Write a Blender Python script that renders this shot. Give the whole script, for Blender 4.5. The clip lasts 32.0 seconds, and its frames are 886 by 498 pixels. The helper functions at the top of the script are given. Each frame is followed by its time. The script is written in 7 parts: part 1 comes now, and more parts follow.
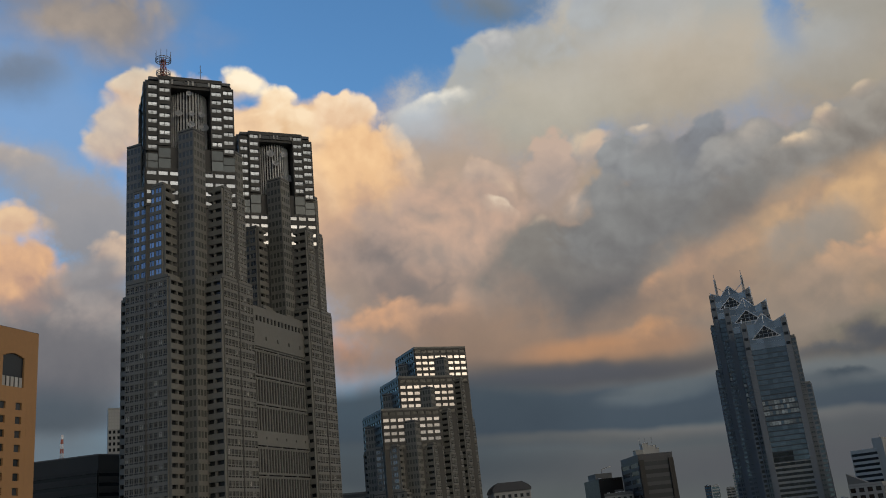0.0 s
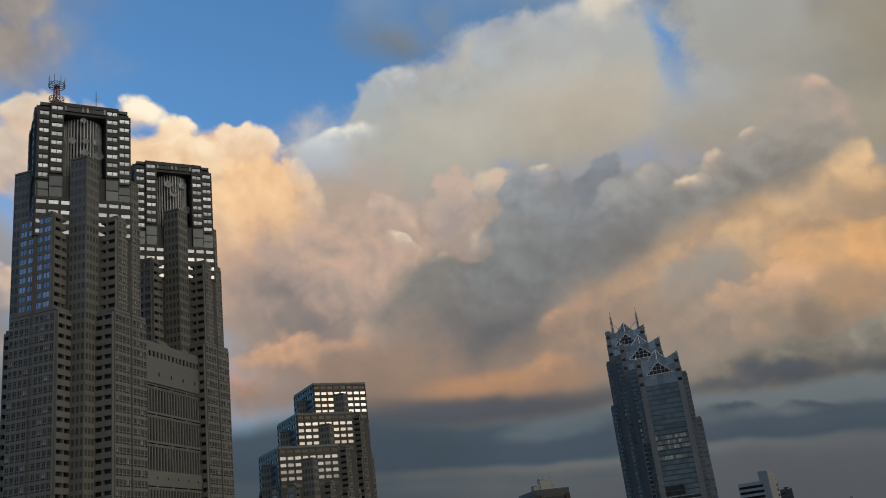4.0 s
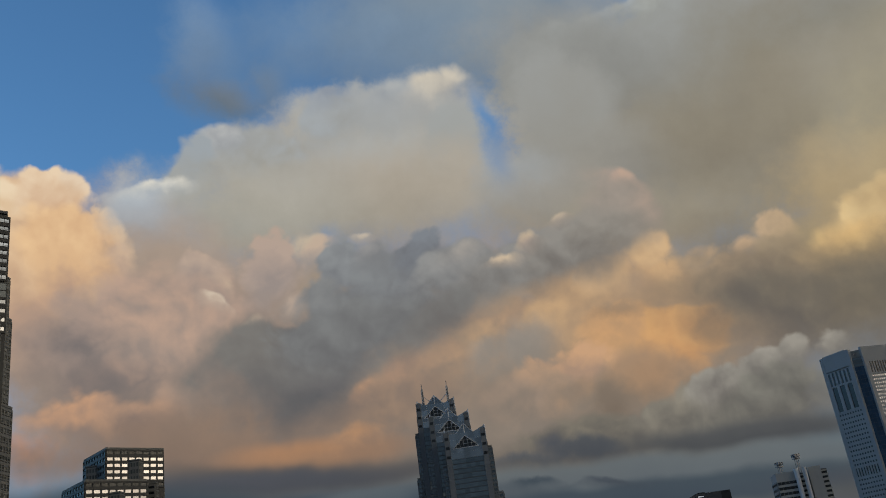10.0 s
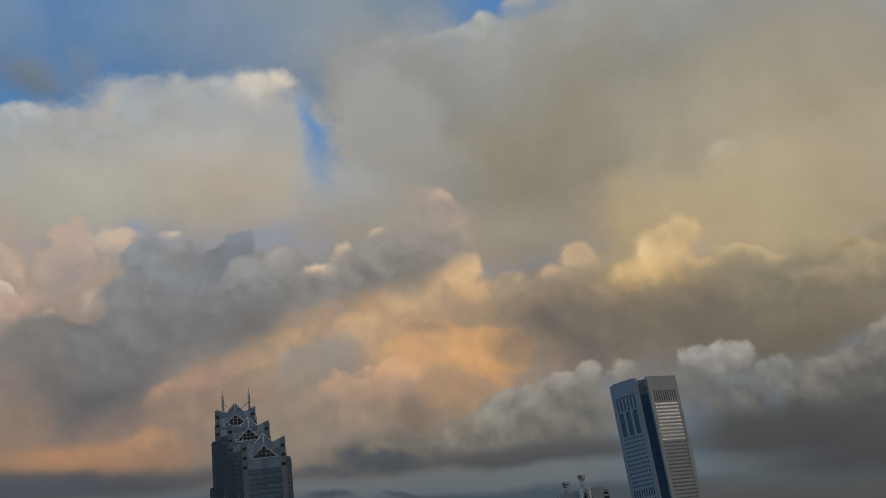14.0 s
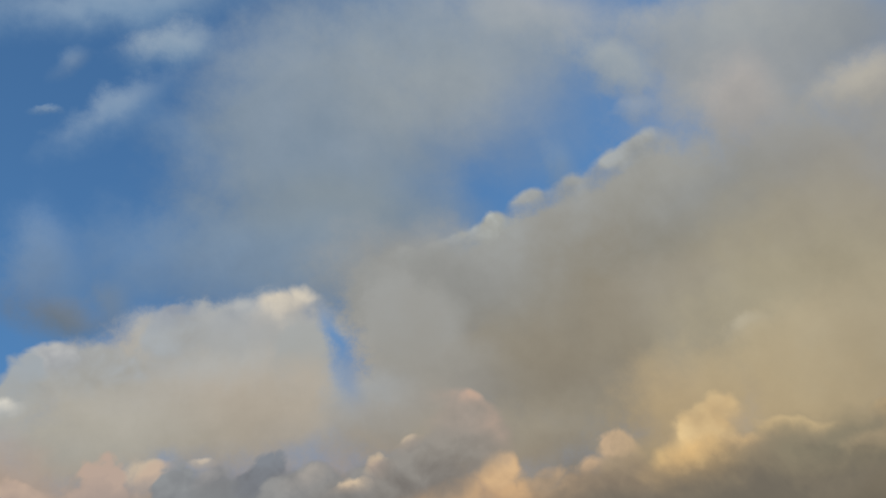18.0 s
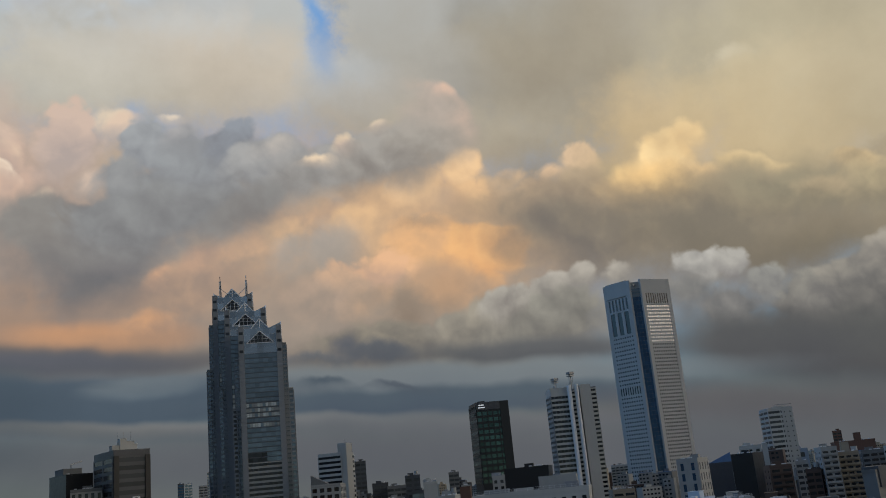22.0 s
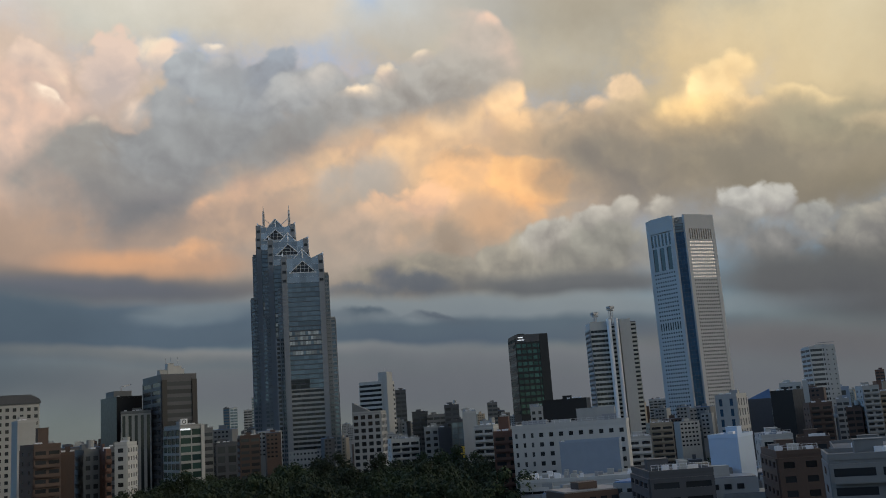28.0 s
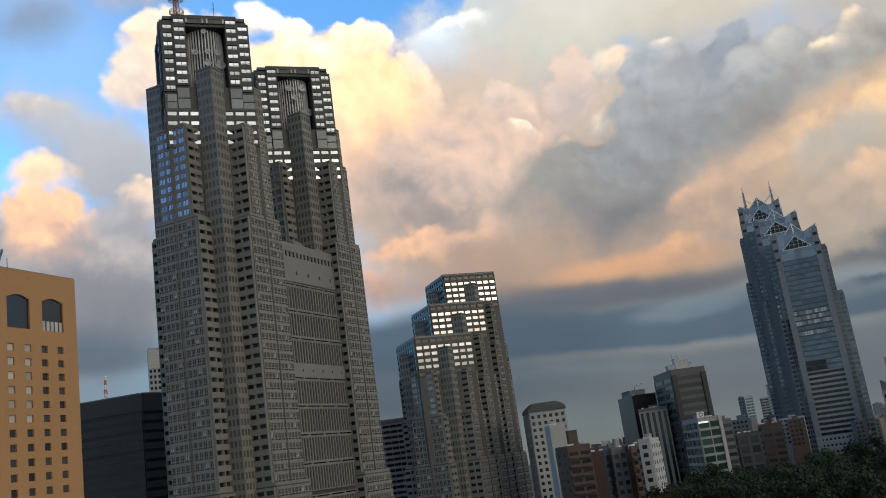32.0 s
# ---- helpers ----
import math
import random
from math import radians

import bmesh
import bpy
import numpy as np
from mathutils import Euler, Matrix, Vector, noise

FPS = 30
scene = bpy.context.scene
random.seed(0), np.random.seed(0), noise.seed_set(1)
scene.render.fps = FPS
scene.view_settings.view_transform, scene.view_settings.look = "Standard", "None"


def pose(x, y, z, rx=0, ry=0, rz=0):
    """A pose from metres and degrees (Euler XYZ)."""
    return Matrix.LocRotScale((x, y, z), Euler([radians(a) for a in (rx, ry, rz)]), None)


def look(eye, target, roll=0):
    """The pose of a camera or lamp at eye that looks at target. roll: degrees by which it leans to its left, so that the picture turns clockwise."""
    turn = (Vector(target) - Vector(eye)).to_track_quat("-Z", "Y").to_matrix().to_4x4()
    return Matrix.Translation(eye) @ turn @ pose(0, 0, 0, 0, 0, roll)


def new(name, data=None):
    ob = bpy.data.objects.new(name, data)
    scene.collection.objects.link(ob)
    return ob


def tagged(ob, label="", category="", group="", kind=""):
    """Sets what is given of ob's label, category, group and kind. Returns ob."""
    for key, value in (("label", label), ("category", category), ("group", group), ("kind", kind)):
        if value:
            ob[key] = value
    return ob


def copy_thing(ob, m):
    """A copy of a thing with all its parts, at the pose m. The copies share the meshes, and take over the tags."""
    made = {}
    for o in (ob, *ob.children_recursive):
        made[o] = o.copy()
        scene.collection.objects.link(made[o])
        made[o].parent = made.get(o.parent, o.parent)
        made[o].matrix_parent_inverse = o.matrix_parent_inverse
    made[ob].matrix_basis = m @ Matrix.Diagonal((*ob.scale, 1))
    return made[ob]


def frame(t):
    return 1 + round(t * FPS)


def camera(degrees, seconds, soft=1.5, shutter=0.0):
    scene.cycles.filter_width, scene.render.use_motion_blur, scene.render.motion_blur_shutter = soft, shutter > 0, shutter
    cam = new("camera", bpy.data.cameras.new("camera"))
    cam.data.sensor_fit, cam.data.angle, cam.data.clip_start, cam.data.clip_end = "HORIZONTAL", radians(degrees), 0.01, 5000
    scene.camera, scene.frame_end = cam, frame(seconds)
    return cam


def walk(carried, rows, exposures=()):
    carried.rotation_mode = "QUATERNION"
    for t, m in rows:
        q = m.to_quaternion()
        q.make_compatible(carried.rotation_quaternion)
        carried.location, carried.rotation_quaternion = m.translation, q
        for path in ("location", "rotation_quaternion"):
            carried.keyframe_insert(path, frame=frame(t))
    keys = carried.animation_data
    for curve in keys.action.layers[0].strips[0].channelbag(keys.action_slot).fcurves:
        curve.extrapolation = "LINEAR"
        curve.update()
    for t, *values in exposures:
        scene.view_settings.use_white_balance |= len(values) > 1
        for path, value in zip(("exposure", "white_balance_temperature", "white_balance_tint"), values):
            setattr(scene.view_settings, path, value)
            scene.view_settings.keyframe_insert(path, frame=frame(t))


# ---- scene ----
# A rooftop view over a high-rise district at dusk. The eye stands at (0, 0, 46); yaw 0 is +y, z = 0 is the street.
cam = camera(51.79, 32.0, soft=1.0)
PATH = [
    (0.0, pose(0, 0, 46, 107.77, 5.56, 1.73)),
    (0.5, pose(0, 0, 46, 107.22, 5.32, 0.46)),
    (1.0, pose(0, 0, 46, 106.80, 5.21, 0.02)),
    (1.5, pose(0, 0, 46, 106.36, 5.74, -1.91)),
    (2.0, pose(0, 0, 46, 107.29, 5.67, -3.46)),
    (2.5, pose(0, 0, 46, 107.04, 5.78, -3.80)),
    (4.5, pose(0, 0, 46, 110.70, 6.96, -4.42)),
    (5.0, pose(0, 0, 46, 112.11, 6.80, -4.32)),
    (5.5, pose(0, 0, 46, 113.41, 7.10, -3.86)),
    (6.0, pose(0, 0, 46, 113.95, 7.31, -3.52)),
    (6.5, pose(0, 0, 46, 113.69, 7.37, -3.32)),
    (7.0, pose(0, 0, 46, 113.53, 7.39, -3.47)),
    (7.5, pose(0, 0, 46, 114.82, 6.95, -6.02)),
    (8.0, pose(0, 0, 46, 114.66, 6.89, -8.30)),
    (8.5, pose(0, 0, 46, 114.28, 7.09, -10.31)),
    (9.0, pose(0, 0, 46, 114.09, 7.36, -12.27)),
    (9.5, pose(0, 0, 46, 113.80, 7.39, -14.41)),
    (10.0, pose(0, 0, 46, 112.12, 7.48, -16.36)),
    (10.5, pose(0, 0, 46, 110.95, 8.04, -18.43)),
    (11.0, pose(0, 0, 46, 110.38, 7.62, -20.43)),
    (11.5, pose(0, 0, 46, 109.89, 7.37, -22.45)),
    (12.0, pose(0, 0, 46, 109.21, 7.36, -24.43)),
    (12.5, pose(0, 0, 46, 109.37, 7.61, -25.69)),
    (13.0, pose(0, 0, 46, 110.67, 8.19, -27.29)),
    (13.5, pose(0, 0, 46, 111.41, 7.64, -28.57)),
    (15.5, pose(0, 0, 46, 110.41, 7.32, -29.31)),
    (16.0, pose(0, 0, 46, 113.53, 7.86, -29.13)),
    (16.5, pose(0, 0, 46, 117.58, 9.17, -27.60)),
    (17.0, pose(0, 0, 46, 120.89, 10.20, -26.47)),
    (17.5, pose(0, 0, 46, 123.20, 11.34, -25.36)),
    (18.0, pose(0, 0, 46, 124.50, 11.65, -24.86)),
    (18.5, pose(0, 0, 46, 124.40, 11.27, -24.83)),
    (19.0, pose(0, 0, 46, 122.01, 9.80, -25.53)),
    (19.5, pose(0, 0, 46, 117.21, 8.11, -28.12)),
    (20.0, pose(0, 0, 46, 114.15, 7.12, -28.77)),
    (20.5, pose(0, 0, 46, 111.36, 6.68, -28.83)),
    (21.0, pose(0, 0, 46, 109.06, 6.37, -28.85)),
    (21.5, pose(0, 0, 46, 106.90, 5.77, -29.04)),
    (22.0, pose(0, 0, 46, 104.61, 5.29, -29.66)),
    (22.5, pose(0, 0, 46, 103.61, 5.32, -30.15)),
    (23.0, pose(0, 0, 46, 103.37, 5.37, -30.46)),
    (23.5, pose(0, 0, 46, 103.08, 5.35, -30.68)),
    (24.0, pose(0, 0, 46, 102.60, 5.58, -30.50)),
    (24.5, pose(0, 0, 46, 102.05, 5.40, -30.34)),
    (25.0, pose(0, 0, 46, 101.45, 5.14, -34.27)),
    (25.5, pose(0, 0, 46, 102.49, 4.42, -36.98)),
    (27.5, pose(0, 0, 46, 101.60, 4.97, -32.76)),
    (28.0, pose(0, 0, 46, 100.57, 4.03, -27.28)),
    (28.5, pose(0, 0, 46, 100.40, 5.02, -22.04)),
    (29.0, pose(0, 0, 46, 100.71, 5.68, -17.71)),
    (29.5, pose(0, 0, 46, 101.07, 6.64, -13.78)),
    (30.0, pose(0, 0, 46, 101.96, 7.22, -9.06)),
    (30.5, pose(0, 0, 46, 102.70, 6.96, -4.46)),
    (31.0, pose(0, 0, 46, 103.05, 7.35, -0.50)),
    (31.5, pose(0, 0, 46, 103.14, 7.51, 1.85)),
    (32.0, pose(0, 0, 46, 103.47, 7.86, 4.08)),
]
walk(cam, PATH, [(0.0, 0.04, 6650, 10), (1.0, 0.1, 6650, 10), (2.0, 0.24, 6650, 10), (2.5, 0.22, 6600, 10), (5.0, -0.05, 6500, 9), (6.0, -0.13, 6500, 9), (9.0, -0.2, 6500, 9), (13.0, -0.13, 6500, 10), (20.5, -0.05, 6500, 10), (22.0, 0.3, 6500, 10), (23.0, 0.5, 6500, 10), (28.0, 0.62, 6450, 9), (30.0, 0.93, 6200, 8), (32.0, 0.8, 6300, 8)])



def srgb(r, g, b):
    """Linear colour from 8-bit display values."""
    return tuple((c / 12.92 if c <= 0.04045 else ((c + 0.055) / 1.055) ** 2.4) for c in (r / 255, g / 255, b / 255)) + (1,)


# ---- world: clear evening sky with banks of cumulus, low sun in the west behind thin cloud ----
SUN_YAW, SUN_UP = -112.0, 14.0
world = bpy.data.worlds.new("evening_sky")
scene.world = world
world.use_nodes = True
wt = world.node_tree
wt.nodes.clear()


def wnode(kind, tree=None, operation="", vector_type="", data_type=""):
    n = (tree or wt).nodes.new(kind)
    if operation:
        n.operation = operation
    if vector_type:
        n.vector_type = vector_type
    if data_type:
        n.data_type = data_type
    return n


def wire(a, b, tree=None):
    (tree or wt).links.new(a, b)


def calc(op, a, b=None, c=None, tree=None, clamp=False):
    """One arithmetic node; numbers or sockets."""
    n = wnode("ShaderNodeMath", tree, operation=op)
    n.use_clamp = clamp
    for i, v in enumerate((a, b, c)):
        if v is None:
            continue
        if isinstance(v, (int, float)):
            n.inputs[i].default_value = v
        else:
            wire(v, n.inputs[i], tree)
    return n.outputs[0]


def cloud_group():
    """One bank of cloud: a soft ellipse in the sky, lit from above, laid over what is behind it."""
    g = bpy.data.node_groups.new("cloud_bank", "ShaderNodeTree")
    for nm, kind in (("Coord", "Vector"), ("Place", "Vector"), ("Turn", "Vector"), ("Size", "Vector"), ("Soft", "Float"), ("Opacity", "Float"),
                     ("Lit", "Color"), ("Shade", "Color"), ("Relief", "Float"), ("Puff", "Float"), ("Lump", "Float"), ("Melt", "Float"), ("Behind", "Color")):
        g.interface.new_socket(nm, in_out="INPUT", socket_type="NodeSocket" + kind)
    g.interface.new_socket("Color", in_out="OUTPUT", socket_type="NodeSocketColor")
    gi, go = wnode("NodeGroupInput", g), wnode("NodeGroupOutput", g)
    m = wnode("ShaderNodeMapping", g, vector_type="TEXTURE")
    order = wnode("ShaderNodeVectorMath", g, operation="MULTIPLY_ADD")  # works the banks off one after another
    wire(gi.outputs["Behind"], order.inputs[0], g)
    order.inputs[1].default_value = (1e-6, 1e-6, 0)
    wire(gi.outputs["Coord"], order.inputs[2], g)
    wire(order.outputs[0], m.inputs["Vector"], g)
    for a, b in (("Place", "Location"), ("Turn", "Rotation"), ("Size", "Scale")):
        wire(gi.outputs[a], m.inputs[b], g)
    ln = wnode("ShaderNodeVectorMath", g, operation="LENGTH")
    wire(m.outputs[0], ln.inputs[0], g)
    edge = calc("MULTIPLY_ADD", gi.outputs["Puff"], gi.outputs["Lump"], calc("SUBTRACT", 1.0, ln.outputs["Value"], tree=g), tree=g)
    rise = wnode("ShaderNodeVectorMath", g, operation="DOT_PRODUCT")
    wire(m.outputs[0], rise.inputs[0], g)
    rise.inputs[1].default_value = (0, 1, 0)
    # crisp heads, bases that melt away
    low = calc("MULTIPLY_ADD", rise.outputs["Value"], -0.7, 0.2, tree=g, clamp=True)
    soft = calc("MULTIPLY", gi.outputs["Soft"], calc("MULTIPLY_ADD", low, gi.outputs["Melt"], 1.0, tree=g), tree=g)
    mask = calc("MULTIPLY_ADD", calc("DIVIDE", edge, soft, tree=g), 0.5, 0.5, tree=g, clamp=True)
    sm = wnode("ShaderNodeMapRange", g)
    sm.interpolation_type = "SMOOTHSTEP"
    wire(mask, sm.inputs["Value"], g)
    a = calc("MULTIPLY", sm.outputs[0], gi.outputs["Opacity"], tree=g)
    up = calc("MULTIPLY_ADD", rise.outputs["Value"], 0.42, 0.5, tree=g)
    lit = calc("ADD", up, gi.outputs["Relief"], tree=g, clamp=True)
    c = wnode("ShaderNodeMix", g, data_type="RGBA")
    wire(lit, c.inputs["Factor"], g)
    wire(gi.outputs["Shade"], c.inputs["A"], g)
    wire(gi.outputs["Lit"], c.inputs["B"], g)
    o = wnode("ShaderNodeMix", g, data_type="RGBA")
    wire(a, o.inputs["Factor"], g)
    wire(gi.outputs["Behind"], o.inputs["A"], g)
    wire(c.outputs["Result"], o.inputs["B"], g)
    wire(o.outputs["Result"], go.inputs["Color"], g)
    return g


CLOUD = cloud_group()
way = wnode("ShaderNodeTexCoord").outputs["Generated"]
axes = wnode("ShaderNodeSeparateXYZ")
wire(way, axes.inputs[0])
bearing = calc("MULTIPLY", calc("ARCTAN2", axes.outputs["X"], axes.outputs["Y"]), 57.2958 * 0.93)
height = calc("MULTIPLY", calc("ARCSINE", axes.outputs["Z"]), 57.2958)


def sky_noise(scale, detail, rough, shift=(0, 0, 0), squash=1.0):
    m = wnode("ShaderNodeMapping")
    m.inputs["Location"].default_value = shift
    m.inputs["Scale"].default_value = (1, 1, squash)
    wire(way, m.inputs["Vector"])
    n = wnode("ShaderNodeTexNoise")
    n.inputs["Scale"].default_value, n.inputs["Detail"].default_value, n.inputs["Roughness"].default_value = scale, detail, rough
    wire(m.outputs[0], n.inputs["Vector"])
    return n


def shifted(vector, noise_node, amount):
    s = wnode("ShaderNodeVectorMath", operation="MULTIPLY_ADD")
    wire(noise_node.outputs["Color"], s.inputs[0])
    s.inputs[1].default_value = (amount, amount, 0)
    s.inputs[2].default_value = (-amount / 2, -amount / 2, 0)
    a = wnode("ShaderNodeVectorMath", operation="ADD")
    wire(vector, a.inputs[0])
    wire(s.outputs[0], a.inputs[1])
    return a.outputs[0]


flat = wnode("ShaderNodeCombineXYZ")
wire(bearing, flat.inputs[0])
wire(height, flat.inputs[1])
def puffs(shift=(0, 0, 0)):
    """Cauliflower lumps: one less the distance to the nearest of many scattered points, at three sizes."""
    m = wnode("ShaderNodeMapping")
    m.inputs["Location"].default_value = shift
    wire(way, m.inputs["Vector"])
    bend = wnode("ShaderNodeVectorMath", operation="MULTIPLY_ADD")
    wire(bend_noise.outputs["Color"], bend.inputs[0])
    bend.inputs[1].default_value = (0.05, 0.05, 0.05)
    wire(m.outputs[0], bend.inputs[2])
    v = wnode("ShaderNodeTexVoronoi")
    v.feature = "F1"
    v.normalize = False
    v.inputs["Scale"].default_value, v.inputs["Detail"].default_value = 18.0, 2.4
    v.inputs["Roughness"].default_value, v.inputs["Lacunarity"].default_value = 0.45, 2.3
    wire(bend.outputs[0], v.inputs["Vector"])
    return v.outputs["Distance"]


calm = shifted(flat.outputs[0], sky_noise(11.0, 3.0, 0.5), 1.2)
bend_noise = sky_noise(14.0, 3.0, 0.5)
billow = shifted(shifted(flat.outputs[0], sky_noise(10.0, 1.0, 0.5), 1.3), sky_noise(32.0, 4.0, 0.5), 1.0)
drift = shifted(shifted(flat.outputs[0], sky_noise(9.0, 1.0, 0.5), 2.0), sky_noise(26.0, 6.0, 0.6), 1.7)
near_a = puffs()
near_b = puffs((-0.008, 0.004, -0.011))
lumps = calc("SUBTRACT", 0.73, near_a)
fine_a, fine_b = sky_noise(18.0, 5.0, 0.5), sky_noise(18.0, 5.0, 0.5, shift=(-0.006, 0.003, -0.012))
fine_relief = calc("MULTIPLY", calc("SUBTRACT", fine_a.outputs["Fac"], fine_b.outputs["Fac"]), 1.3)
soft_relief = calc("MULTIPLY_ADD", sky_noise(9.0, 7.0, 0.6).outputs["Fac"], 1.5, -0.75)
mixed_relief = calc("ADD", calc("MULTIPLY_ADD", calc("SUBTRACT", near_b, near_a), 0.95, fine_relief), calc("MULTIPLY", soft_relief, 0.6))
feathers = calc("MULTIPLY_ADD", sky_noise(13.0, 8.0, 0.62).outputs["Fac"], 2.0, -1.0)

sky = wnode("ShaderNodeTexSky")
sky.sky_type, sky.sun_disc, sky.sun_elevation, sky.sun_rotation = "NISHITA", False, radians(SUN_UP), radians(-SUN_YAW)
sky.altitude, sky.air_density, sky.dust_density, sky.ozone_density = 50.0, 1.0, 0.1, 4.5
blue = wnode("ShaderNodeVectorMath", operation="MULTIPLY")
blue.inputs[1].default_value = (0.185, 0.215, 0.212)
wire(sky.outputs[0], blue.inputs[0])

chain = {"color": blue.outputs[0]}


def cloud(x, up, wide, tall, turn, soft, opacity, lit, shade, kind="cumulus"):
    """Lay one bank over the sky: bearing (0.93 of a degree to the right of +y), height in degrees, half sizes, tilt."""
    n = wnode("ShaderNodeGroup")
    n.node_tree = CLOUD
    n.inputs["Place"].default_value = (x, up, 0)
    n.inputs["Turn"].default_value = (0, 0, radians(turn))
    n.inputs["Size"].default_value = (wide, tall, 1)
    n.inputs["Soft"].default_value, n.inputs["Opacity"].default_value = soft, opacity
    n.inputs["Lit"].default_value, n.inputs["Shade"].default_value = srgb(*lit), srgb(*shade)
    span = math.sqrt(wide * tall)
    n.inputs["Lump"].default_value = {"cumulus": min(0.8, 1.7 / span), "veil": min(0.9, 2.6 / span), "calm": 0.0}[kind]
    n.inputs["Melt"].default_value = {"cumulus": 3.0, "veil": 0.6, "calm": 0.0}[kind]
    wire({"cumulus": billow, "calm": calm, "veil": drift}[kind], n.inputs["Coord"])
    wire({"cumulus": mixed_relief, "calm": soft_relief, "veil": soft_relief}[kind], n.inputs["Relief"])
    wire(feathers if kind == "veil" else lumps, n.inputs["Puff"])
    wire(chain["color"], n.inputs["Behind"])
    chain["color"] = n.outputs["Color"]


# out of view, added to shape the light: grey overcast behind dims the fronts; a bright break to the north-west and blue
# to the north-east feed the window reflections
cloud(130.2, 45.0, 55.0, 50.0, 0, 0.5, 0.97, (113, 112, 110), (87, 87, 87), "veil")
cloud(-130.2, 45.0, 55.0, 50.0, 0, 0.5, 0.97, (111, 111, 109), (83, 84, 84), "veil")
cloud(93.0, 24.0, 34.0, 14.0, 0, 0.4, 0.9, (187, 166, 143), (118, 114, 112))
cloud(136.7, 27.0, 20.0, 13.0, 0, 0.3, 1, (251, 250, 241), (228, 222, 211))
cloud(-107.0, 24.0, 20.0, 12.0, 0, 0.4, 0.9, (109, 150, 205), (89, 130, 188), "veil")
cloud(121.0, 12.5, 28.0, 7.5, 0, 0.4, 1, (380, 352, 312), (300, 272, 238))
cloud(111.6, 1.5, 75.0, 5.5, 0, 0.6, 0.9, (108, 104, 96), (83, 82, 80), "calm")
cloud(-120.9, 6.0, 60.0, 8.0, 0, 0.6, 0.9, (95, 102, 107), (77, 84, 90), "calm")
cloud(0.0, 88.0, 200.0, 30.0, 0, 0.35, 0.85, (116, 116, 108), (98, 99, 93), "calm")
# horizon haze
cloud(18.6, 0.0, 95.0, 10.0, 0, 0.6, 0.97, (87, 91, 93), (75, 79, 80), "calm")
cloud(18.5, 8.9, 20.3, 2.5, 0, 0.35, 1, (104, 98, 91), (91, 89, 86), "calm")
# high veils
cloud(22.9, 41.2, 9.37, 8.03, -7, 0.41, 0.85, (151, 164, 175), (125, 141, 154), "veil")
cloud(23.4, 35.4, 8.37, 3.89, -9, 0.64, 0.85, (141, 152, 158), (125, 139, 152), "veil")
cloud(34.3, 43.4, 7.91, 3.84, -13, 0.73, 0.9, (173, 179, 179), (142, 152, 160), "veil")
cloud(41.6, 45.7, 7.38, 2.09, -21, 0.83, 0.85, (180, 183, 182), (147, 158, 166), "veil")
cloud(31.1, 47.6, 7.01, 3.06, -10, 0.78, 0.55, (151, 166, 179), (129, 142, 153), "veil")
cloud(54.7, 37.0, 7.15, 5.29, -9, 0.5, 0.95, (173, 174, 171), (143, 148, 152), "veil")
cloud(60.7, 35.9, 4.48, 2.25, -32, 0.86, 0.85, (151, 156, 158), (132, 139, 147), "veil")
cloud(52.5, 40.4, 5.72, 2.01, -17, 0.83, 0.8, (169, 174, 175), (142, 152, 162), "veil")
cloud(53.2, 35.2, 2.45, 2.88, -26, 0.57, 0.8, (185, 179, 173), (155, 154, 154), "veil")
cloud(60.1, 33.2, 2.52, 1.59, -11, 0.7, 0.9, (202, 195, 179), (157, 155, 152), "veil")
cloud(55.2, 30.0, 6.77, 4.26, -12, 0.62, 0.95, (159, 158, 152), (142, 141, 139), "veil")
cloud(46.8, 38.0, 1.17, 0.48, -13, 1.0, 0.5, (166, 176, 186), (142, 151, 158), "veil")
cloud(46.4, 41.1, 2.10, 1.09, -39, 0.67, 0.8, (171, 179, 182), (147, 158, 167), "veil")
cloud(40.1, 36.7, 0.87, 1.24, -18, 0.91, 0.5, (141, 160, 179), (120, 137, 153), "veil")
cloud(8.1, 50.2, 9.32, 1.06, 6, 0.82, 0.75, (159, 179, 198), (125, 155, 184), "veil")
cloud(12.7, 48.4, 3.14, 0.97, 9, 0.73, 0.8, (173, 187, 198), (132, 158, 182), "veil")
cloud(8.3, 44.3, 3.16, 0.87, 25, 0.85, 0.7, (163, 181, 198), (127, 155, 184), "veil")
cloud(5.1, 47.0, 0.96, 0.45, 20, 1.0, 0.45, (151, 172, 194), (129, 147, 166), "veil")
cloud(3.2, 43.9, 0.76, 0.19, 5, 1.0, 0.6, (151, 174, 198), (129, 149, 169), "veil")
cloud(12.1, 42.9, 2.31, 0.86, -26, 1.08, 0.35, (131, 159, 190), (112, 136, 162), "veil")
cloud(3.2, 35.3, 1.50, 2.45, 17, 0.89, 0.5, (139, 164, 192), (118, 140, 164), "veil")
cloud(11.7, 35.1, 5.91, 2.04, -7, 1.0, 0.45, (126, 154, 186), (108, 131, 158), "veil")
cloud(4.4, 35.8, 1.26, 2.13, 16, 1.06, 0.55, (134, 162, 197), (113, 139, 168), "veil")
cloud(4.6, 32.5, 2.09, 0.84, -19, 0.92, 0.85, (127, 133, 140), (108, 118, 125), "veil")
cloud(8.0, 32.7, 1.01, 1.38, 1, 1.0, 0.6, (129, 144, 159), (111, 123, 136), "veil")
cloud(3.0, 34.4, 1.17, 1.37, -5, 1.0, 0.35, (118, 141, 170), (101, 120, 145), "veil")
cloud(16.8, 35.4, 8.47, 2.35, -6, 0.86, 0.6, (131, 155, 180), (112, 132, 154), "veil")
cloud(28.5, 32.6, 4.39, 2.26, -10, 0.86, 0.8, (154, 158, 161), (137, 144, 150), "veil")
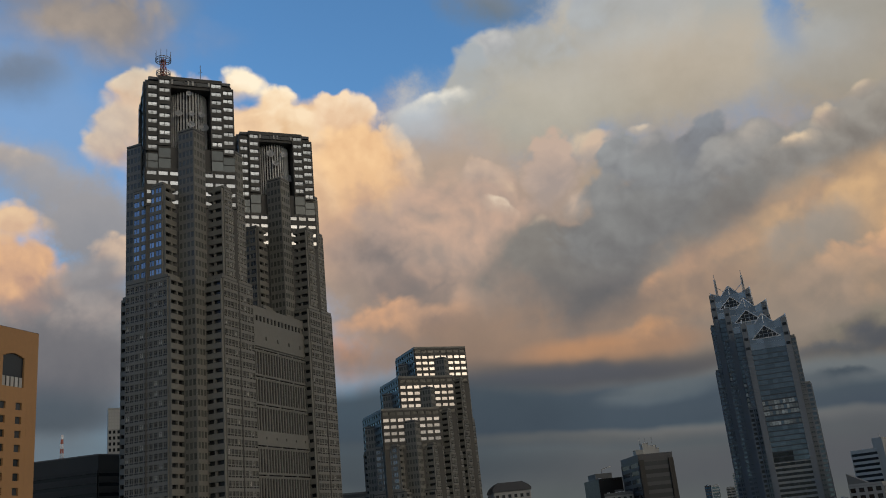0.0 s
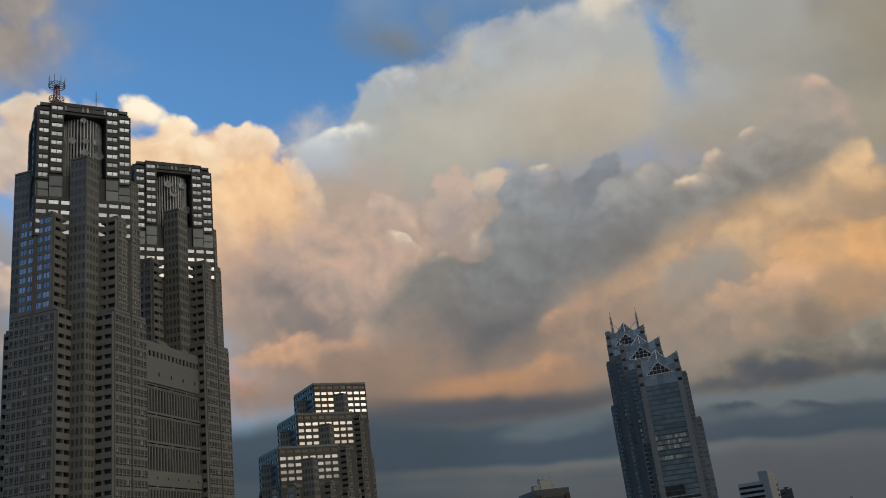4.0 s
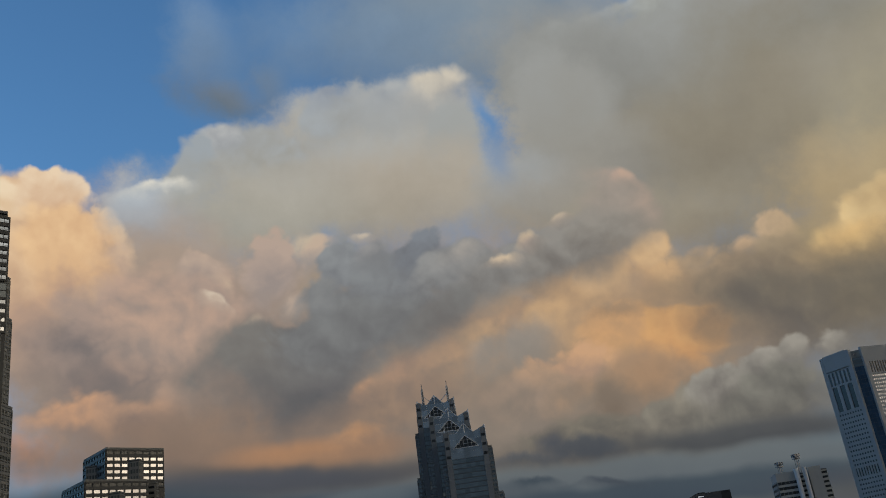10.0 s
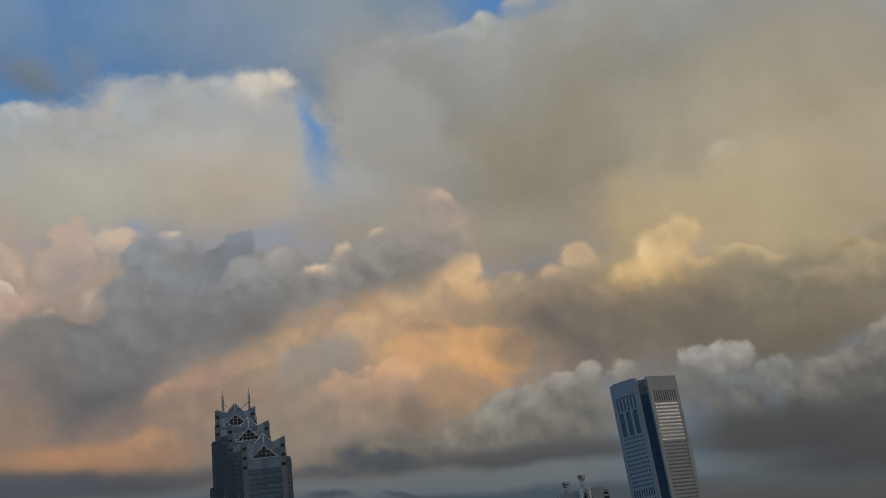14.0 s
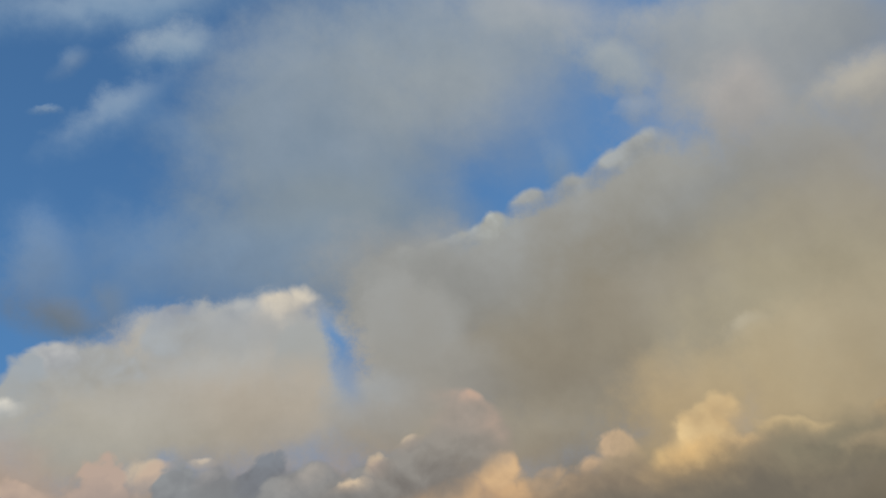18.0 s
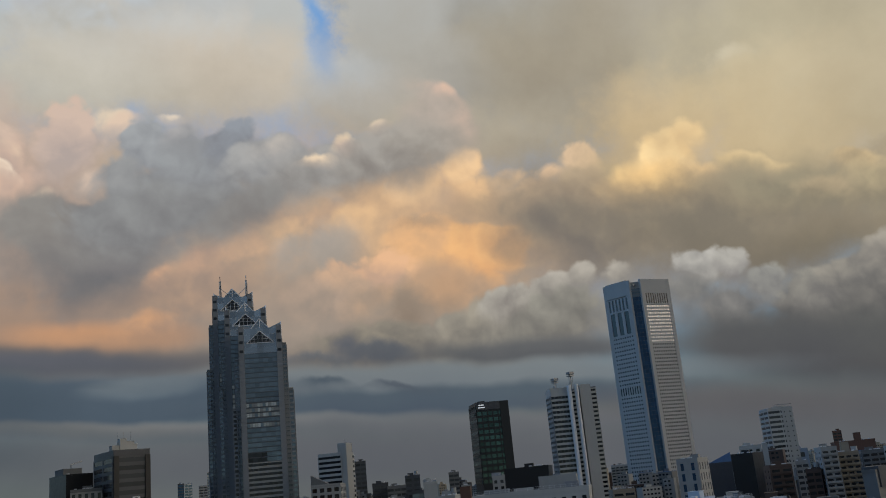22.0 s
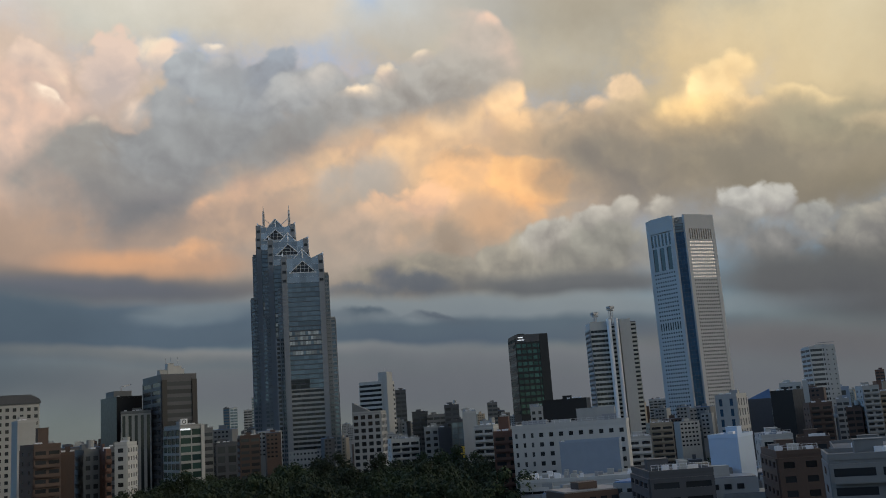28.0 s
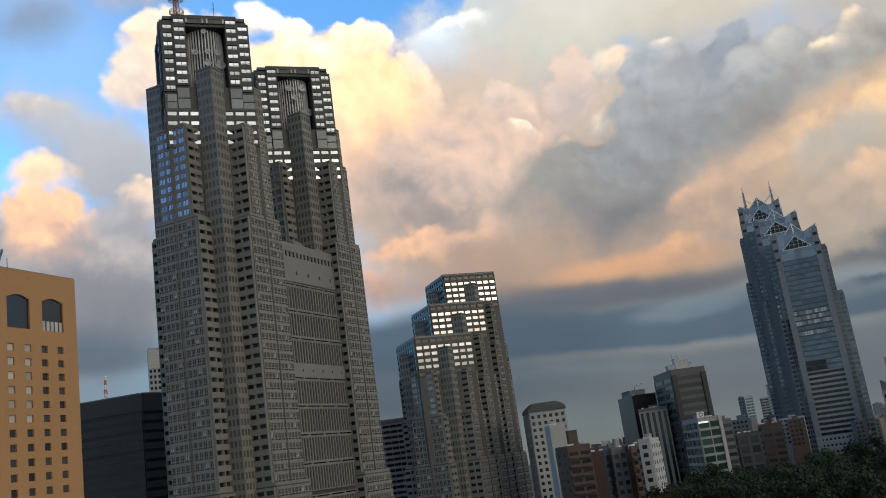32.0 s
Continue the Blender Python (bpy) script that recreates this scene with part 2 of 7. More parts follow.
# pale deck in the west
cloud(43.8, 25.3, 17.93, 7.45, -0, 0.27, 1, (163, 158, 146), (145, 137, 121), "veil")
cloud(44.9, 32.4, 6.31, 3.28, 3, 0.32, 1, (163, 164, 160), (143, 139, 127), "veil")
cloud(35.7, 31.3, 7.28, 3.18, 5, 0.24, 1, (163, 166, 165), (145, 139, 125), "veil")
cloud(27.2, 30.8, 4.96, 3.36, 7, 0.27, 1, (161, 164, 163), (147, 141, 129), "veil")
cloud(34.1, 34.2, 1.83, 0.92, 2, 0.35, 1, (188, 192, 188), (155, 156, 150), "cumulus")
cloud(32.3, 34.2, 1.12, 0.50, 4, 0.43, 1, (180, 185, 186), (153, 156, 152), "cumulus")
cloud(27.6, 33.8, 1.27, 0.57, -0, 0.44, 1, (178, 183, 184), (153, 156, 152), "cumulus")
cloud(43.7, 35.5, 1.55, 0.69, 2, 0.45, 1, (172, 177, 178), (153, 154, 150), "cumulus")
cloud(30.5, 34.0, 1.11, 0.39, 7, 0.64, 1, (170, 175, 177), (151, 153, 150), "cumulus")
cloud(37.2, 35.1, 1.75, 0.53, 3, 0.47, 1, (170, 175, 177), (151, 153, 150), "cumulus")
cloud(40.6, 35.3, 1.58, 0.49, 1, 0.5, 1, (170, 175, 177), (151, 153, 150), "cumulus")
cloud(46.2, 35.9, 1.46, 0.59, -2, 0.41, 1, (170, 175, 177), (151, 153, 150), "cumulus")
cloud(50.3, 31.2, 4.19, 2.02, -5, 0.83, 0.6, (147, 150, 150), (126, 128, 128), "veil")
cloud(36.9, 25.8, 7.13, 3.31, -17, 0.74, 0.7, (153, 144, 125), (131, 122, 107), "veil")
cloud(50.7, 22.6, 6.76, 6.23, -24, 0.63, 0.9, (173, 164, 139), (148, 140, 119), "veil")
cloud(51.1, 17.9, 4.31, 4.10, -23, 0.69, 0.9, (199, 174, 132), (178, 158, 122), "veil")
cloud(47.5, 23.4, 1.05, 0.59, -1, 0.89, 0.7, (206, 199, 179), (177, 170, 153), "veil")
cloud(49.6, 21.6, 2.77, 1.48, -23, 0.89, 0.5, (187, 174, 144), (160, 149, 122), "veil")
cloud(29.5, 31.8, 6.73, 3.05, -18, 0.56, 0.8, (160, 161, 158), (137, 138, 135), "veil")
cloud(26.7, 28.4, 3.88, 4.15, -8, 0.25, 1, (162, 163, 160), (156, 153, 145), "veil")
cloud(27.6, 25.1, 4.70, 2.45, 1, 0.57, 1, (162, 159, 151), (139, 136, 129), "veil")
# pale bank beside the blue
cloud(13.4, 27.9, 10.28, 4.41, 6, 0.23, 1, (183, 183, 179), (172, 163, 149), "veil")
cloud(16.2, 31.0, 4.78, 2.08, 1, 0.35, 1, (177, 180, 181), (165, 165, 161), "veil")
cloud(18.9, 31.9, 1.94, 1.14, -4, 0.35, 1, (214, 205, 189), (176, 173, 168), "cumulus")
cloud(15.9, 32.1, 1.63, 0.80, 7, 0.42, 1, (180, 183, 184), (160, 165, 170), "cumulus")
cloud(11.8, 30.7, 2.14, 1.72, 27, 0.23, 1, (172, 177, 180), (164, 165, 163), "cumulus")
cloud(11.7, 32.3, 1.23, 0.46, 9, 0.5, 1, (172, 177, 182), (150, 158, 170), "cumulus")
cloud(6.1, 28.8, 3.69, 1.81, 16, 0.21, 1, (174, 178, 180), (164, 163, 157), "cumulus")
cloud(5.0, 30.0, 1.26, 0.58, 8, 0.39, 1, (198, 199, 197), (160, 163, 168), "cumulus")
cloud(2.7, 27.2, 1.98, 1.96, 23, 0.19, 1, (166, 173, 178), (164, 167, 166), "cumulus")
cloud(20.5, 27.9, 2.75, 3.45, 9, 0.24, 0.95, (171, 174, 173), (164, 163, 155), "veil")
cloud(17.8, 24.9, 6.40, 2.97, -4, 0.59, 0.95, (185, 175, 160), (158, 150, 136), "veil")
cloud(5.5, 24.9, 6.74, 2.98, 1, 0.56, 0.95, (185, 180, 168), (158, 155, 144), "veil")
cloud(24.1, 24.6, 2.53, 2.46, -7, 0.57, 0.85, (169, 174, 177), (156, 157, 153), "veil")
cloud(22.6, 26.2, 0.58, 1.75, 13, 0.88, 0.5, (155, 170, 188), (132, 145, 160), "veil")
cloud(25.8, 22.9, 5.00, 2.47, 2, 0.71, 0.9, (165, 159, 149), (141, 136, 127), "veil")
# no cloud: a clear blue gap painted over the banks
cloud(22.4, 29.3, 0.52, 1.99, 13, 0.93, 0.85, (92, 143, 196), (84, 132, 186), "veil")
cloud(0.5, 23.4, 2.67, 3.18, -5, 0.53, 0.9, (182, 186, 187), (156, 158, 159), "veil")
cloud(31.6, 20.9, 5.92, 2.11, -5, 0.67, 1, (167, 158, 140), (142, 134, 120), "veil")
cloud(57.6, 17.9, 6.47, 2.24, -13, 0.71, 1, (178, 166, 139), (152, 142, 119), "veil")
# warm base of the whole bank
cloud(17.0, 15.4, 24.11, 6.98, -6, 0.3, 1, (172, 155, 137), (135, 125, 116), "veil")
cloud(42.4, 14.3, 11.69, 4.36, -18, 0.46, 1, (150, 140, 121), (116, 110, 102), "veil")
cloud(-2.2, 18.4, 8.82, 7.64, -5, 0.27, 1, (186, 166, 149), (147, 133, 124), "veil")
cloud(3.4, 15.3, 8.76, 5.23, 4, 0.38, 1, (165, 145, 131), (135, 123, 115), "veil")
# bright tall cumulus behind the twin towers
cloud(-9.4, 22.3, 7.28, 5.46, -2, 0.09, 1, (237, 204, 167), (203, 168, 138), "cumulus")
cloud(-15.3, 24.6, 3.63, 3.97, 2, 0.14, 1, (237, 207, 173), (189, 162, 144), "cumulus")
cloud(-11.9, 28.4, 1.63, 1.08, 1, 0.19, 1, (253, 239, 213), (230, 200, 165), "cumulus")
cloud(-9.8, 27.3, 1.78, 1.30, -15, 0.16, 1, (253, 235, 205), (234, 197, 156), "cumulus")
cloud(-8.2, 25.9, 1.55, 1.10, -11, 0.22, 1, (247, 223, 190), (226, 191, 152), "cumulus")
cloud(-5.4, 26.5, 1.95, 1.60, -2, 0.13, 1, (245, 219, 187), (221, 184, 150), "cumulus")
cloud(-4.4, 27.2, 0.86, 0.84, -3, 0.21, 1, (239, 215, 187), (221, 187, 154), "cumulus")
cloud(-2.7, 24.3, 1.69, 1.40, -19, 0.15, 1, (241, 208, 169), (221, 182, 144), "cumulus")
cloud(-1.9, 22.5, 0.91, 1.40, -5, 0.31, 1, (225, 193, 161), (195, 168, 148), "cumulus")
cloud(-4.9, 23.8, 2.61, 2.09, -3, 0.23, 1, (247, 208, 161), (226, 184, 142), "cumulus")
cloud(-4.1, 21.1, 2.40, 1.91, -4, 0.33, 1, (230, 189, 146), (195, 162, 138), "cumulus")
cloud(-6.2, 18.7, 1.99, 2.06, -4, 0.43, 1, (202, 167, 141), (173, 149, 135), "cumulus")
cloud(-18.4, 28.1, 1.37, 0.97, 4, 0.2, 1, (250, 231, 200), (224, 191, 159), "cumulus")
cloud(-17.0, 28.3, 1.59, 0.85, 4, 0.27, 1, (249, 229, 198), (224, 191, 159), "cumulus")
cloud(-18.1, 26.1, 1.54, 1.62, 3, 0.24, 1, (239, 208, 175), (203, 174, 152), "cumulus")
cloud(-19.6, 24.8, 1.25, 1.15, 4, 0.19, 1, (241, 210, 173), (194, 166, 149), "cumulus")
cloud(-20.2, 24.9, 1.46, 0.98, 3, 0.2, 1, (237, 210, 174), (189, 163, 146), "cumulus")
cloud(-18.3, 28.3, 0.99, 0.85, 3, 0.23, 1, (241, 224, 198), (215, 185, 156), "cumulus")
cloud(-19.3, 26.1, 1.16, 0.98, 3, 0.27, 1, (222, 198, 170), (181, 159, 146), "cumulus")
# white wisp in the blue gap
cloud(0.4, 27.0, 1.90, 0.46, 5, 0.38, 1, (243, 236, 220), (189, 193, 194), "cumulus")
cloud(-1.0, 26.6, 0.94, 0.49, 15, 0.43, 1, (221, 217, 205), (180, 187, 192), "cumulus")
cloud(-0.6, 25.3, 1.62, 1.41, -5, 0.65, 0.8, (186, 194, 202), (159, 165, 172), "veil")
# grey and rosy clouds to the south
cloud(-23.4, 12.7, 7.85, 5.76, -1, 0.28, 1, (135, 138, 142), (115, 117, 121), "veil")
cloud(-19.5, 35.3, 3.36, 2.55, 7, 0.11, 1, (195, 182, 173), (159, 152, 149), "cumulus")
cloud(-19.4, 31.7, 2.70, 1.90, 6, 0.37, 1, (156, 150, 148), (127, 127, 134), "cumulus")
cloud(-15.9, 32.8, 1.15, 0.91, 5, 0.79, 0.5, (143, 155, 170), (122, 132, 145), "veil")
cloud(-21.2, 31.6, 4.59, 1.50, 6, 0.46, 1, (176, 163, 152), (153, 144, 138), "cumulus")
cloud(-23.8, 25.3, 5.74, 4.14, 5, 0.46, 0.35, (158, 172, 192), (135, 147, 163), "veil")
cloud(-23.3, 34.7, 7.19, 2.69, 8, 0.67, 0.9, (147, 142, 140), (126, 121, 119), "veil")
cloud(-24.9, 27.9, 2.47, 1.04, 21, 0.88, 0.7, (116, 124, 136), (99, 109, 122), "veil")
cloud(-24.9, 23.4, 1.61, 0.77, -6, 0.42, 1, (212, 191, 168), (162, 152, 148), "cumulus")
cloud(-22.8, 22.4, 3.01, 1.78, -18, 0.65, 0.95, (167, 164, 165), (143, 146, 154), "veil")
cloud(-20.6, 19.9, 3.05, 3.31, 2, 0.4, 1, (156, 155, 159), (133, 136, 144), "veil")
cloud(-24.7, 16.9, 2.53, 2.72, 2, 0.16, 1, (225, 180, 140), (174, 143, 130), "cumulus")
cloud(-24.8, 19.9, 1.72, 1.09, 3, 0.29, 1, (227, 196, 162), (201, 167, 144), "cumulus")
cloud(-22.5, 15.9, 1.16, 0.98, 1, 0.47, 1, (177, 154, 141), (140, 131, 131), "cumulus")
cloud(-19.5, 17.9, 1.22, 1.60, 1, 0.2, 1, (210, 186, 164), (156, 144, 142), "cumulus")
cloud(-20.8, 14.5, 2.66, 1.63, 22, 0.28, 1, (174, 162, 155), (118, 118, 124), "cumulus")
cloud(-20.6, 16.6, 1.83, 1.29, 33, 0.35, 1, (150, 147, 149), (131, 130, 134), "cumulus")
cloud(-22.2, 11.7, 5.40, 2.41, -1, 0.45, 1, (117, 116, 120), (93, 96, 104), "veil")
cloud(-23.3, 9.0, 5.50, 1.41, -2, 0.67, 0.95, (81, 91, 101), (75, 85, 94), "calm")
cloud(-21.8, 6.9, 6.12, 0.94, -3, 0.67, 0.8, (102, 116, 126), (95, 107, 117), "calm")
# tan mass over the stepped tower
cloud(0.0, 20.2, 4.16, 1.76, 9, 0.36, 1, (185, 162, 148), (158, 144, 138), "cumulus")
cloud(3.1, 22.3, 1.28, 1.06, -7, 0.27, 1, (201, 176, 156), (177, 158, 146), "cumulus")
cloud(3.7, 21.0, 0.99, 0.71, -27, 0.3, 1, (230, 208, 177), (189, 170, 154), "cumulus")
cloud(7.3, 21.5, 2.13, 2.12, 12, 0.17, 1, (195, 170, 152), (165, 152, 144), "cumulus")
cloud(9.6, 22.9, 1.28, 1.06, 20, 0.27, 1, (204, 187, 165), (169, 158, 150), "cumulus")
cloud(-2.2, 17.7, 4.37, 2.50, 5, 0.36, 1, (167, 148, 138), (128, 120, 118), "cumulus")
cloud(-1.1, 15.5, 3.00, 1.38, -1, 0.6, 1, (132, 120, 116), (114, 109, 109), "cumulus")
cloud(4.5, 16.9, 3.76, 2.10, 13, 0.4, 1, (168, 145, 129), (137, 123, 116), "cumulus")
cloud(3.5, 14.2, 4.02, 1.72, -7, 0.52, 1, (177, 149, 130), (146, 130, 119), "cumulus")
cloud(-4.5, 13.8, 3.06, 1.42, 5, 0.29, 1, (207, 162, 129), (158, 135, 122), "cumulus")
cloud(-0.4, 13.5, 2.30, 1.09, 9, 0.31, 1, (202, 161, 132), (157, 134, 120), "cumulus")
cloud(-0.8, 12.8, 1.11, 0.68, 14, 0.7, 0.8, (137, 124, 120), (117, 106, 103), "veil")
cloud(-6.5, 11.9, 1.89, 1.32, -5, 0.45, 1, (189, 145, 121), (139, 121, 113), "cumulus")
cloud(2.4, 10.6, 8.47, 1.01, -4, 0.73, 0.9, (149, 124, 107), (124, 109, 100), "calm")
cloud(7.7, 10.5, 2.61, 0.57, -5, 0.71, 0.95, (185, 140, 108), (144, 117, 101), "calm")
cloud(8.2, 9.1, 7.10, 0.60, -7, 0.78, 0.9, (102, 95, 92), (94, 88, 86), "calm")
# rosy heads west of it
cloud(1.3, 19.2, 4.07, 3.56, 0, 0.24, 1, (199, 168, 148), (165, 148, 138), "cumulus")
cloud(2.8, 22.3, 1.70, 1.18, 1, 0.22, 1, (198, 175, 157), (172, 155, 145), "cumulus")
cloud(7.5, 21.5, 2.32, 2.08, 15, 0.16, 1, (190, 169, 155), (162, 149, 143), "cumulus")
cloud(9.9, 22.8, 1.34, 0.81, 19, 0.33, 1, (203, 181, 161), (166, 155, 149), "cumulus")
cloud(3.6, 20.1, 0.81, 0.35, -34, 0.36, 1, (234, 218, 195), (200, 179, 161), "cumulus")
cloud(8.6, 19.5, 1.43, 0.94, 29, 0.36, 1, (191, 171, 155), (149, 141, 136), "cumulus")
cloud(6.1, 18.5, 0.75, 0.40, 20, 0.42, 1, (210, 186, 162), (169, 151, 142), "cumulus")
# lit field under the roll
cloud(28.0, 15.8, 8.54, 3.88, -3, 0.2, 1, (201, 165, 127), (168, 143, 119), "cumulus")
cloud(19.0, 15.6, 5.41, 2.46, 15, 0.31, 1, (185, 154, 127), (153, 135, 119), "cumulus")
cloud(14.1, 12.6, 4.84, 2.06, 16, 0.43, 1, (162, 137, 117), (134, 119, 109), "cumulus")
cloud(30.3, 19.4, 2.01, 1.27, 0, 0.22, 1, (223, 187, 143), (189, 158, 126), "cumulus")
cloud(27.2, 18.8, 1.95, 1.20, 12, 0.26, 1, (211, 176, 137), (174, 150, 124), "cumulus")
cloud(31.3, 17.6, 1.37, 1.48, -10, 0.23, 1, (213, 176, 134), (184, 154, 123), "cumulus")
cloud(28.9, 18.1, 1.38, 0.85, -9, 0.38, 1, (201, 169, 133), (174, 149, 125), "cumulus")
cloud(28.2, 14.9, 3.06, 2.04, -9, 0.21, 1, (212, 166, 121), (183, 150, 117), "cumulus")
cloud(31.4, 14.3, 2.48, 2.17, -10, 0.15, 1, (229, 177, 120), (203, 155, 110), "cumulus")
cloud(33.0, 14.0, 0.86, 1.26, -10, 0.31, 1, (207, 160, 114), (173, 142, 111), "cumulus")
cloud(23.9, 16.7, 1.93, 1.20, 8, 0.29, 1, (208, 172, 132), (174, 148, 122), "cumulus")
cloud(19.8, 16.5, 2.05, 1.13, 14, 0.28, 1, (204, 168, 132), (168, 146, 124), "cumulus")
cloud(17.1, 15.4, 1.54, 0.98, 20, 0.29, 1, (201, 163, 129), (156, 137, 121), "cumulus")
cloud(21.7, 15.1, 2.04, 1.41, 3, 0.55, 0.75, (158, 153, 147), (142, 137, 130), "veil")
cloud(25.1, 13.4, 2.70, 1.69, -3, 0.17, 1, (212, 169, 132), (178, 148, 126), "cumulus")
cloud(22.9, 12.6, 2.01, 1.40, 3, 0.25, 1, (187, 156, 130), (155, 137, 121), "cumulus")
cloud(21.0, 11.8, 2.00, 1.39, -7, 0.4, 1, (165, 144, 127), (139, 127, 116), "cumulus")
cloud(28.0, 11.5, 3.66, 2.09, -9, 0.3, 1, (172, 143, 117), (138, 124, 110), "cumulus")
cloud(28.3, 16.6, 1.03, 0.35, -4, 0.8, 0.7, (162, 142, 121), (138, 121, 104), "veil")
cloud(26.3, 11.3, 1.00, 1.39, 2, 0.6, 0.8, (138, 124, 110), (118, 105, 93), "veil")
cloud(29.2, 12.7, 1.01, 1.39, -30, 0.67, 0.5, (185, 149, 117), (158, 127, 100), "veil")
cloud(12.3, 13.8, 1.17, 0.68, 38, 0.4, 1, (214, 167, 129), (154, 131, 116), "cumulus")
cloud(14.9, 14.6, 1.32, 1.03, 32, 0.47, 1, (181, 148, 124), (145, 128, 117), "cumulus")
cloud(3.9, 12.0, 6.37, 1.61, -3, 0.68, 0.9, (155, 130, 112), (131, 114, 102), "calm")
cloud(9.3, 10.2, 4.58, 0.86, -1, 0.62, 1, (183, 138, 104), (141, 118, 101), "calm")
cloud(11.5, 11.1, 1.56, 0.61, 11, 0.5, 1, (189, 146, 112), (147, 123, 106), "cumulus")
cloud(8.3, 8.9, 9.91, 0.78, -3, 0.67, 0.95, (96, 93, 91), (86, 86, 87), "calm")
# the grey roll
cloud(8.5, 15.7, 5.01, 3.11, 12, 0.15, 1, (123, 121, 119), (109, 107, 107), "cumulus")
cloud(5.4, 16.6, 3.34, 1.99, 18, 0.37, 1, (129, 126, 122), (118, 114, 111), "cumulus")
cloud(12.8, 18.2, 5.97, 2.83, 15, 0.15, 1, (132, 133, 133), (115, 115, 116), "cumulus")
cloud(11.5, 21.5, 2.08, 1.92, 8, 0.12, 1, (148, 151, 153), (124, 126, 130), "cumulus")
cloud(10.1, 20.1, 1.64, 1.50, 18, 0.2, 1, (142, 143, 143), (122, 123, 125), "cumulus")
cloud(14.7, 20.7, 3.07, 1.74, 6, 0.18, 1, (140, 143, 145), (122, 123, 126), "cumulus")
cloud(16.6, 22.0, 1.88, 1.54, 11, 0.16, 1, (134, 139, 146), (118, 120, 125), "cumulus")
cloud(13.9, 22.5, 1.03, 0.76, 7, 0.36, 1, (160, 158, 157), (132, 133, 135), "cumulus")
cloud(19.0, 20.5, 3.48, 2.04, 9, 0.16, 1, (152, 152, 151), (124, 124, 125), "cumulus")
cloud(19.4, 21.6, 1.19, 0.56, 2, 0.56, 1, (176, 169, 161), (146, 144, 142), "cumulus")
cloud(22.3, 20.2, 3.86, 1.70, 11, 0.21, 1, (150, 148, 145), (124, 121, 118), "cumulus")
cloud(25.9, 20.7, 3.53, 1.49, 12, 0.24, 1, (152, 148, 142), (126, 121, 116), "cumulus")
cloud(28.5, 21.7, 2.47, 1.34, 15, 0.32, 1, (156, 151, 143), (134, 128, 121), "cumulus")
cloud(9.4, 13.7, 2.18, 1.22, 7, 0.39, 1, (110, 108, 109), (99, 99, 101), "cumulus")
cloud(17.2, 17.9, 3.07, 1.40, 20, 0.35, 1, (128, 127, 125), (117, 114, 112), "cumulus")
cloud(23.2, 21.6, 0.64, 0.42, 13, 0.42, 1, (216, 194, 163), (176, 160, 147), "cumulus")
cloud(21.6, 20.8, 0.77, 0.32, 4, 0.44, 1, (226, 203, 172), (186, 169, 151), "cumulus")
cloud(13.0, 23.6, 0.55, 0.24, -3, 0.43, 1, (222, 205, 182), (180, 171, 161), "cumulus")
cloud(25.5, 22.6, 0.50, 0.28, 2, 0.5, 1, (206, 188, 163), (170, 158, 147), "cumulus")
cloud(29.7, 24.2, 1.07, 0.70, -39, 0.35, 1, (206, 175, 153), (176, 160, 149), "cumulus")
cloud(30.3, 22.8, 1.56, 0.92, -55, 0.54, 1, (190, 165, 147), (160, 149, 138), "cumulus")
cloud(29.1, 23.1, 1.42, 1.06, -9, 0.67, 1, (170, 158, 147), (150, 143, 134), "cumulus")
# brown shade and yellow light in the west
cloud(34.3, 16.5, 4.02, 2.09, -16, 0.27, 1, (157, 138, 116), (129, 118, 105), "cumulus")
cloud(37.6, 19.0, 1.26, 1.11, -2, 0.22, 1, (211, 182, 150), (171, 152, 130), "cumulus")
cloud(35.7, 18.4, 0.94, 0.63, -1, 0.33, 1, (202, 173, 142), (165, 145, 123), "cumulus")
cloud(33.2, 18.3, 1.36, 0.98, -11, 0.32, 1, (184, 159, 131), (150, 135, 117), "cumulus")
cloud(37.5, 17.2, 2.30, 1.38, -12, 0.35, 1, (165, 148, 126), (140, 126, 110), "cumulus")
cloud(37.9, 14.3, 4.51, 2.06, -17, 0.33, 1, (129, 120, 107), (108, 102, 96), "cumulus")
cloud(43.4, 18.6, 5.02, 3.69, -15, 0.64, 0.65, (207, 179, 133), (176, 153, 114), "veil")
cloud(49.3, 19.9, 3.80, 3.20, -18, 0.7, 0.7, (201, 178, 136), (173, 153, 116), "veil")
cloud(45.3, 14.7, 7.15, 1.65, -20, 0.44, 1, (145, 130, 110), (114, 106, 97), "cumulus")
cloud(40.9, 17.8, 1.34, 0.89, -3, 0.46, 1, (213, 183, 133), (184, 156, 119), "cumulus")
cloud(42.4, 18.4, 1.58, 1.69, -14, 0.32, 1, (236, 205, 152), (206, 173, 125), "cumulus")
cloud(43.0, 19.6, 0.83, 0.81, -15, 0.33, 1, (225, 197, 147), (201, 173, 130), "cumulus")
cloud(44.0, 19.7, 1.13, 1.20, -15, 0.28, 1, (230, 199, 147), (208, 177, 130), "cumulus")
cloud(44.4, 17.0, 1.35, 0.67, -15, 0.45, 1, (232, 196, 143), (193, 164, 122), "cumulus")
cloud(41.9, 17.2, 1.77, 0.95, -14, 0.43, 1, (232, 194, 136), (193, 163, 118), "cumulus")
cloud(48.0, 17.2, 1.93, 0.39, -21, 0.42, 1, (232, 202, 149), (183, 161, 124), "cumulus")
cloud(46.5, 17.2, 1.19, 0.59, -16, 0.44, 1, (211, 183, 136), (169, 150, 120), "cumulus")
cloud(48.1, 15.2, 4.60, 1.10, -22, 0.71, 0.9, (147, 132, 112), (125, 113, 96), "veil")
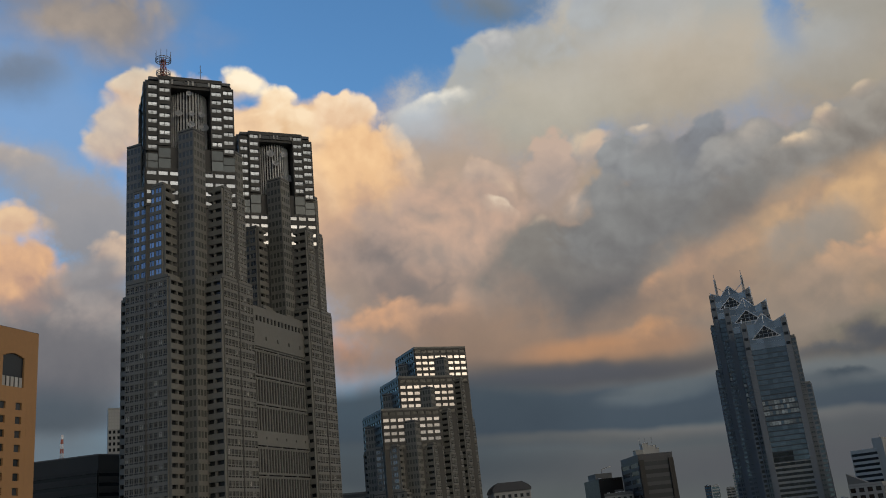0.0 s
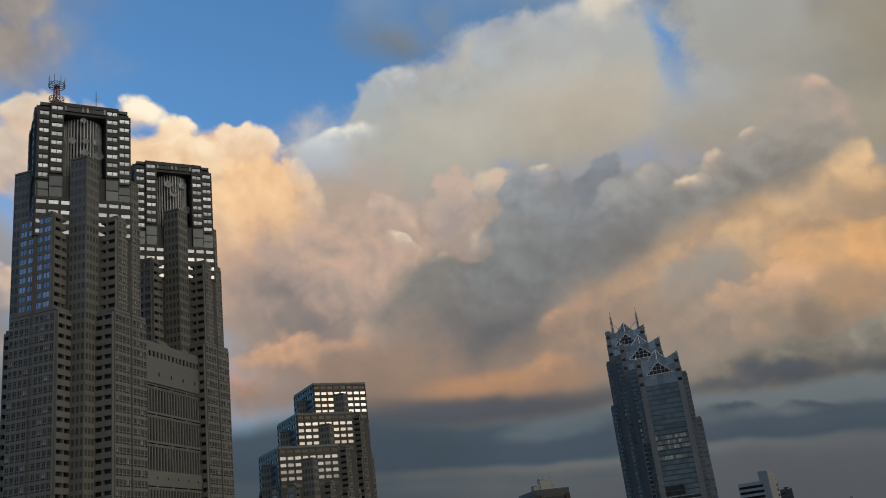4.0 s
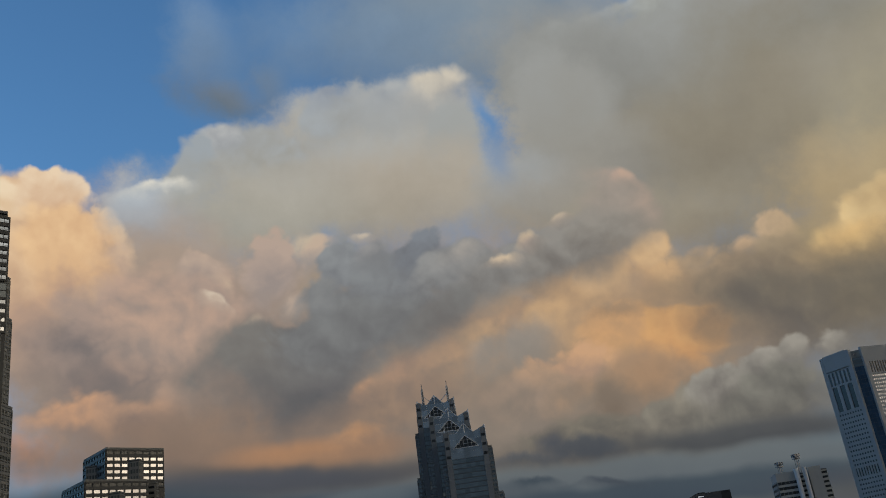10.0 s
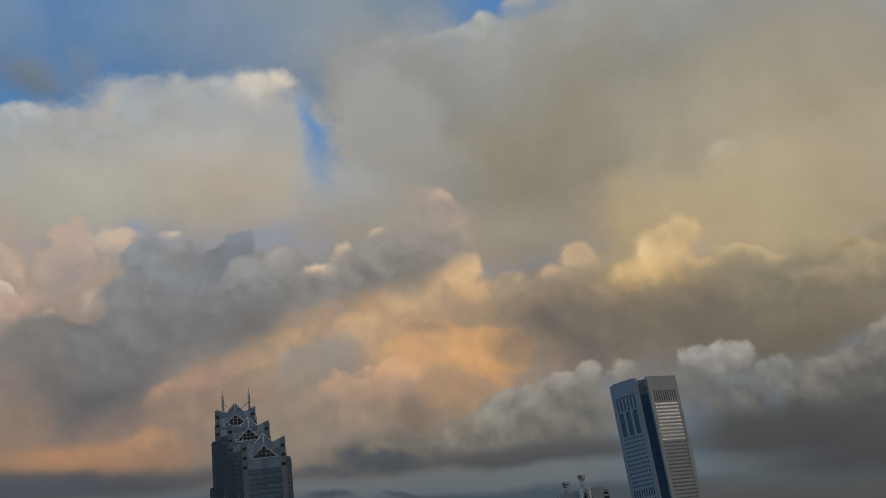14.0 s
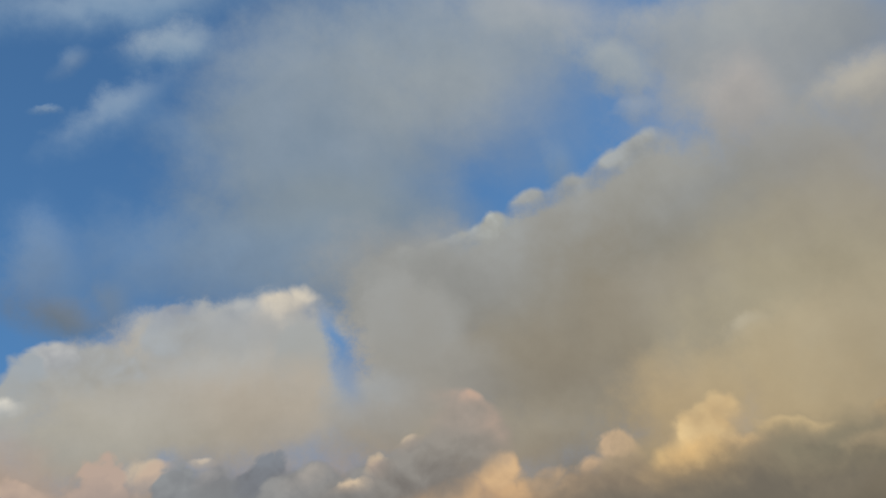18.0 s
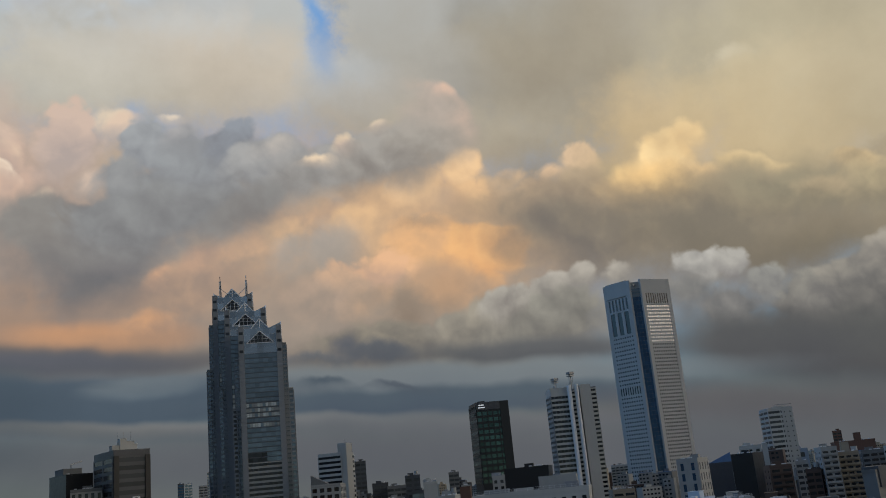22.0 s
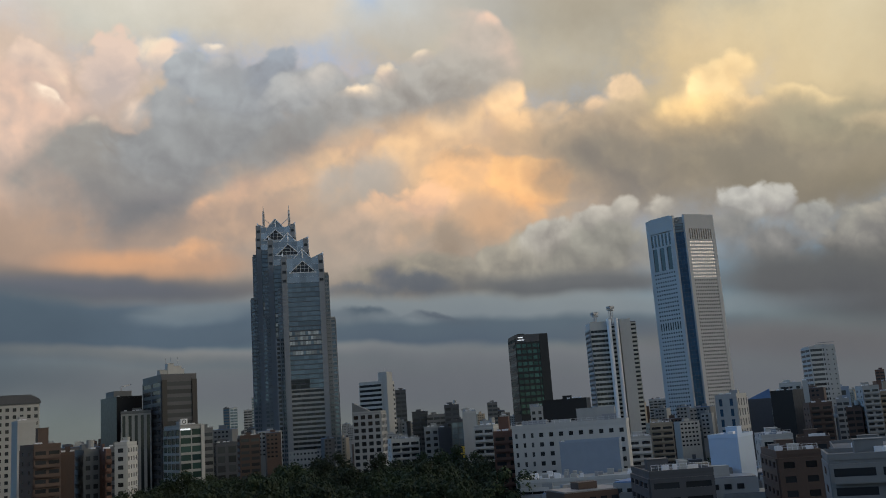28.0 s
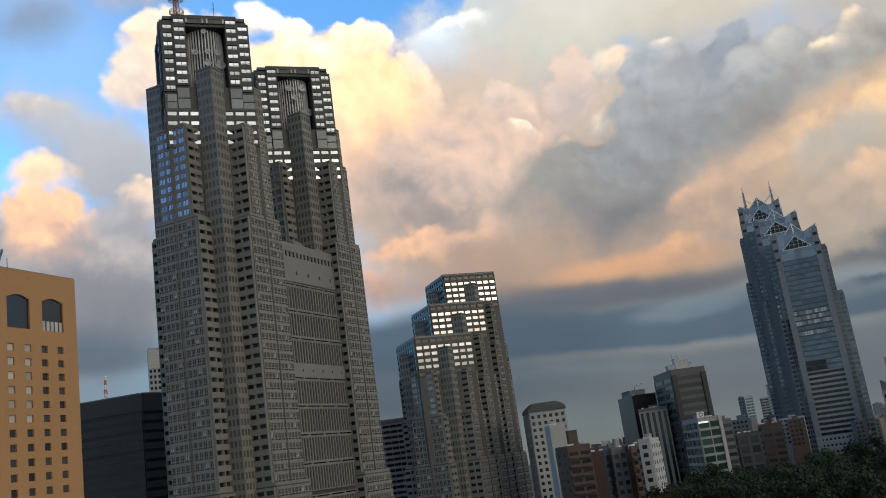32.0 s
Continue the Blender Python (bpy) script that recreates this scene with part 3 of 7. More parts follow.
cloud(46.1, 13.1, 6.39, 1.63, -19, 0.68, 0.9, (118, 110, 99), (100, 94, 85), "veil")
cloud(55.0, 20.4, 9.28, 3.88, -13, 0.75, 0.8, (183, 173, 148), (169, 157, 132), "veil")
cloud(51.0, 14.5, 7.56, 2.03, -13, 0.47, 1, (142, 133, 112), (117, 112, 98), "cumulus")
cloud(57.5, 15.2, 3.80, 1.28, -19, 0.3, 1, (161, 146, 122), (131, 124, 107), "cumulus")
cloud(58.2, 16.6, 1.52, 0.57, -18, 0.28, 1, (192, 174, 143), (162, 146, 120), "cumulus")
cloud(59.9, 15.7, 1.40, 0.82, -13, 0.27, 1, (185, 164, 132), (154, 138, 115), "cumulus")
cloud(55.5, 15.9, 1.80, 0.59, -11, 0.39, 1, (166, 152, 126), (134, 125, 110), "cumulus")
cloud(52.8, 16.0, 1.63, 0.66, -21, 0.3, 1, (191, 169, 132), (154, 139, 113), "cumulus")
cloud(56.7, 13.8, 4.68, 1.43, -16, 0.36, 1, (168, 154, 124), (132, 123, 104), "cumulus")
cloud(51.0, 14.8, 1.89, 0.88, -9, 0.38, 1, (160, 145, 119), (132, 122, 103), "cumulus")
cloud(53.1, 12.0, 6.06, 1.21, -9, 0.67, 0.9, (133, 123, 106), (113, 105, 90), "veil")
# low white cumulus and its dark base
cloud(53.2, 8.3, 7.76, 2.83, 5, 0.12, 1, (116, 113, 108), (82, 82, 82), "cumulus")
cloud(33.1, 9.1, 6.31, 2.12, 2, 0.2, 1, (134, 130, 120), (101, 99, 96), "cumulus")
cloud(24.7, 9.0, 4.30, 1.41, -5, 0.3, 1, (131, 124, 112), (97, 95, 92), "cumulus")
cloud(29.5, 9.7, 2.01, 1.20, 15, 0.24, 1, (148, 141, 128), (115, 111, 104), "cumulus")
cloud(32.4, 10.6, 1.74, 0.92, 9, 0.19, 1, (160, 155, 145), (122, 117, 112), "cumulus")
cloud(35.3, 11.4, 1.47, 0.99, 9, 0.18, 1, (165, 159, 149), (126, 122, 116), "cumulus")
cloud(37.2, 11.9, 0.99, 0.91, -8, 0.19, 1, (162, 156, 146), (125, 121, 115), "cumulus")
cloud(36.8, 9.9, 2.96, 1.54, 3, 0.27, 1, (137, 134, 125), (107, 105, 100), "cumulus")
cloud(39.2, 11.9, 1.05, 0.70, 8, 0.25, 1, (160, 154, 144), (125, 121, 115), "cumulus")
cloud(43.7, 11.5, 1.76, 1.16, -10, 0.15, 1, (170, 167, 160), (124, 122, 119), "cumulus")
cloud(45.6, 11.2, 1.23, 0.95, -10, 0.18, 1, (160, 157, 150), (119, 116, 115), "cumulus")
cloud(42.7, 10.1, 1.89, 1.24, -9, 0.33, 1, (137, 135, 130), (105, 105, 104), "cumulus")
cloud(47.1, 9.9, 1.57, 1.28, -10, 0.16, 1, (147, 146, 139), (107, 106, 106), "cumulus")
cloud(44.7, 8.8, 2.77, 1.49, -9, 0.36, 1, (123, 121, 118), (91, 92, 93), "cumulus")
cloud(49.2, 9.2, 1.75, 1.16, 3, 0.18, 1, (140, 137, 128), (105, 103, 101), "cumulus")
cloud(51.3, 9.9, 1.85, 1.21, 8, 0.17, 1, (145, 140, 130), (107, 105, 102), "cumulus")
cloud(53.4, 10.8, 1.81, 1.20, 8, 0.17, 1, (152, 146, 135), (113, 110, 106), "cumulus")
cloud(55.3, 11.4, 1.29, 0.99, 1, 0.17, 1, (160, 153, 140), (120, 116, 109), "cumulus")
cloud(57.2, 11.0, 1.43, 0.98, -10, 0.2, 1, (153, 146, 134), (115, 112, 108), "cumulus")
cloud(58.9, 11.2, 1.44, 1.09, 1, 0.15, 1, (162, 155, 142), (121, 117, 111), "cumulus")
cloud(57.2, 9.4, 2.82, 1.43, -10, 0.32, 1, (125, 122, 116), (93, 92, 90), "cumulus")
cloud(53.4, 5.3, 7.60, 2.05, -7, 0.48, 1, (83, 84, 83), (70, 70, 73), "calm")
cloud(46.2, 6.5, 4.75, 1.58, -11, 0.57, 1, (83, 84, 84), (72, 73, 76), "calm")
cloud(33.6, 7.6, 7.58, 0.70, -4, 0.65, 1, (91, 92, 93), (74, 77, 81), "calm")
cloud(24.3, 8.5, 2.31, 0.91, -5, 0.46, 0.95, (90, 93, 97), (74, 78, 85), "veil")
cloud(22.7, 9.2, 0.86, 0.76, 27, 0.36, 1, (106, 103, 102), (84, 87, 93), "cumulus")
cloud(21.0, 8.2, 1.95, 0.42, -5, 0.75, 0.8, (91, 95, 101), (77, 81, 86), "veil")
# streaks over the horizon
cloud(26.2, 6.7, 17.13, 0.84, -4, 0.5, 0.95, (108, 115, 118), (98, 105, 111), "calm")
cloud(6.5, 8.9, 7.21, 0.64, -2, 0.7, 0.9, (83, 86, 94), (77, 80, 87), "calm")
cloud(7.6, 6.6, 11.73, 1.48, -1, 0.3, 0.97, (72, 84, 96), (65, 77, 88), "calm")
cloud(28.0, 5.2, 13.80, 0.84, -3, 0.38, 0.97, (73, 84, 93), (66, 76, 88), "calm")
cloud(11.3, 7.3, 2.65, 0.53, 3, 0.56, 0.9, (102, 111, 117), (86, 98, 107), "calm")
cloud(9.0, 7.6, 1.15, 0.20, -3, 0.67, 0.7, (74, 85, 96), (69, 80, 89), "calm")
cloud(21.6, 6.9, 1.30, 0.31, -8, 0.56, 1, (77, 86, 94), (69, 79, 88), "cumulus")
cloud(25.8, 6.3, 1.45, 0.24, -6, 0.57, 1, (79, 86, 94), (71, 79, 88), "cumulus")
cloud(11.9, 4.9, 12.39, 0.39, -2, 0.75, 0.9, (112, 112, 111), (97, 100, 104), "calm")
cloud(32.5, 3.4, 13.66, 0.55, -4, 0.62, 0.8, (97, 99, 102), (88, 91, 96), "calm")
cloud(46.6, 2.8, 9.65, 1.18, -7, 0.67, 0.9, (87, 86, 88), (80, 80, 83), "calm")
cloud(29.0, 1.7, 29.19, 1.71, -4, 0.72, 0.9, (86, 88, 93), (79, 82, 88), "calm")
cloud(-3.0, 7.3, 10.77, 2.05, -3, 0.33, 0.95, (67, 79, 89), (61, 72, 83), "calm")
cloud(5.9, 5.1, 10.54, 0.40, -4, 0.75, 0.8, (91, 94, 95), (76, 84, 90), "calm")
cloud(11.9, 7.4, 2.81, 0.50, -1, 0.6, 0.85, (98, 106, 111), (83, 94, 103), "calm")
cloud(-5.5, 4.6, 9.59, 1.34, -4, 0.6, 0.9, (71, 80, 87), (66, 74, 81), "calm")

sky_light = wnode("ShaderNodeBackground")
wire(chain["color"], sky_light.inputs["Color"])
wire(sky_light.outputs[0], wnode("ShaderNodeOutputWorld").inputs["Surface"])

sun = new("sun", bpy.data.lights.new("sun", "SUN"))
sun.data.energy, sun.data.angle, sun.data.color = 0.10, radians(12), (1.0, 0.84, 0.66)
sun.matrix_world = look((0, 0, 0), (math.sin(radians(SUN_YAW)) * math.cos(radians(SUN_UP)), -math.cos(radians(SUN_YAW)) * math.cos(radians(SUN_UP)), -math.sin(radians(SUN_UP))))
sun.location = (0, 0, 400)


# ---- materials ----
def surface(name, color, rough=0.7, metal=0.0, spread=0.25, grain=1.5, patch=0.05, bump=0.15, vary=0.12, streak=0.0, coat=0.0):
    """A procedural surface: base colour broken by grain and large stains, a little relief, and a shade of its own for each object."""
    m = bpy.data.materials.new(name)
    m.use_nodes = True
    t = m.node_tree
    p = t.nodes["Principled BSDF"]
    where = t.nodes.new("ShaderNodeTexCoord").outputs["Object"]
    fine, wide = t.nodes.new("ShaderNodeTexNoise"), t.nodes.new("ShaderNodeTexNoise")
    fine.inputs["Scale"].default_value, fine.inputs["Detail"].default_value = grain, 6
    wide.inputs["Scale"].default_value, wide.inputs["Detail"].default_value = patch, 4
    mp = t.nodes.new("ShaderNodeMapping")
    mp.inputs["Scale"].default_value = (1, 1, 1 - 0.85 * streak)
    t.links.new(where, mp.inputs["Vector"])
    t.links.new(mp.outputs[0], fine.inputs["Vector"])
    t.links.new(mp.outputs[0], wide.inputs["Vector"])
    add = calc("MULTIPLY_ADD", fine.outputs["Fac"], spread, calc("MULTIPLY", wide.outputs["Fac"], spread * 1.2, tree=t), tree=t)
    info = t.nodes.new("ShaderNodeObjectInfo")
    amount = calc("ADD", calc("ADD", add, 1.0 - spread * 1.1, tree=t), calc("MULTIPLY_ADD", info.outputs["Random"], 2 * vary, -vary, tree=t), tree=t)
    sc = t.nodes.new("ShaderNodeVectorMath")
    sc.operation = "SCALE"
    sc.inputs[0].default_value = color[:3]
    t.links.new(amount, sc.inputs["Scale"])
    t.links.new(sc.outputs[0], p.inputs["Base Color"])
    t.links.new(calc("MULTIPLY_ADD", fine.outputs["Fac"], 0.25, rough - 0.12, tree=t, clamp=True), p.inputs["Roughness"])
    p.inputs["Metallic"].default_value = metal
    if bump:
        b = t.nodes.new("ShaderNodeBump")
        b.inputs["Strength"].default_value, b.inputs["Distance"].default_value = bump, 0.05
        t.links.new(fine.outputs["Fac"], b.inputs["Height"])
        t.links.new(b.outputs[0], p.inputs["Normal"])
    return m


def pane_glass(name, color, rough=0.06, metal=0.0, ripple=0.02, vary=0.5, level=0.5):
    """Window glass before a dim room: dark body, mirror-like skin, each pane a little out of true."""
    m = bpy.data.materials.new(name)
    m.use_nodes = True
    t = m.node_tree
    p = t.nodes["Principled BSDF"]
    info = t.nodes.new("ShaderNodeObjectInfo")
    geo = t.nodes.new("ShaderNodeNewGeometry")
    n = t.nodes.new("ShaderNodeTexNoise")
    n.inputs["Scale"].default_value = 0.35
    t.links.new(t.nodes.new("ShaderNodeTexCoord").outputs["Object"], n.inputs["Vector"])
    rnd = calc("FRACT", calc("ADD", info.outputs["Random"], geo.outputs["Random Per Island"], tree=t), tree=t)
    sc = t.nodes.new("ShaderNodeVectorMath")
    sc.operation = "SCALE"
    sc.inputs[0].default_value = color[:3]
    t.links.new(calc("MULTIPLY_ADD", rnd, 2 * vary, 1 - vary, tree=t), sc.inputs["Scale"])
    t.links.new(sc.outputs[0], p.inputs["Base Color"])
    p.inputs["Roughness"].default_value, p.inputs["Metallic"].default_value = rough, metal
    p.inputs["IOR"].default_value = 1.52
    p.inputs["Specular IOR Level"].default_value = level
    b = t.nodes.new("ShaderNodeBump")
    b.inputs["Strength"].default_value, b.inputs["Distance"].default_value = ripple, 0.3
    t.links.new(n.outputs["Fac"], b.inputs["Height"])
    t.links.new(b.outputs[0], p.inputs["Normal"])
    return m


def glow(name, color, strength):
    m = bpy.data.materials.new(name)
    m.use_nodes = True
    p = m.node_tree.nodes["Principled BSDF"]
    p.inputs["Base Color"].default_value = color
    p.inputs["Emission Color"].default_value, p.inputs["Emission Strength"].default_value = color, strength
    return m


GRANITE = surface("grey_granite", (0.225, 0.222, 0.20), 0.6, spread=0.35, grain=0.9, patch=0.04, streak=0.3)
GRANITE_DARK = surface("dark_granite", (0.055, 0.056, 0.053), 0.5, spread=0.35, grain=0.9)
WHITE = surface("white_render", (0.44, 0.445, 0.43), 0.6, spread=0.2, grain=0.6, streak=0.7)
PALE = surface("pale_concrete", (0.34, 0.345, 0.335), 0.7, spread=0.3, grain=0.6, streak=0.7)
GREY = surface("grey_concrete", (0.17, 0.175, 0.175), 0.7, spread=0.3, grain=0.7, streak=0.6)
SLATE = surface("slate_panel", (0.075, 0.08, 0.09), 0.45, spread=0.3, grain=0.5)
# near-black fill that paints the shade inside the louvre openings
LOUVRE_SHADE = surface("painted_louvre_shade", (0.006, 0.006, 0.006), 0.95, spread=0.3, grain=0.5)
HALL_RIB = surface("charcoal_rib", (0.048, 0.05, 0.05), 0.6, spread=0.3, grain=0.5)
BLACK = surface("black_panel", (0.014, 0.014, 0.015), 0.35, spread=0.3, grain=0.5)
BROWN = surface("brown_tile", (0.085, 0.055, 0.042), 0.6, spread=0.4, grain=1.5)
RUST = surface("red_brown_tile", (0.14, 0.072, 0.05), 0.65, spread=0.35, grain=1.5)
BEIGE = surface("beige_tile", (0.30, 0.26, 0.20), 0.65, spread=0.3, grain=1.2, streak=0.5)
TAN = surface("tan_stone", (0.42, 0.235, 0.105), 0.75, spread=0.22, grain=1.2, patch=0.06, streak=0.4)
ROOFING = surface("roof_felt", (0.15, 0.155, 0.165), 0.85, spread=0.5, grain=0.8, patch=0.12)
HOARDING = surface("pale_blue_hoarding", (0.50, 0.62, 0.78), 0.4, spread=0.12, grain=0.4)
TOWER_WHITE = surface("pale_tower_concrete", (0.42, 0.43, 0.435), 0.6, spread=0.15, grain=0.5)
BLUE_SHEET = surface("blue_sheet_metal", (0.25, 0.31, 0.39), 0.4, spread=0.15, grain=0.4)
BLUE_ROOF = surface("blue_roof_sheet", (0.10, 0.19, 0.36), 0.5, spread=0.3, grain=0.5)
STEEL = surface("grey_painted_steel", (0.30, 0.31, 0.33), 0.4, metal=0.4, spread=0.2)
RED_STEEL = surface("red_painted_steel", (0.38, 0.09, 0.05), 0.5, spread=0.2)
WHITE_STEEL = surface("white_painted_steel", (0.75, 0.76, 0.78), 0.4, spread=0.12)
YELLOW = surface("yellow_paint", (0.55, 0.40, 0.05), 0.5)
ASPHALT = surface("asphalt_and_roofs", (0.06, 0.062, 0.065), 0.9, spread=0.6, grain=0.3, patch=0.03)
SOIL = surface("park_soil", (0.05, 0.055, 0.03), 0.95, spread=0.5, grain=0.6, patch=0.05)
BARK = surface("bark", (0.07, 0.05, 0.035), 0.9, spread=0.5, grain=4)
LEAF = surface("leaves", (0.018, 0.033, 0.010), 0.75, spread=0.7, grain=0.6, patch=0.15, bump=0, vary=0.35)
DARK_GLASS = pane_glass("dark_window_glass", (0.02, 0.024, 0.028), 0.08)
COLUMN_GLASS = pane_glass("grey_green_column_glass", (0.115, 0.122, 0.112), 0.25, vary=0.3)
BAND_GLASS = pane_glass("blue_grey_band_glass", (0.115, 0.13, 0.135), 0.15, 0.5, vary=0.2)
# pale copy of the window glass, bright sky reflection put into its colour
SHEEN_GLASS = pane_glass("painted_sheen_glass", (0.52, 0.52, 0.50), 0.12, 0.6, vary=0.45)
GREY_GLASS = pane_glass("grey_window_glass", (0.05, 0.055, 0.06), 0.1)
MIRROR_GLASS = pane_glass("mirror_window_glass", (0.62, 0.63, 0.64), 0.05, 0.85, vary=0.25)
TOWER_GLASS = pane_glass("tower_window_glass", (0.50, 0.52, 0.54), 0.06, 0.85, vary=0.35)
CROWN_STONE = surface("blue_grey_stone", (0.24, 0.255, 0.27), 0.6, spread=0.2, grain=0.6)
FIN_STEEL = surface("pale_fin_metal", (0.75, 0.75, 0.74), 0.4, spread=0.15)
BLUE_GLASS = pane_glass("blue_window_glass", (0.36, 0.41, 0.46), 0.05, 0.75, vary=0.3)
CURTAIN_GLASS = pane_glass("blue_curtain_wall_glass", (0.19, 0.245, 0.285), 0.07, 0.6, vary=0.22)
NAVY_GLASS = pane_glass("navy_strip_glass", (0.032, 0.085, 0.16), 0.06, 0.4, vary=0.2)
GREEN_GLASS = pane_glass("green_window_glass", (0.05, 0.10, 0.09), 0.06, 0.5, vary=0.5)
# plain pale fill; on the upper tower flanks it paints in reflected light
PALE_PANE = surface("pale_window_pane", (0.50, 0.50, 0.48), 0.5, spread=0.15, vary=0.25)
LAMP_WHITE = glow("lit_sign_white", (0.9, 0.95, 1, 1), 0.4)


# ---- building tools ----
class Pieces:
    """Collects boxes and prisms for one mesh."""

    def __init__(self):
        self.verts, self.faces = [], []

    def hexa(self, pts):
        """Eight corners: four below, four above, both anticlockwise from above."""
        i = len(self.verts)
        self.verts += [tuple(p) for p in pts]
        for f in ((3, 2, 1, 0), (4, 5, 6, 7), (0, 1, 5, 4), (1, 2, 6, 5), (2, 3, 7, 6), (3, 0, 4, 7)):
            self.faces.append(tuple(i + k for k in f))

    def box(self, c, u, size):
        """A box with its middle at c; u: level direction of its first side; size along u, across, up."""
        u = Vector((u[0], u[1], 0)).normalized()
        v, c = Vector((-u.y, u.x, 0)), Vector(c)
        a, b, h = u * size[0] / 2, v * size[1] / 2, Vector((0, 0, size[2] / 2))
        self.hexa([c - a - b - h, c + a - b - h, c + a + b - h, c - a + b - h, c - a - b + h, c + a - b + h, c + a + b + h, c - a + b + h])

    def prism(self, plan, z0, z1):
        """An upright prism on a convex plan given anticlockwise."""
        i, n = len(self.verts), len(plan)
        self.verts += [(p[0], p[1], z0) for p in plan] + [(p[0], p[1], z1) for p in plan]
        self.faces.append(tuple(i + k for k in reversed(range(n))))
        self.faces.append(tuple(i + n + k for k in range(n)))
        for k in range(n):
            j = (k + 1) % n
            self.faces.append((i + k, i + j, i + n + j, i + n + k))

    def bar(self, a, b, r, sides=4):
        """A straight rod from a to b."""
        a, b = Vector(a), Vector(b)
        q = (b - a).to_track_quat("Z", "Y")
        i = len(self.verts)
        for p in (a, b):
            for k in range(sides):
                w = 2 * math.pi * (k + 0.5) / sides
                self.verts.append(tuple(p + q @ Vector((r * math.cos(w), r * math.sin(w), 0))))
        self.faces.append(tuple(i + k for k in reversed(range(sides))))
        self.faces.append(tuple(i + sides + k for k in range(sides)))
        for k in range(sides):
            j = (k + 1) % sides
            self.faces.append((i + k, i + j, i + sides + j, i + sides + k))

    def mesh(self, name, material):
        me = bpy.data.meshes.new(name)
        me.from_pydata(self.verts, [], self.faces)
        me.materials.append(material)
        me.update()
        return me


def part(name, pieces, material, parent, label=""):
    """Link a collected mesh as one part under a thing or a part."""
    ob = new(name, pieces.mesh(name, material))
    ob.parent = parent
    return tagged(ob, label)


def thing(name, x, y, z, label, category, group="", kind=""):
    ob = new(name)
    ob.location = (x, y, z)
    return tagged(ob, label, category, group, kind)


def polar(yaw, d):
    return Vector((-math.sin(radians(yaw)) * d, math.cos(radians(yaw)) * d))


PANES = {}


def pane_mesh(w, h, material, depth=0.12):
    """One bevel-edged window pane in its thin frame, shared by all panes of that size."""
    key = (round(w, 2), round(h, 2), material.name)
    if key not in PANES:
        p = Pieces()
        p.hexa([(-w / 2, -depth, -h / 2), (w / 2, -depth, -h / 2), (w / 2, 0, -h / 2), (-w / 2, 0, -h / 2),
                (-w / 2, -depth, h / 2), (w / 2, -depth, h / 2), (w / 2, 0, h / 2), (-w / 2, 0, h / 2)])
        PANES[key] = p.mesh("window_pane", material)
    return PANES[key]


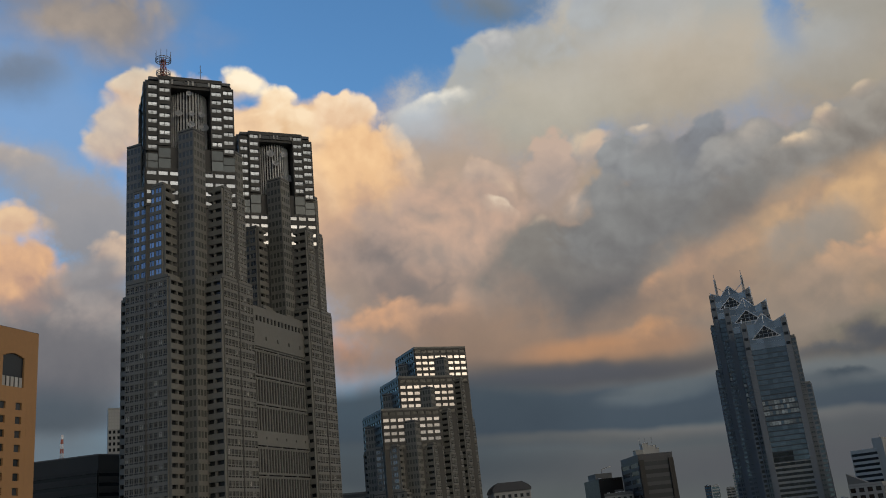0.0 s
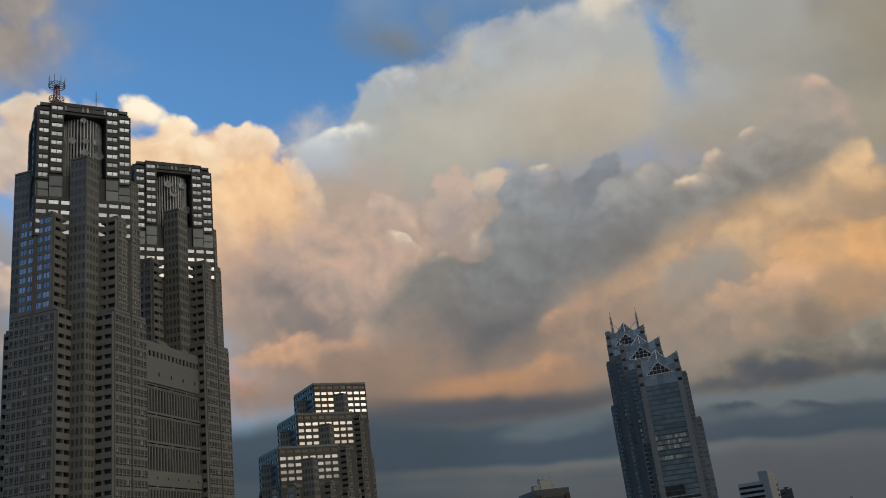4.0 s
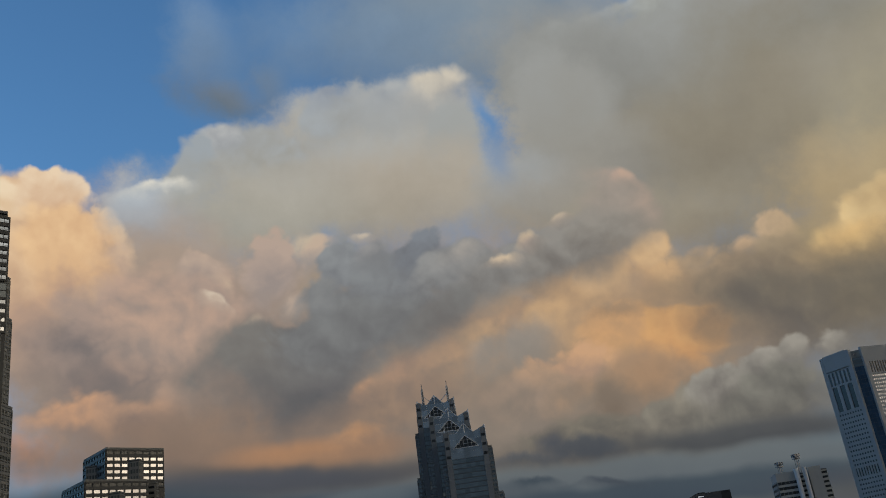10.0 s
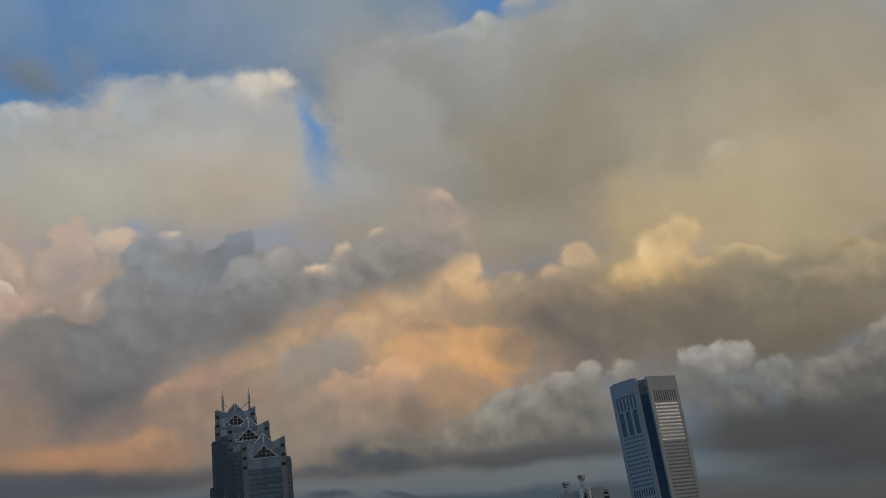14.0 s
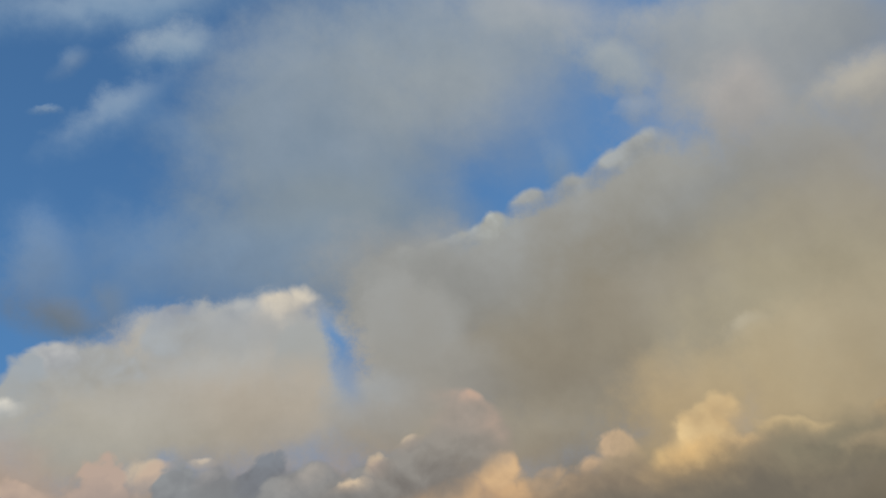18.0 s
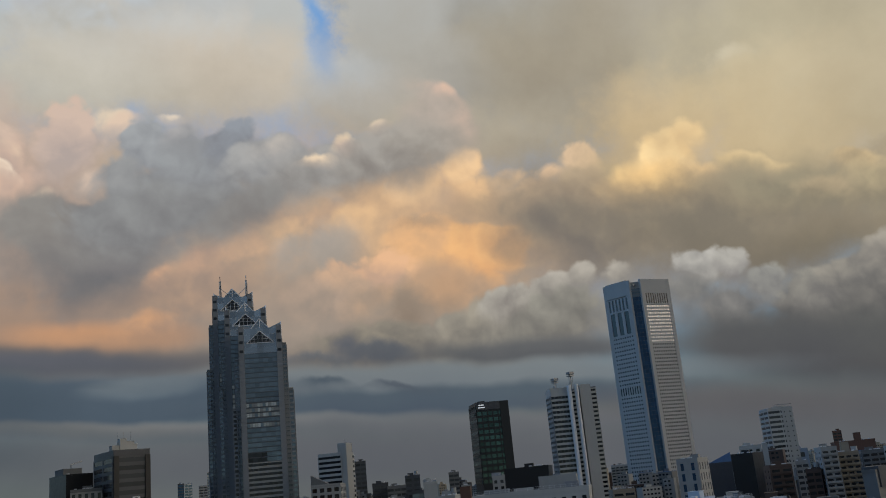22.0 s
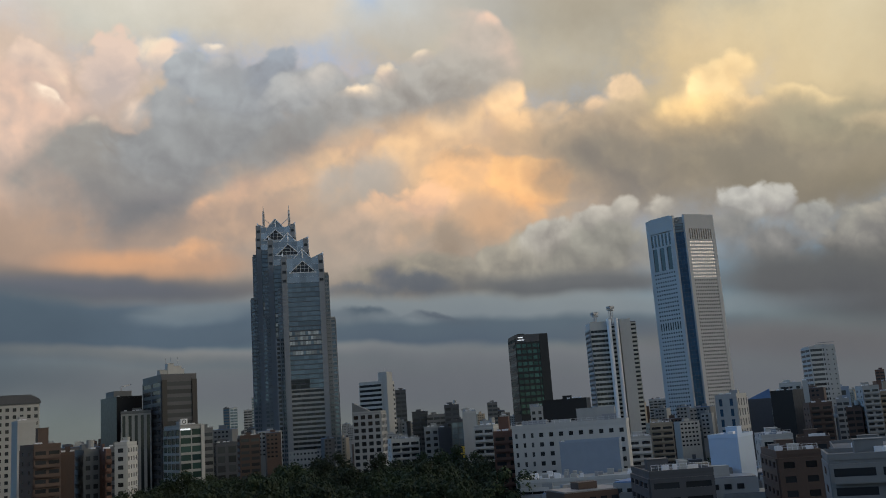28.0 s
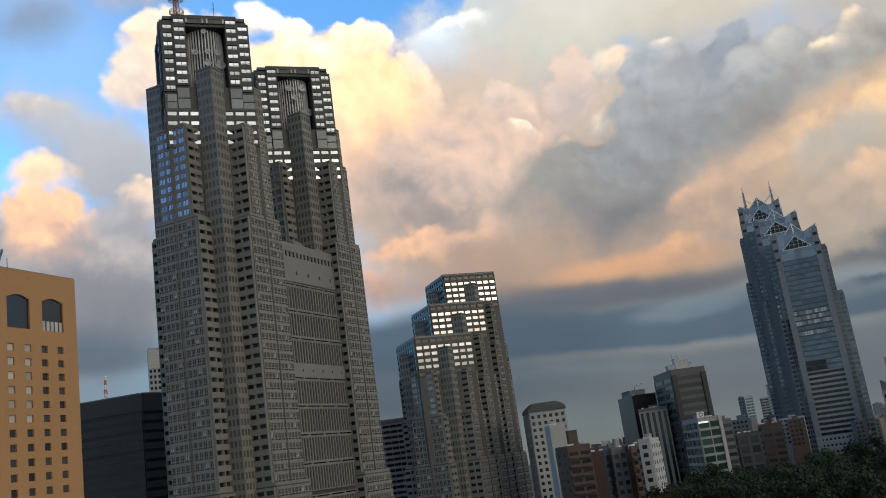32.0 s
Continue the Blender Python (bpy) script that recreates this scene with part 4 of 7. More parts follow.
class Front:
    """Everything that the fronts of one building collect: wall lattice, panes set singly and the joined rest."""

    def __init__(self, owner, limit=300, split=False):
        self.split, self.fronts = split, []
        self.owner, self.limit, self.count = owner, limit, 0
        self.rest, self.walls = {}, {}
        self.base = Vector(owner.location)

    def local(self, p):
        return Vector((p[0] - self.base.x, p[1] - self.base.y, p[2] - self.base.z))

    def pane(self, c, u, w, h, material, single=True):
        if single and self.count < self.limit:
            self.count += 1
            ob = new("window", pane_mesh(w, h, material))
            ob.parent = self.owner
            ob.location = self.local(c)
            ob.rotation_euler = (0, 0, math.atan2(u[1], u[0]))
        else:
            p = self.rest.setdefault(material.name, (Pieces(), material))[0]
            n = Vector((u[1], -u[0]))
            p.box(self.local((c[0] - n.x * 0.06, c[1] - n.y * 0.06, c[2])), u, (w, 0.12, h))

    def wall(self, material):
        return self.walls.setdefault(material.name, (Pieces(), material))[0]

    def screen(self, p, a, u, n, run, z0, z1, cols, rows, pw, ph, depth):
        """One pierced slab: a front with openings, their reveals and the outer edges, all of a piece."""
        cw, rh = run / cols, (z1 - z0) / rows
        xs = [0.0] + [x for i in range(cols) for x in ((i + 0.5) * cw - pw / 2, (i + 0.5) * cw + pw / 2)] + [run]
        zs = [z0] + [z for j in range(rows) for z in (z0 + (j + 0.5) * rh - ph / 2, z0 + (j + 0.5) * rh + ph / 2)] + [z1]
        base, nx = len(p.verts), len(xs)
        for z in zs:
            for x in xs:
                for out in (depth, 0.0):
                    q = a + u * x + n * out
                    p.verts.append(tuple(self.local((q.x, q.y, z))))

        def at(i, j, back=0):
            return base + 2 * (j * nx + i) + back

        for j in range(len(zs) - 1):
            for i in range(nx - 1):
                if i % 2 and j % 2:
                    p.faces += [(at(i, j), at(i + 1, j), at(i + 1, j, 1), at(i, j, 1)), (at(i + 1, j + 1), at(i, j + 1), at(i, j + 1, 1), at(i + 1, j + 1, 1)),
                                (at(i, j + 1), at(i, j), at(i, j, 1), at(i, j + 1, 1)), (at(i + 1, j), at(i + 1, j + 1), at(i + 1, j + 1, 1), at(i + 1, j, 1))]
                else:
                    p.faces.append((at(i, j), at(i + 1, j), at(i + 1, j + 1), at(i, j + 1)))
        e, t = nx - 1, len(zs) - 1
        for j in range(t):
            p.faces += [(at(0, j, 1), at(0, j), at(0, j + 1), at(0, j + 1, 1)), (at(e, j), at(e, j, 1), at(e, j + 1, 1), at(e, j + 1))]
        for i in range(e):
            p.faces += [(at(i, 0, 1), at(i + 1, 0, 1), at(i + 1, 0), at(i, 0)), (at(i, t), at(i + 1, t), at(i + 1, t, 1), at(i, t, 1))]

    def face(self, a, b, z0, z1, cols, rows, fx, fz, wall, glass, depth=0.5, single=True, lattice="both", pick=None, sill=0.0):
        """A storeyed front from plan point a to b (outside on the right hand): piers and spandrels stand proud of the panes."""
        a, b = Vector(a[:2]), Vector(b[:2])
        run = (b - a).length
        u = (b - a) / run
        n = Vector((u.y, -u.x))
        cw, rh = run / cols, (z1 - z0) / rows
        pw, ph = cw * fx, rh * fz
        if lattice != "none":
            if self.split:
                self.fronts.append((Pieces(), wall))
            self.screen(self.fronts[-1][0] if self.split else self.wall(wall), a, u, n, run, z0, z1, cols, rows, pw, ph, depth)
        for j in range(rows):
            for i in range(cols):
                g = pick(i, j) if pick else glass
                if g is None:
                    continue
                c = a + u * (i + 0.5) * cw + n * 0.1
                self.pane((c.x, c.y, z0 + (j + 0.5) * rh), u, pw * 1.02, ph * 1.02, g, single)

    def done(self, wall_name="wall", glass_name="glazing"):
        for p, m in list(self.walls.values()) + self.fronts:
            part(wall_name, p, m, self.owner)
        for p, m in self.rest.values():
            tagged(part(glass_name, p, m, self.owner), kind="stuff")


def square(c, half, turn):
    """Corners of a square plan, anticlockwise, from its middle, half side and turn in degrees."""
    return oblong(c, half, half, turn)


def oblong(c, hu, hv, turn):
    u = Vector((math.cos(radians(turn)), math.sin(radians(turn))))
    v = Vector((-u.y, u.x))
    c = Vector(c[:2])
    return [c - u * hu - v * hv, c + u * hu - v * hv, c + u * hu + v * hv, c - u * hu + v * hv]


def faces_eye(a, b):
    """Whether the front from a to b turns its outside towards the viewpoint."""
    n = Vector((b[1] - a[1], a[0] - b[0]))
    return n.dot(Vector((a[0] + b[0], a[1] + b[1]))) < 0


# ---- the government towers: square shafts turned by 45 degrees, held by corner columns and flank blocks ----
GRID = 21.5
SOUTH = Vector((math.sin(radians(GRID)), math.cos(radians(GRID))))
WEST = Vector((math.cos(radians(GRID)), -math.sin(radians(GRID))))


def spot(c, w, n):
    """A plan point w metres west and n metres north of c on the tower grid."""
    return Vector(c) + WEST * w - SOUTH * n


def grid_block(c, w0, w1, n0, n1):
    """Plan of a block on the tower grid, anticlockwise, starting with its north front."""
    return [spot(c, w0, n1), spot(c, w1, n1), spot(c, w1, n0), spot(c, w0, n0)]


def fronts(fr, plan, z0, z1, module, storey, fx, fz, wall, glass, depth, single=False, pick=None, lattice="both"):
    """Window fronts on the sides of a plan that can be seen."""
    for k in range(len(plan)):
        a, b = plan[k], plan[(k + 1) % len(plan)]
        if faces_eye(a, b):
            fr.face(a, b, z0, z1, max(1, round((b - a).length / module)), max(1, round((z1 - z0) / storey)), fx, fz, wall, glass, depth, single, lattice, pick)


def core(fr, owner, plan, z0, z1, material, name="body"):
    p = Pieces()
    base = fr.base
    q = [(v.x - base.x, v.y - base.y) for v in plan]
    area = sum(q[i][0] * q[(i + 1) % len(q)][1] - q[(i + 1) % len(q)][0] * q[i][1] for i in range(len(q)))
    p.prism(q if area > 0 else q[::-1], z0 - base.z, z1 - base.z)
    return part(name, p, material, owner)


def rim(fr, plan, z, material, height=1.2, thick=0.6):
    """A parapet round a roof, one ring."""
    p = fr.wall(material)
    mid = sum((Vector(v) for v in plan), Vector((0, 0))) / len(plan)
    base, n = len(p.verts), len(plan)
    for v in plan:
        v = Vector(v)
        w = (v - mid).normalized() * thick
        for q, zz in ((v + w * 0.4, z), (v + w * 0.4, z + height), (v - w, z + height), (v - w, z)):
            p.verts.append(tuple(fr.local((q.x, q.y, zz))))
    for k in range(n):
        j = (k + 1) % n
        for s in range(4):
            t = (s + 1) % 4
            p.faces.append((base + 4 * k + s, base + 4 * j + s, base + 4 * j + t, base + 4 * k + t))


def shaft(owner, fr, c, top, D=25.4, k=17.0, cw=7.4, o=24.0, b=7.2, col_drop=26.5, flank_drop=51.0, low_drop=90.0, o2=24.6, b2=10.0, dishes=(), bright=9, rich=True, foot=0.0):
    """One shaft: turned square with a recessed drum, four corner columns, four flank blocks with a set-back."""
    zc, zf, z2 = top - col_drop, top - flank_drop, top - low_drop
    sq = [spot(c, 0, D), spot(c, D, 0), spot(c, 0, -D), spot(c, -D, 0)]
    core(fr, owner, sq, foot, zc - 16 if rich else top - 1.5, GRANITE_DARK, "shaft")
    face_len = D * math.sqrt(2)
    for i in range(4):
        a, d = sq[i], sq[(i + 1) % 4]
        u = (d - a).normalized()
        n = Vector((u.y, -u.x))
        if n.dot(a - Vector(c)) < 0:
            n = -n
        if rich:
            # tower head: two window stacks at each side, beam above, drum niche between
            p = fr.wall(GRANITE_DARK)
            for x0, x1, up, back in ((1.1 / face_len, 0.135, -2.4, 0.9), (0.135, 0.275, 0, 0), (0.725, 0.865, 0, 0), (0.865, 1.0 - 1.1 / face_len, -2.4, 0.9)):
                m = a + u * face_len * (x0 + x1) / 2 - n * (3.0 + back)
                p.box(fr.local((m.x, m.y, (zc - 16 + top + up) / 2)), u, (face_len * (x1 - x0) - 0.02, 6.0, top + up - zc + 16))
            m = a + u * face_len * 0.5 - n * 3.0
            p.box(fr.local((m.x, m.y, top - 2.6)), u, (face_len * 0.45, 5.9, 5.2))
            m = a + u * face_len * 0.5 - n * 3.4
            p.box(fr.local((m.x, m.y, zc - 11)), u, (face_len * 0.45, 5.4, 10))
        if not faces_eye(a, d):
            continue
        if rich:
            h0 = zc - 16
            for x0, x1, up, back in ((0.0, 0.135, -2.4, 0.9), (0.135, 0.275, 0, 0), (0.725, 0.865, 0, 0), (0.865, 1.0, -2.4, 0.9)):
                e0, e1 = a + u * face_len * x0 - n * back, a + u * face_len * x1 - n * back
                fr.face(e0, e1, top + up - 32.2, top + up - 1, 1, 8, 0.80, 0.50, GRANITE_DARK, TOWER_GLASS, 0.7)
                fr.face(e0, e1, h0, top + up - 33.0, 1, 2, 0.94, 0.9, GRANITE_DARK, BAND_GLASS, 0.4)
                for row in range(8):
                    m = (e0 + e1) / 2 + n * 0.02
                    p.box(fr.local((m.x, m.y, top + up - 1 - 3.9 * (row + 0.5))), u, (0.22, 0.5, 2.0))
                    p.box(fr.local((m.x, m.y, top + up - 1.35 - 3.9 * (row + 0.5))), u, (4.0, 0.4, 0.16))
            fr.face(a + u * face_len * 0.285, a + u * face_len * 0.715, top - 4.0, top - 1.6, 3, 1, 0.9, 0.75, GRANITE_DARK, DARK_GLASS, 0.5)
            for x in (0.29, 0.475, 0.525, 0.71):
                m = a + u * face_len * x + n * 0.55
                fr.pane((m.x, m.y, top - 2.8), u, 0.75, 2.0, PALE_PANE)
            # lower windows of the turned square
            fr.face(a, d, zf - 8, h0, 8, 4, 0.80, 0.44, GRANITE_DARK, TOWER_GLASS, 0.6)
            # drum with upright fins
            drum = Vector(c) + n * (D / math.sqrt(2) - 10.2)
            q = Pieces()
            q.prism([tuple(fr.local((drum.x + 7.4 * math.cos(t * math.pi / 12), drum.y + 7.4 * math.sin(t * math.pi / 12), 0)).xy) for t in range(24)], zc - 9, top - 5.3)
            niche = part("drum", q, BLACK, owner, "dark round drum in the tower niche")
            for s in range(19):
                w = radians(-85.5 + 9.5 * s)
                r = n * math.cos(w) + u * math.sin(w)
                m = drum + r * 7.6
                q = Pieces()
                q.box(fr.local((m.x, m.y, (zc - 8 + top - 5.4) / 2)), (r.x, r.y), (0.7, 0.42, top - zc + 2.6))
                part("fin", q, FIN_STEEL, niche)
            for k2, (dx, dz, r) in enumerate(dishes):
                m = drum + u * dx + n * (math.sqrt(max(1, 60 - dx * dx)) + 1.6)
                dish(owner, fr, (m.x, m.y, zc + dz), n, r)
        else:
            # left front takes darker glass, its weaker reflection put into the colour
            left = i == 3
            fr.face(a, d, top - 24, top - 1.5, 8, 6, 0.80, 0.5, GRANITE_DARK, MIRROR_GLASS, 0.6, pick=lambda i2, j2: COLUMN_GLASS if j2 in (0, 5) else (BAND_GLASS if left else MIRROR_GLASS))
    if rich:
        lid = [spot(c, 0, D - 1.5), spot(c, D - 1.5, 0), spot(c, 0, -D + 1.5), spot(c, -D + 1.5, 0)]
        core(fr, owner, lid, top - 1.6, top - 0.3, ROOFING, "roof")
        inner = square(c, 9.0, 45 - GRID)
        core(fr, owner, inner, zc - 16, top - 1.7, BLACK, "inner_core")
    else:
        rim(fr, sq, top - 1.5, GRANITE)
        core(fr, owner, sq, top - 1.48, top - 1.2, ROOFING, "roof")
    for sw, sn in ((1, 1), (-1, 1), (1, -1), (-1, -1)):
        w0, w1 = sorted((sw * k, sw * (k - cw)))
        n0, n1 = sorted((sn * k, sn * (k - cw)))
        plan = grid_block(c, w0, w1, n0, n1)
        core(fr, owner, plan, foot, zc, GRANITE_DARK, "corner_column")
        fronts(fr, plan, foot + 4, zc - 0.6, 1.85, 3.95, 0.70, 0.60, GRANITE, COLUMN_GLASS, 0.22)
        rim(fr, plan, zc, GRANITE, 0.7, 0.5)
    # in the angles beside the columns, deep balconied recesses
    for a0, a1, bb, z0, z1 in ((o, 4.0, b, z2 - 1, zf), (o2, 4.2, b2, 47, z2), (o2 + 1.5, 4.4, b2 + 1.2, foot, 48)):
        for turn in range(4):
            plan = []
            for w, n in ((-bb, a0), (bb, a0), (bb, a1), (-bb, a1)):
                for _ in range(turn):
                    w, n = -n, w
                plan.append(spot(c, w, n))
            plan = plan if turn == 0 else plan
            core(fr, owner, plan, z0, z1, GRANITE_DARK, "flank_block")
            rim(fr, [plan[0], plan[1], plan[2], plan[3]], z1, GRANITE, 1.0, 0.5)
            for i in range(4):
                p0, p1 = plan[i], plan[(i + 1) % 4]
                nn = Vector((p1.y - p0.y, p0.x - p1.x))
                if nn.dot((p0 + p1) / 2 - sum(plan, Vector((0, 0))) / 4) < 0:
                    p0, p1 = p1, p0
                if not faces_eye(p0, p1) or i == 2:
                    continue
                north = turn == 0 and i == 0
                outer = i == 0
                rows = round((z1 - z0) / 3.95)
                if outer:
                    bays = 4 if north and z0 > 60 else max(4, round(bb * 2 / 2.3))
                    blue = north and z0 > 60
                    high = z0 > 60 and not north
                    # pale and bluish panes high up: reflected sky put into the pane colour
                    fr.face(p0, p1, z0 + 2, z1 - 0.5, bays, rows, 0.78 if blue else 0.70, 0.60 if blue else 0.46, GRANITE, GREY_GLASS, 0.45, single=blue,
                            pick=(lambda i2, j2: BLUE_GLASS) if blue else (lambda i2, j2: (PALE_PANE if (i2 * 7 + j2 * 5) % 5 else SHEEN_GLASS) if high and rich else (PALE_PANE if (i2 * 7 + j2 * 5 + j2 * j2) % 9 == 0 else GREY_GLASS)))
                    # a mullion down each window, and a pair of dark vents under it
                    run = (p1 - p0).length
                    du = (p1 - p0) / run
                    out = Vector((du.y, -du.x))
                    rh = (z1 - 2.5 - z0) / rows
                    for r2 in range(rows):
                        for b3 in range(bays):
                            m = p0 + du * run * (b3 + 0.5) / bays
                            zz = z0 + 2 + rh * (r2 + 0.5)
                            q = m + out * 0.22
                            fr.wall(GRANITE).box(fr.local((q.x, q.y, zz)), du, (0.16, 0.2, rh * 0.5))
                            if not blue:
                                fr.wall(GRANITE).box(fr.local((q.x, q.y, zz + rh * 0.08)), du, (run / bays * 0.7, 0.2, 0.14))
                                for side in (-0.2, 0.2):
                                    q = m + du * run / bays * side + out * 0.5
                                    fr.pane((q.x, q.y, zz - rh * 0.38), du, run / bays * 0.28, rh * 0.13, DARK_GLASS, False)
                else:
                    fr.face(p0, p1, z0 + 2, z1 - 0.5, max(2, round((a0 - a1) / 4.2)), rows, 0.82, 0.42, GRANITE, DARK_GLASS, 1.2, single=False)


def dish(owner, fr, c, n, r):
    """A round aerial dish with its rim and feed on a short arm."""
    bm = bmesh.new()
    rings = []
    for i in range(6):
        f = i / 5
        rings.append([bm.verts.new((r * f * math.cos(a * math.pi / 9), r * f * math.sin(a * math.pi / 9), 0.35 * r * f * f)) for a in range(18)] if i else [bm.verts.new((0, 0, 0))])
    for i in range(1, 6):
        for a in range(18):
            e = (a + 1) % 18
            if i == 1:
                bm.faces.new((rings[0][0], rings[1][a], rings[1][e]))
            else:
                bm.faces.new((rings[i - 1][a], rings[i][a], rings[i][e], rings[i - 1][e]))
    g = bmesh.ops.solidify(bm, geom=bm.faces[:], thickness=0.12)
    me = bpy.data.meshes.new("dish")
    bm.to_mesh(me)
    bm.free()
    me.materials.append(WHITE_STEEL)
    ob = tagged(new("dish", me), "round pale aerial dish")
    ob.parent = owner
    ob.matrix_local = Matrix.Translation(fr.local(c)) @ Vector((n[0], n[1], 0.1)).to_track_quat("Z", "Y").to_matrix().to_4x4()
    q = Pieces()
    q.bar((0, 0, 0), (0, 0, r * 0.9), 0.09)
    q.bar((0, 0, -1.8), (0, 0, 0), 0.16)
    part("feed_arm", q, STEEL, ob)


def lattice_mast(owner, fr, c, z0, h, r, deck_levels, tip):
    """A tapering lattice mast with ring platforms, whip aerials and stays."""
    q = Pieces()
    legs = [Vector((math.cos(i * math.pi / 2 + 0.4), math.sin(i * math.pi / 2 + 0.4), 0)) for i in range(4)]
    steps = 8
    base = fr.local((c[0], c[1], z0))
    for i in range(4):
        q.bar(base + legs[i] * r, base + legs[i] * r * 0.45 + Vector((0, 0, h)), 0.22)
        for s in range(steps):
            f0, f1 = s / steps, (s + 1) / steps
            a = base + legs[i] * r * (1 - 0.55 * f0) + Vector((0, 0, h * f0))
            b = base + legs[(i + 1) % 4] * r * (1 - 0.55 * f1) + Vector((0, 0, h * f1))
            q.bar(a, b, 0.13)
            q.bar(b, base + legs[i] * r * (1 - 0.55 * f1) + Vector((0, 0, h * f1)), 0.1)
    mast = part("lattice_mast", q, RED_STEEL, owner, "dark red steel lattice aerial mast")
    for f, rr in deck_levels:
        q = Pieces()
        for i in range(16):
            a, b = i * math.pi / 8, (i + 1) * math.pi / 8
            for zz in (0, 1.0):
                q.bar(base + Vector((rr * math.cos(a), rr * math.sin(a), h * f + zz)), base + Vector((rr * math.cos(b), rr * math.sin(b), h * f + zz)), 0.16)
            q.bar(base + Vector((rr * math.cos(a), rr * math.sin(a), h * f)), base + Vector((rr * math.cos(a), rr * math.sin(a), h * f + 1.0)), 0.09)
            if i % 2 == 0:
                q.bar(base + Vector((0, 0, h * f)), base + Vector((rr * math.cos(a), rr * math.sin(a), h * f)), 0.14)
        part("ring_platform", q, STEEL, mast)
    for i in range(tip):
        q = Pieces()
        a = i * 2 * math.pi / tip
        rr = deck_levels[-1][1]
        q.bar(base + Vector((rr * math.cos(a), rr * math.sin(a), h * deck_levels[-1][0])), base + Vector((rr * math.cos(a), rr * math.sin(a), h + 3.5)), 0.12)
        part("whip_aerial", q, STEEL, mast)


NORTH_C = polar(16.42, 376.1)
SOUTH_C = NORTH_C + SOUTH * 64.8
hall = thing("government_tower", NORTH_C.x, NORTH_C.y, 0, "grey granite twin-towered government skyscraper with aerial dishes and setbacks", "skyscraper")
fr = Front(hall, 300)
shaft(hall, fr, NORTH_C, 243.0, dishes=((-0.6, 19.5, 1.2), (-4.6, 10.5, 1.5), (0.4, 10.2, 1.2), (4.8, 10.8, 1.5), (0.2, 5.0, 1.5), (5.8, 5.2, 1.9)))
fr.limit = 420
shaft(hall, fr, SOUTH_C, 243.0, dishes=((-2.6, 15.5, 1.8), (4.2, 15.8, 1.7), (-0.2, 10.5, 1.5), (3.6, 2.2, 2.0), (7.0, 4.6, 1.9)))
# the broad body between the shafts, with its screen of upright louvres
mid = grid_block(NORTH_C, -16, 21.0, -64.8 + 6, -6)
core(fr, hall, mid, 0, 146, GRANITE_DARK, "main_body")
wa, wb = spot(NORTH_C, 21.0, -10.2), spot(NORTH_C, 21.0, -64.8 + 10.2)
fr.face(wa, wb, 138, 146, 16, 1, 0.55, 0.30, GRANITE, DARK_GLASS, 0.7)
fr.face(wa, wb, 130, 138, 5, 1, 0.12, 0.2, GRANITE, GREY_GLASS, 0.7, single=False)
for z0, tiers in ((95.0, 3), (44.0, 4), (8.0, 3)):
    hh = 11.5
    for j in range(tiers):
        # panes behind the louvres carry the deep shade in their colour
        fr.face(wa, wb, z0 + j * hh, z0 + j * hh + 10.0, 22, 1, 0.60, 0.92, GRANITE, LOUVRE_SHADE, 0.6, single=False)
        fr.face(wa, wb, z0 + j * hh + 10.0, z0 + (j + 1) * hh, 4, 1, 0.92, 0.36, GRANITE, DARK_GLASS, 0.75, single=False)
fr.face(wa, wb, 90, 95, 6, 1, 0.1, 0.2, GRANITE, DARK_GLASS, 0.7, single=False)
rim(fr, mid, 146, GRANITE, 1.2, 0.8)
core(fr, hall, grid_block(NORTH_C, -30, 34, -64.8 - 34, 34), 0, 14, GRANITE, "podium")
lattice_mast(hall, fr, spot(NORTH_C, -4.5, 9.0), 242.6, 16.5, 2.0, ((0.22, 2.6), (0.55, 3.0), (0.95, 3.3)), 8)
q = Pieces()
m = spot(NORTH_C, 12.5, 5.5)
q.bar(fr.local((m.x, m.y, 242.6)), fr.local((m.x, m.y, 252.5)), 0.18)
q.bar(fr.local((m.x - 0.8, m.y, 249.0)), fr.local((m.x + 0.8, m.y, 249.0)), 0.1)
part("slim_mast", q, STEEL, hall)
fr.done()

# the lower, stepped government tower: three shafts one behind another
T2 = polar(3.64, 547.0)
annex = thing("stepped_government_tower", T2.x, T2.y, 0, "grey granite stepped government office tower with bright reflecting windows", "skyscraper")
fr = Front(annex, 300)
for i, top in enumerate((121.4, 143.4, 165.5)):
    shaft(annex, fr, T2 + SOUTH * (26.6 * i), top, D=25.0, k=16.0, cw=7.0, o=22.4, b=6.8, col_drop=8.5, flank_drop=22.0, low_drop=47.0, o2=22.6, b2=9.4, rich=False)
fr.done()

# ---- three linked glass towers with pyramid crowns ----
def eye_plan(yaw, d, w, dep, turn):
    """Plan of a block whose front, w wide, has its middle at that yaw and distance; turned from facing the eye. Starts with the front."""
    c = polar(yaw, d)
    a = radians(yaw + turn)
    u = Vector((math.cos(a), math.sin(a)))
    v = Vector((-u.y, u.x))
    return [c - u * w / 2, c + u * w / 2, c + u * w / 2 + v * dep, c - u * w / 2 + v * dep]


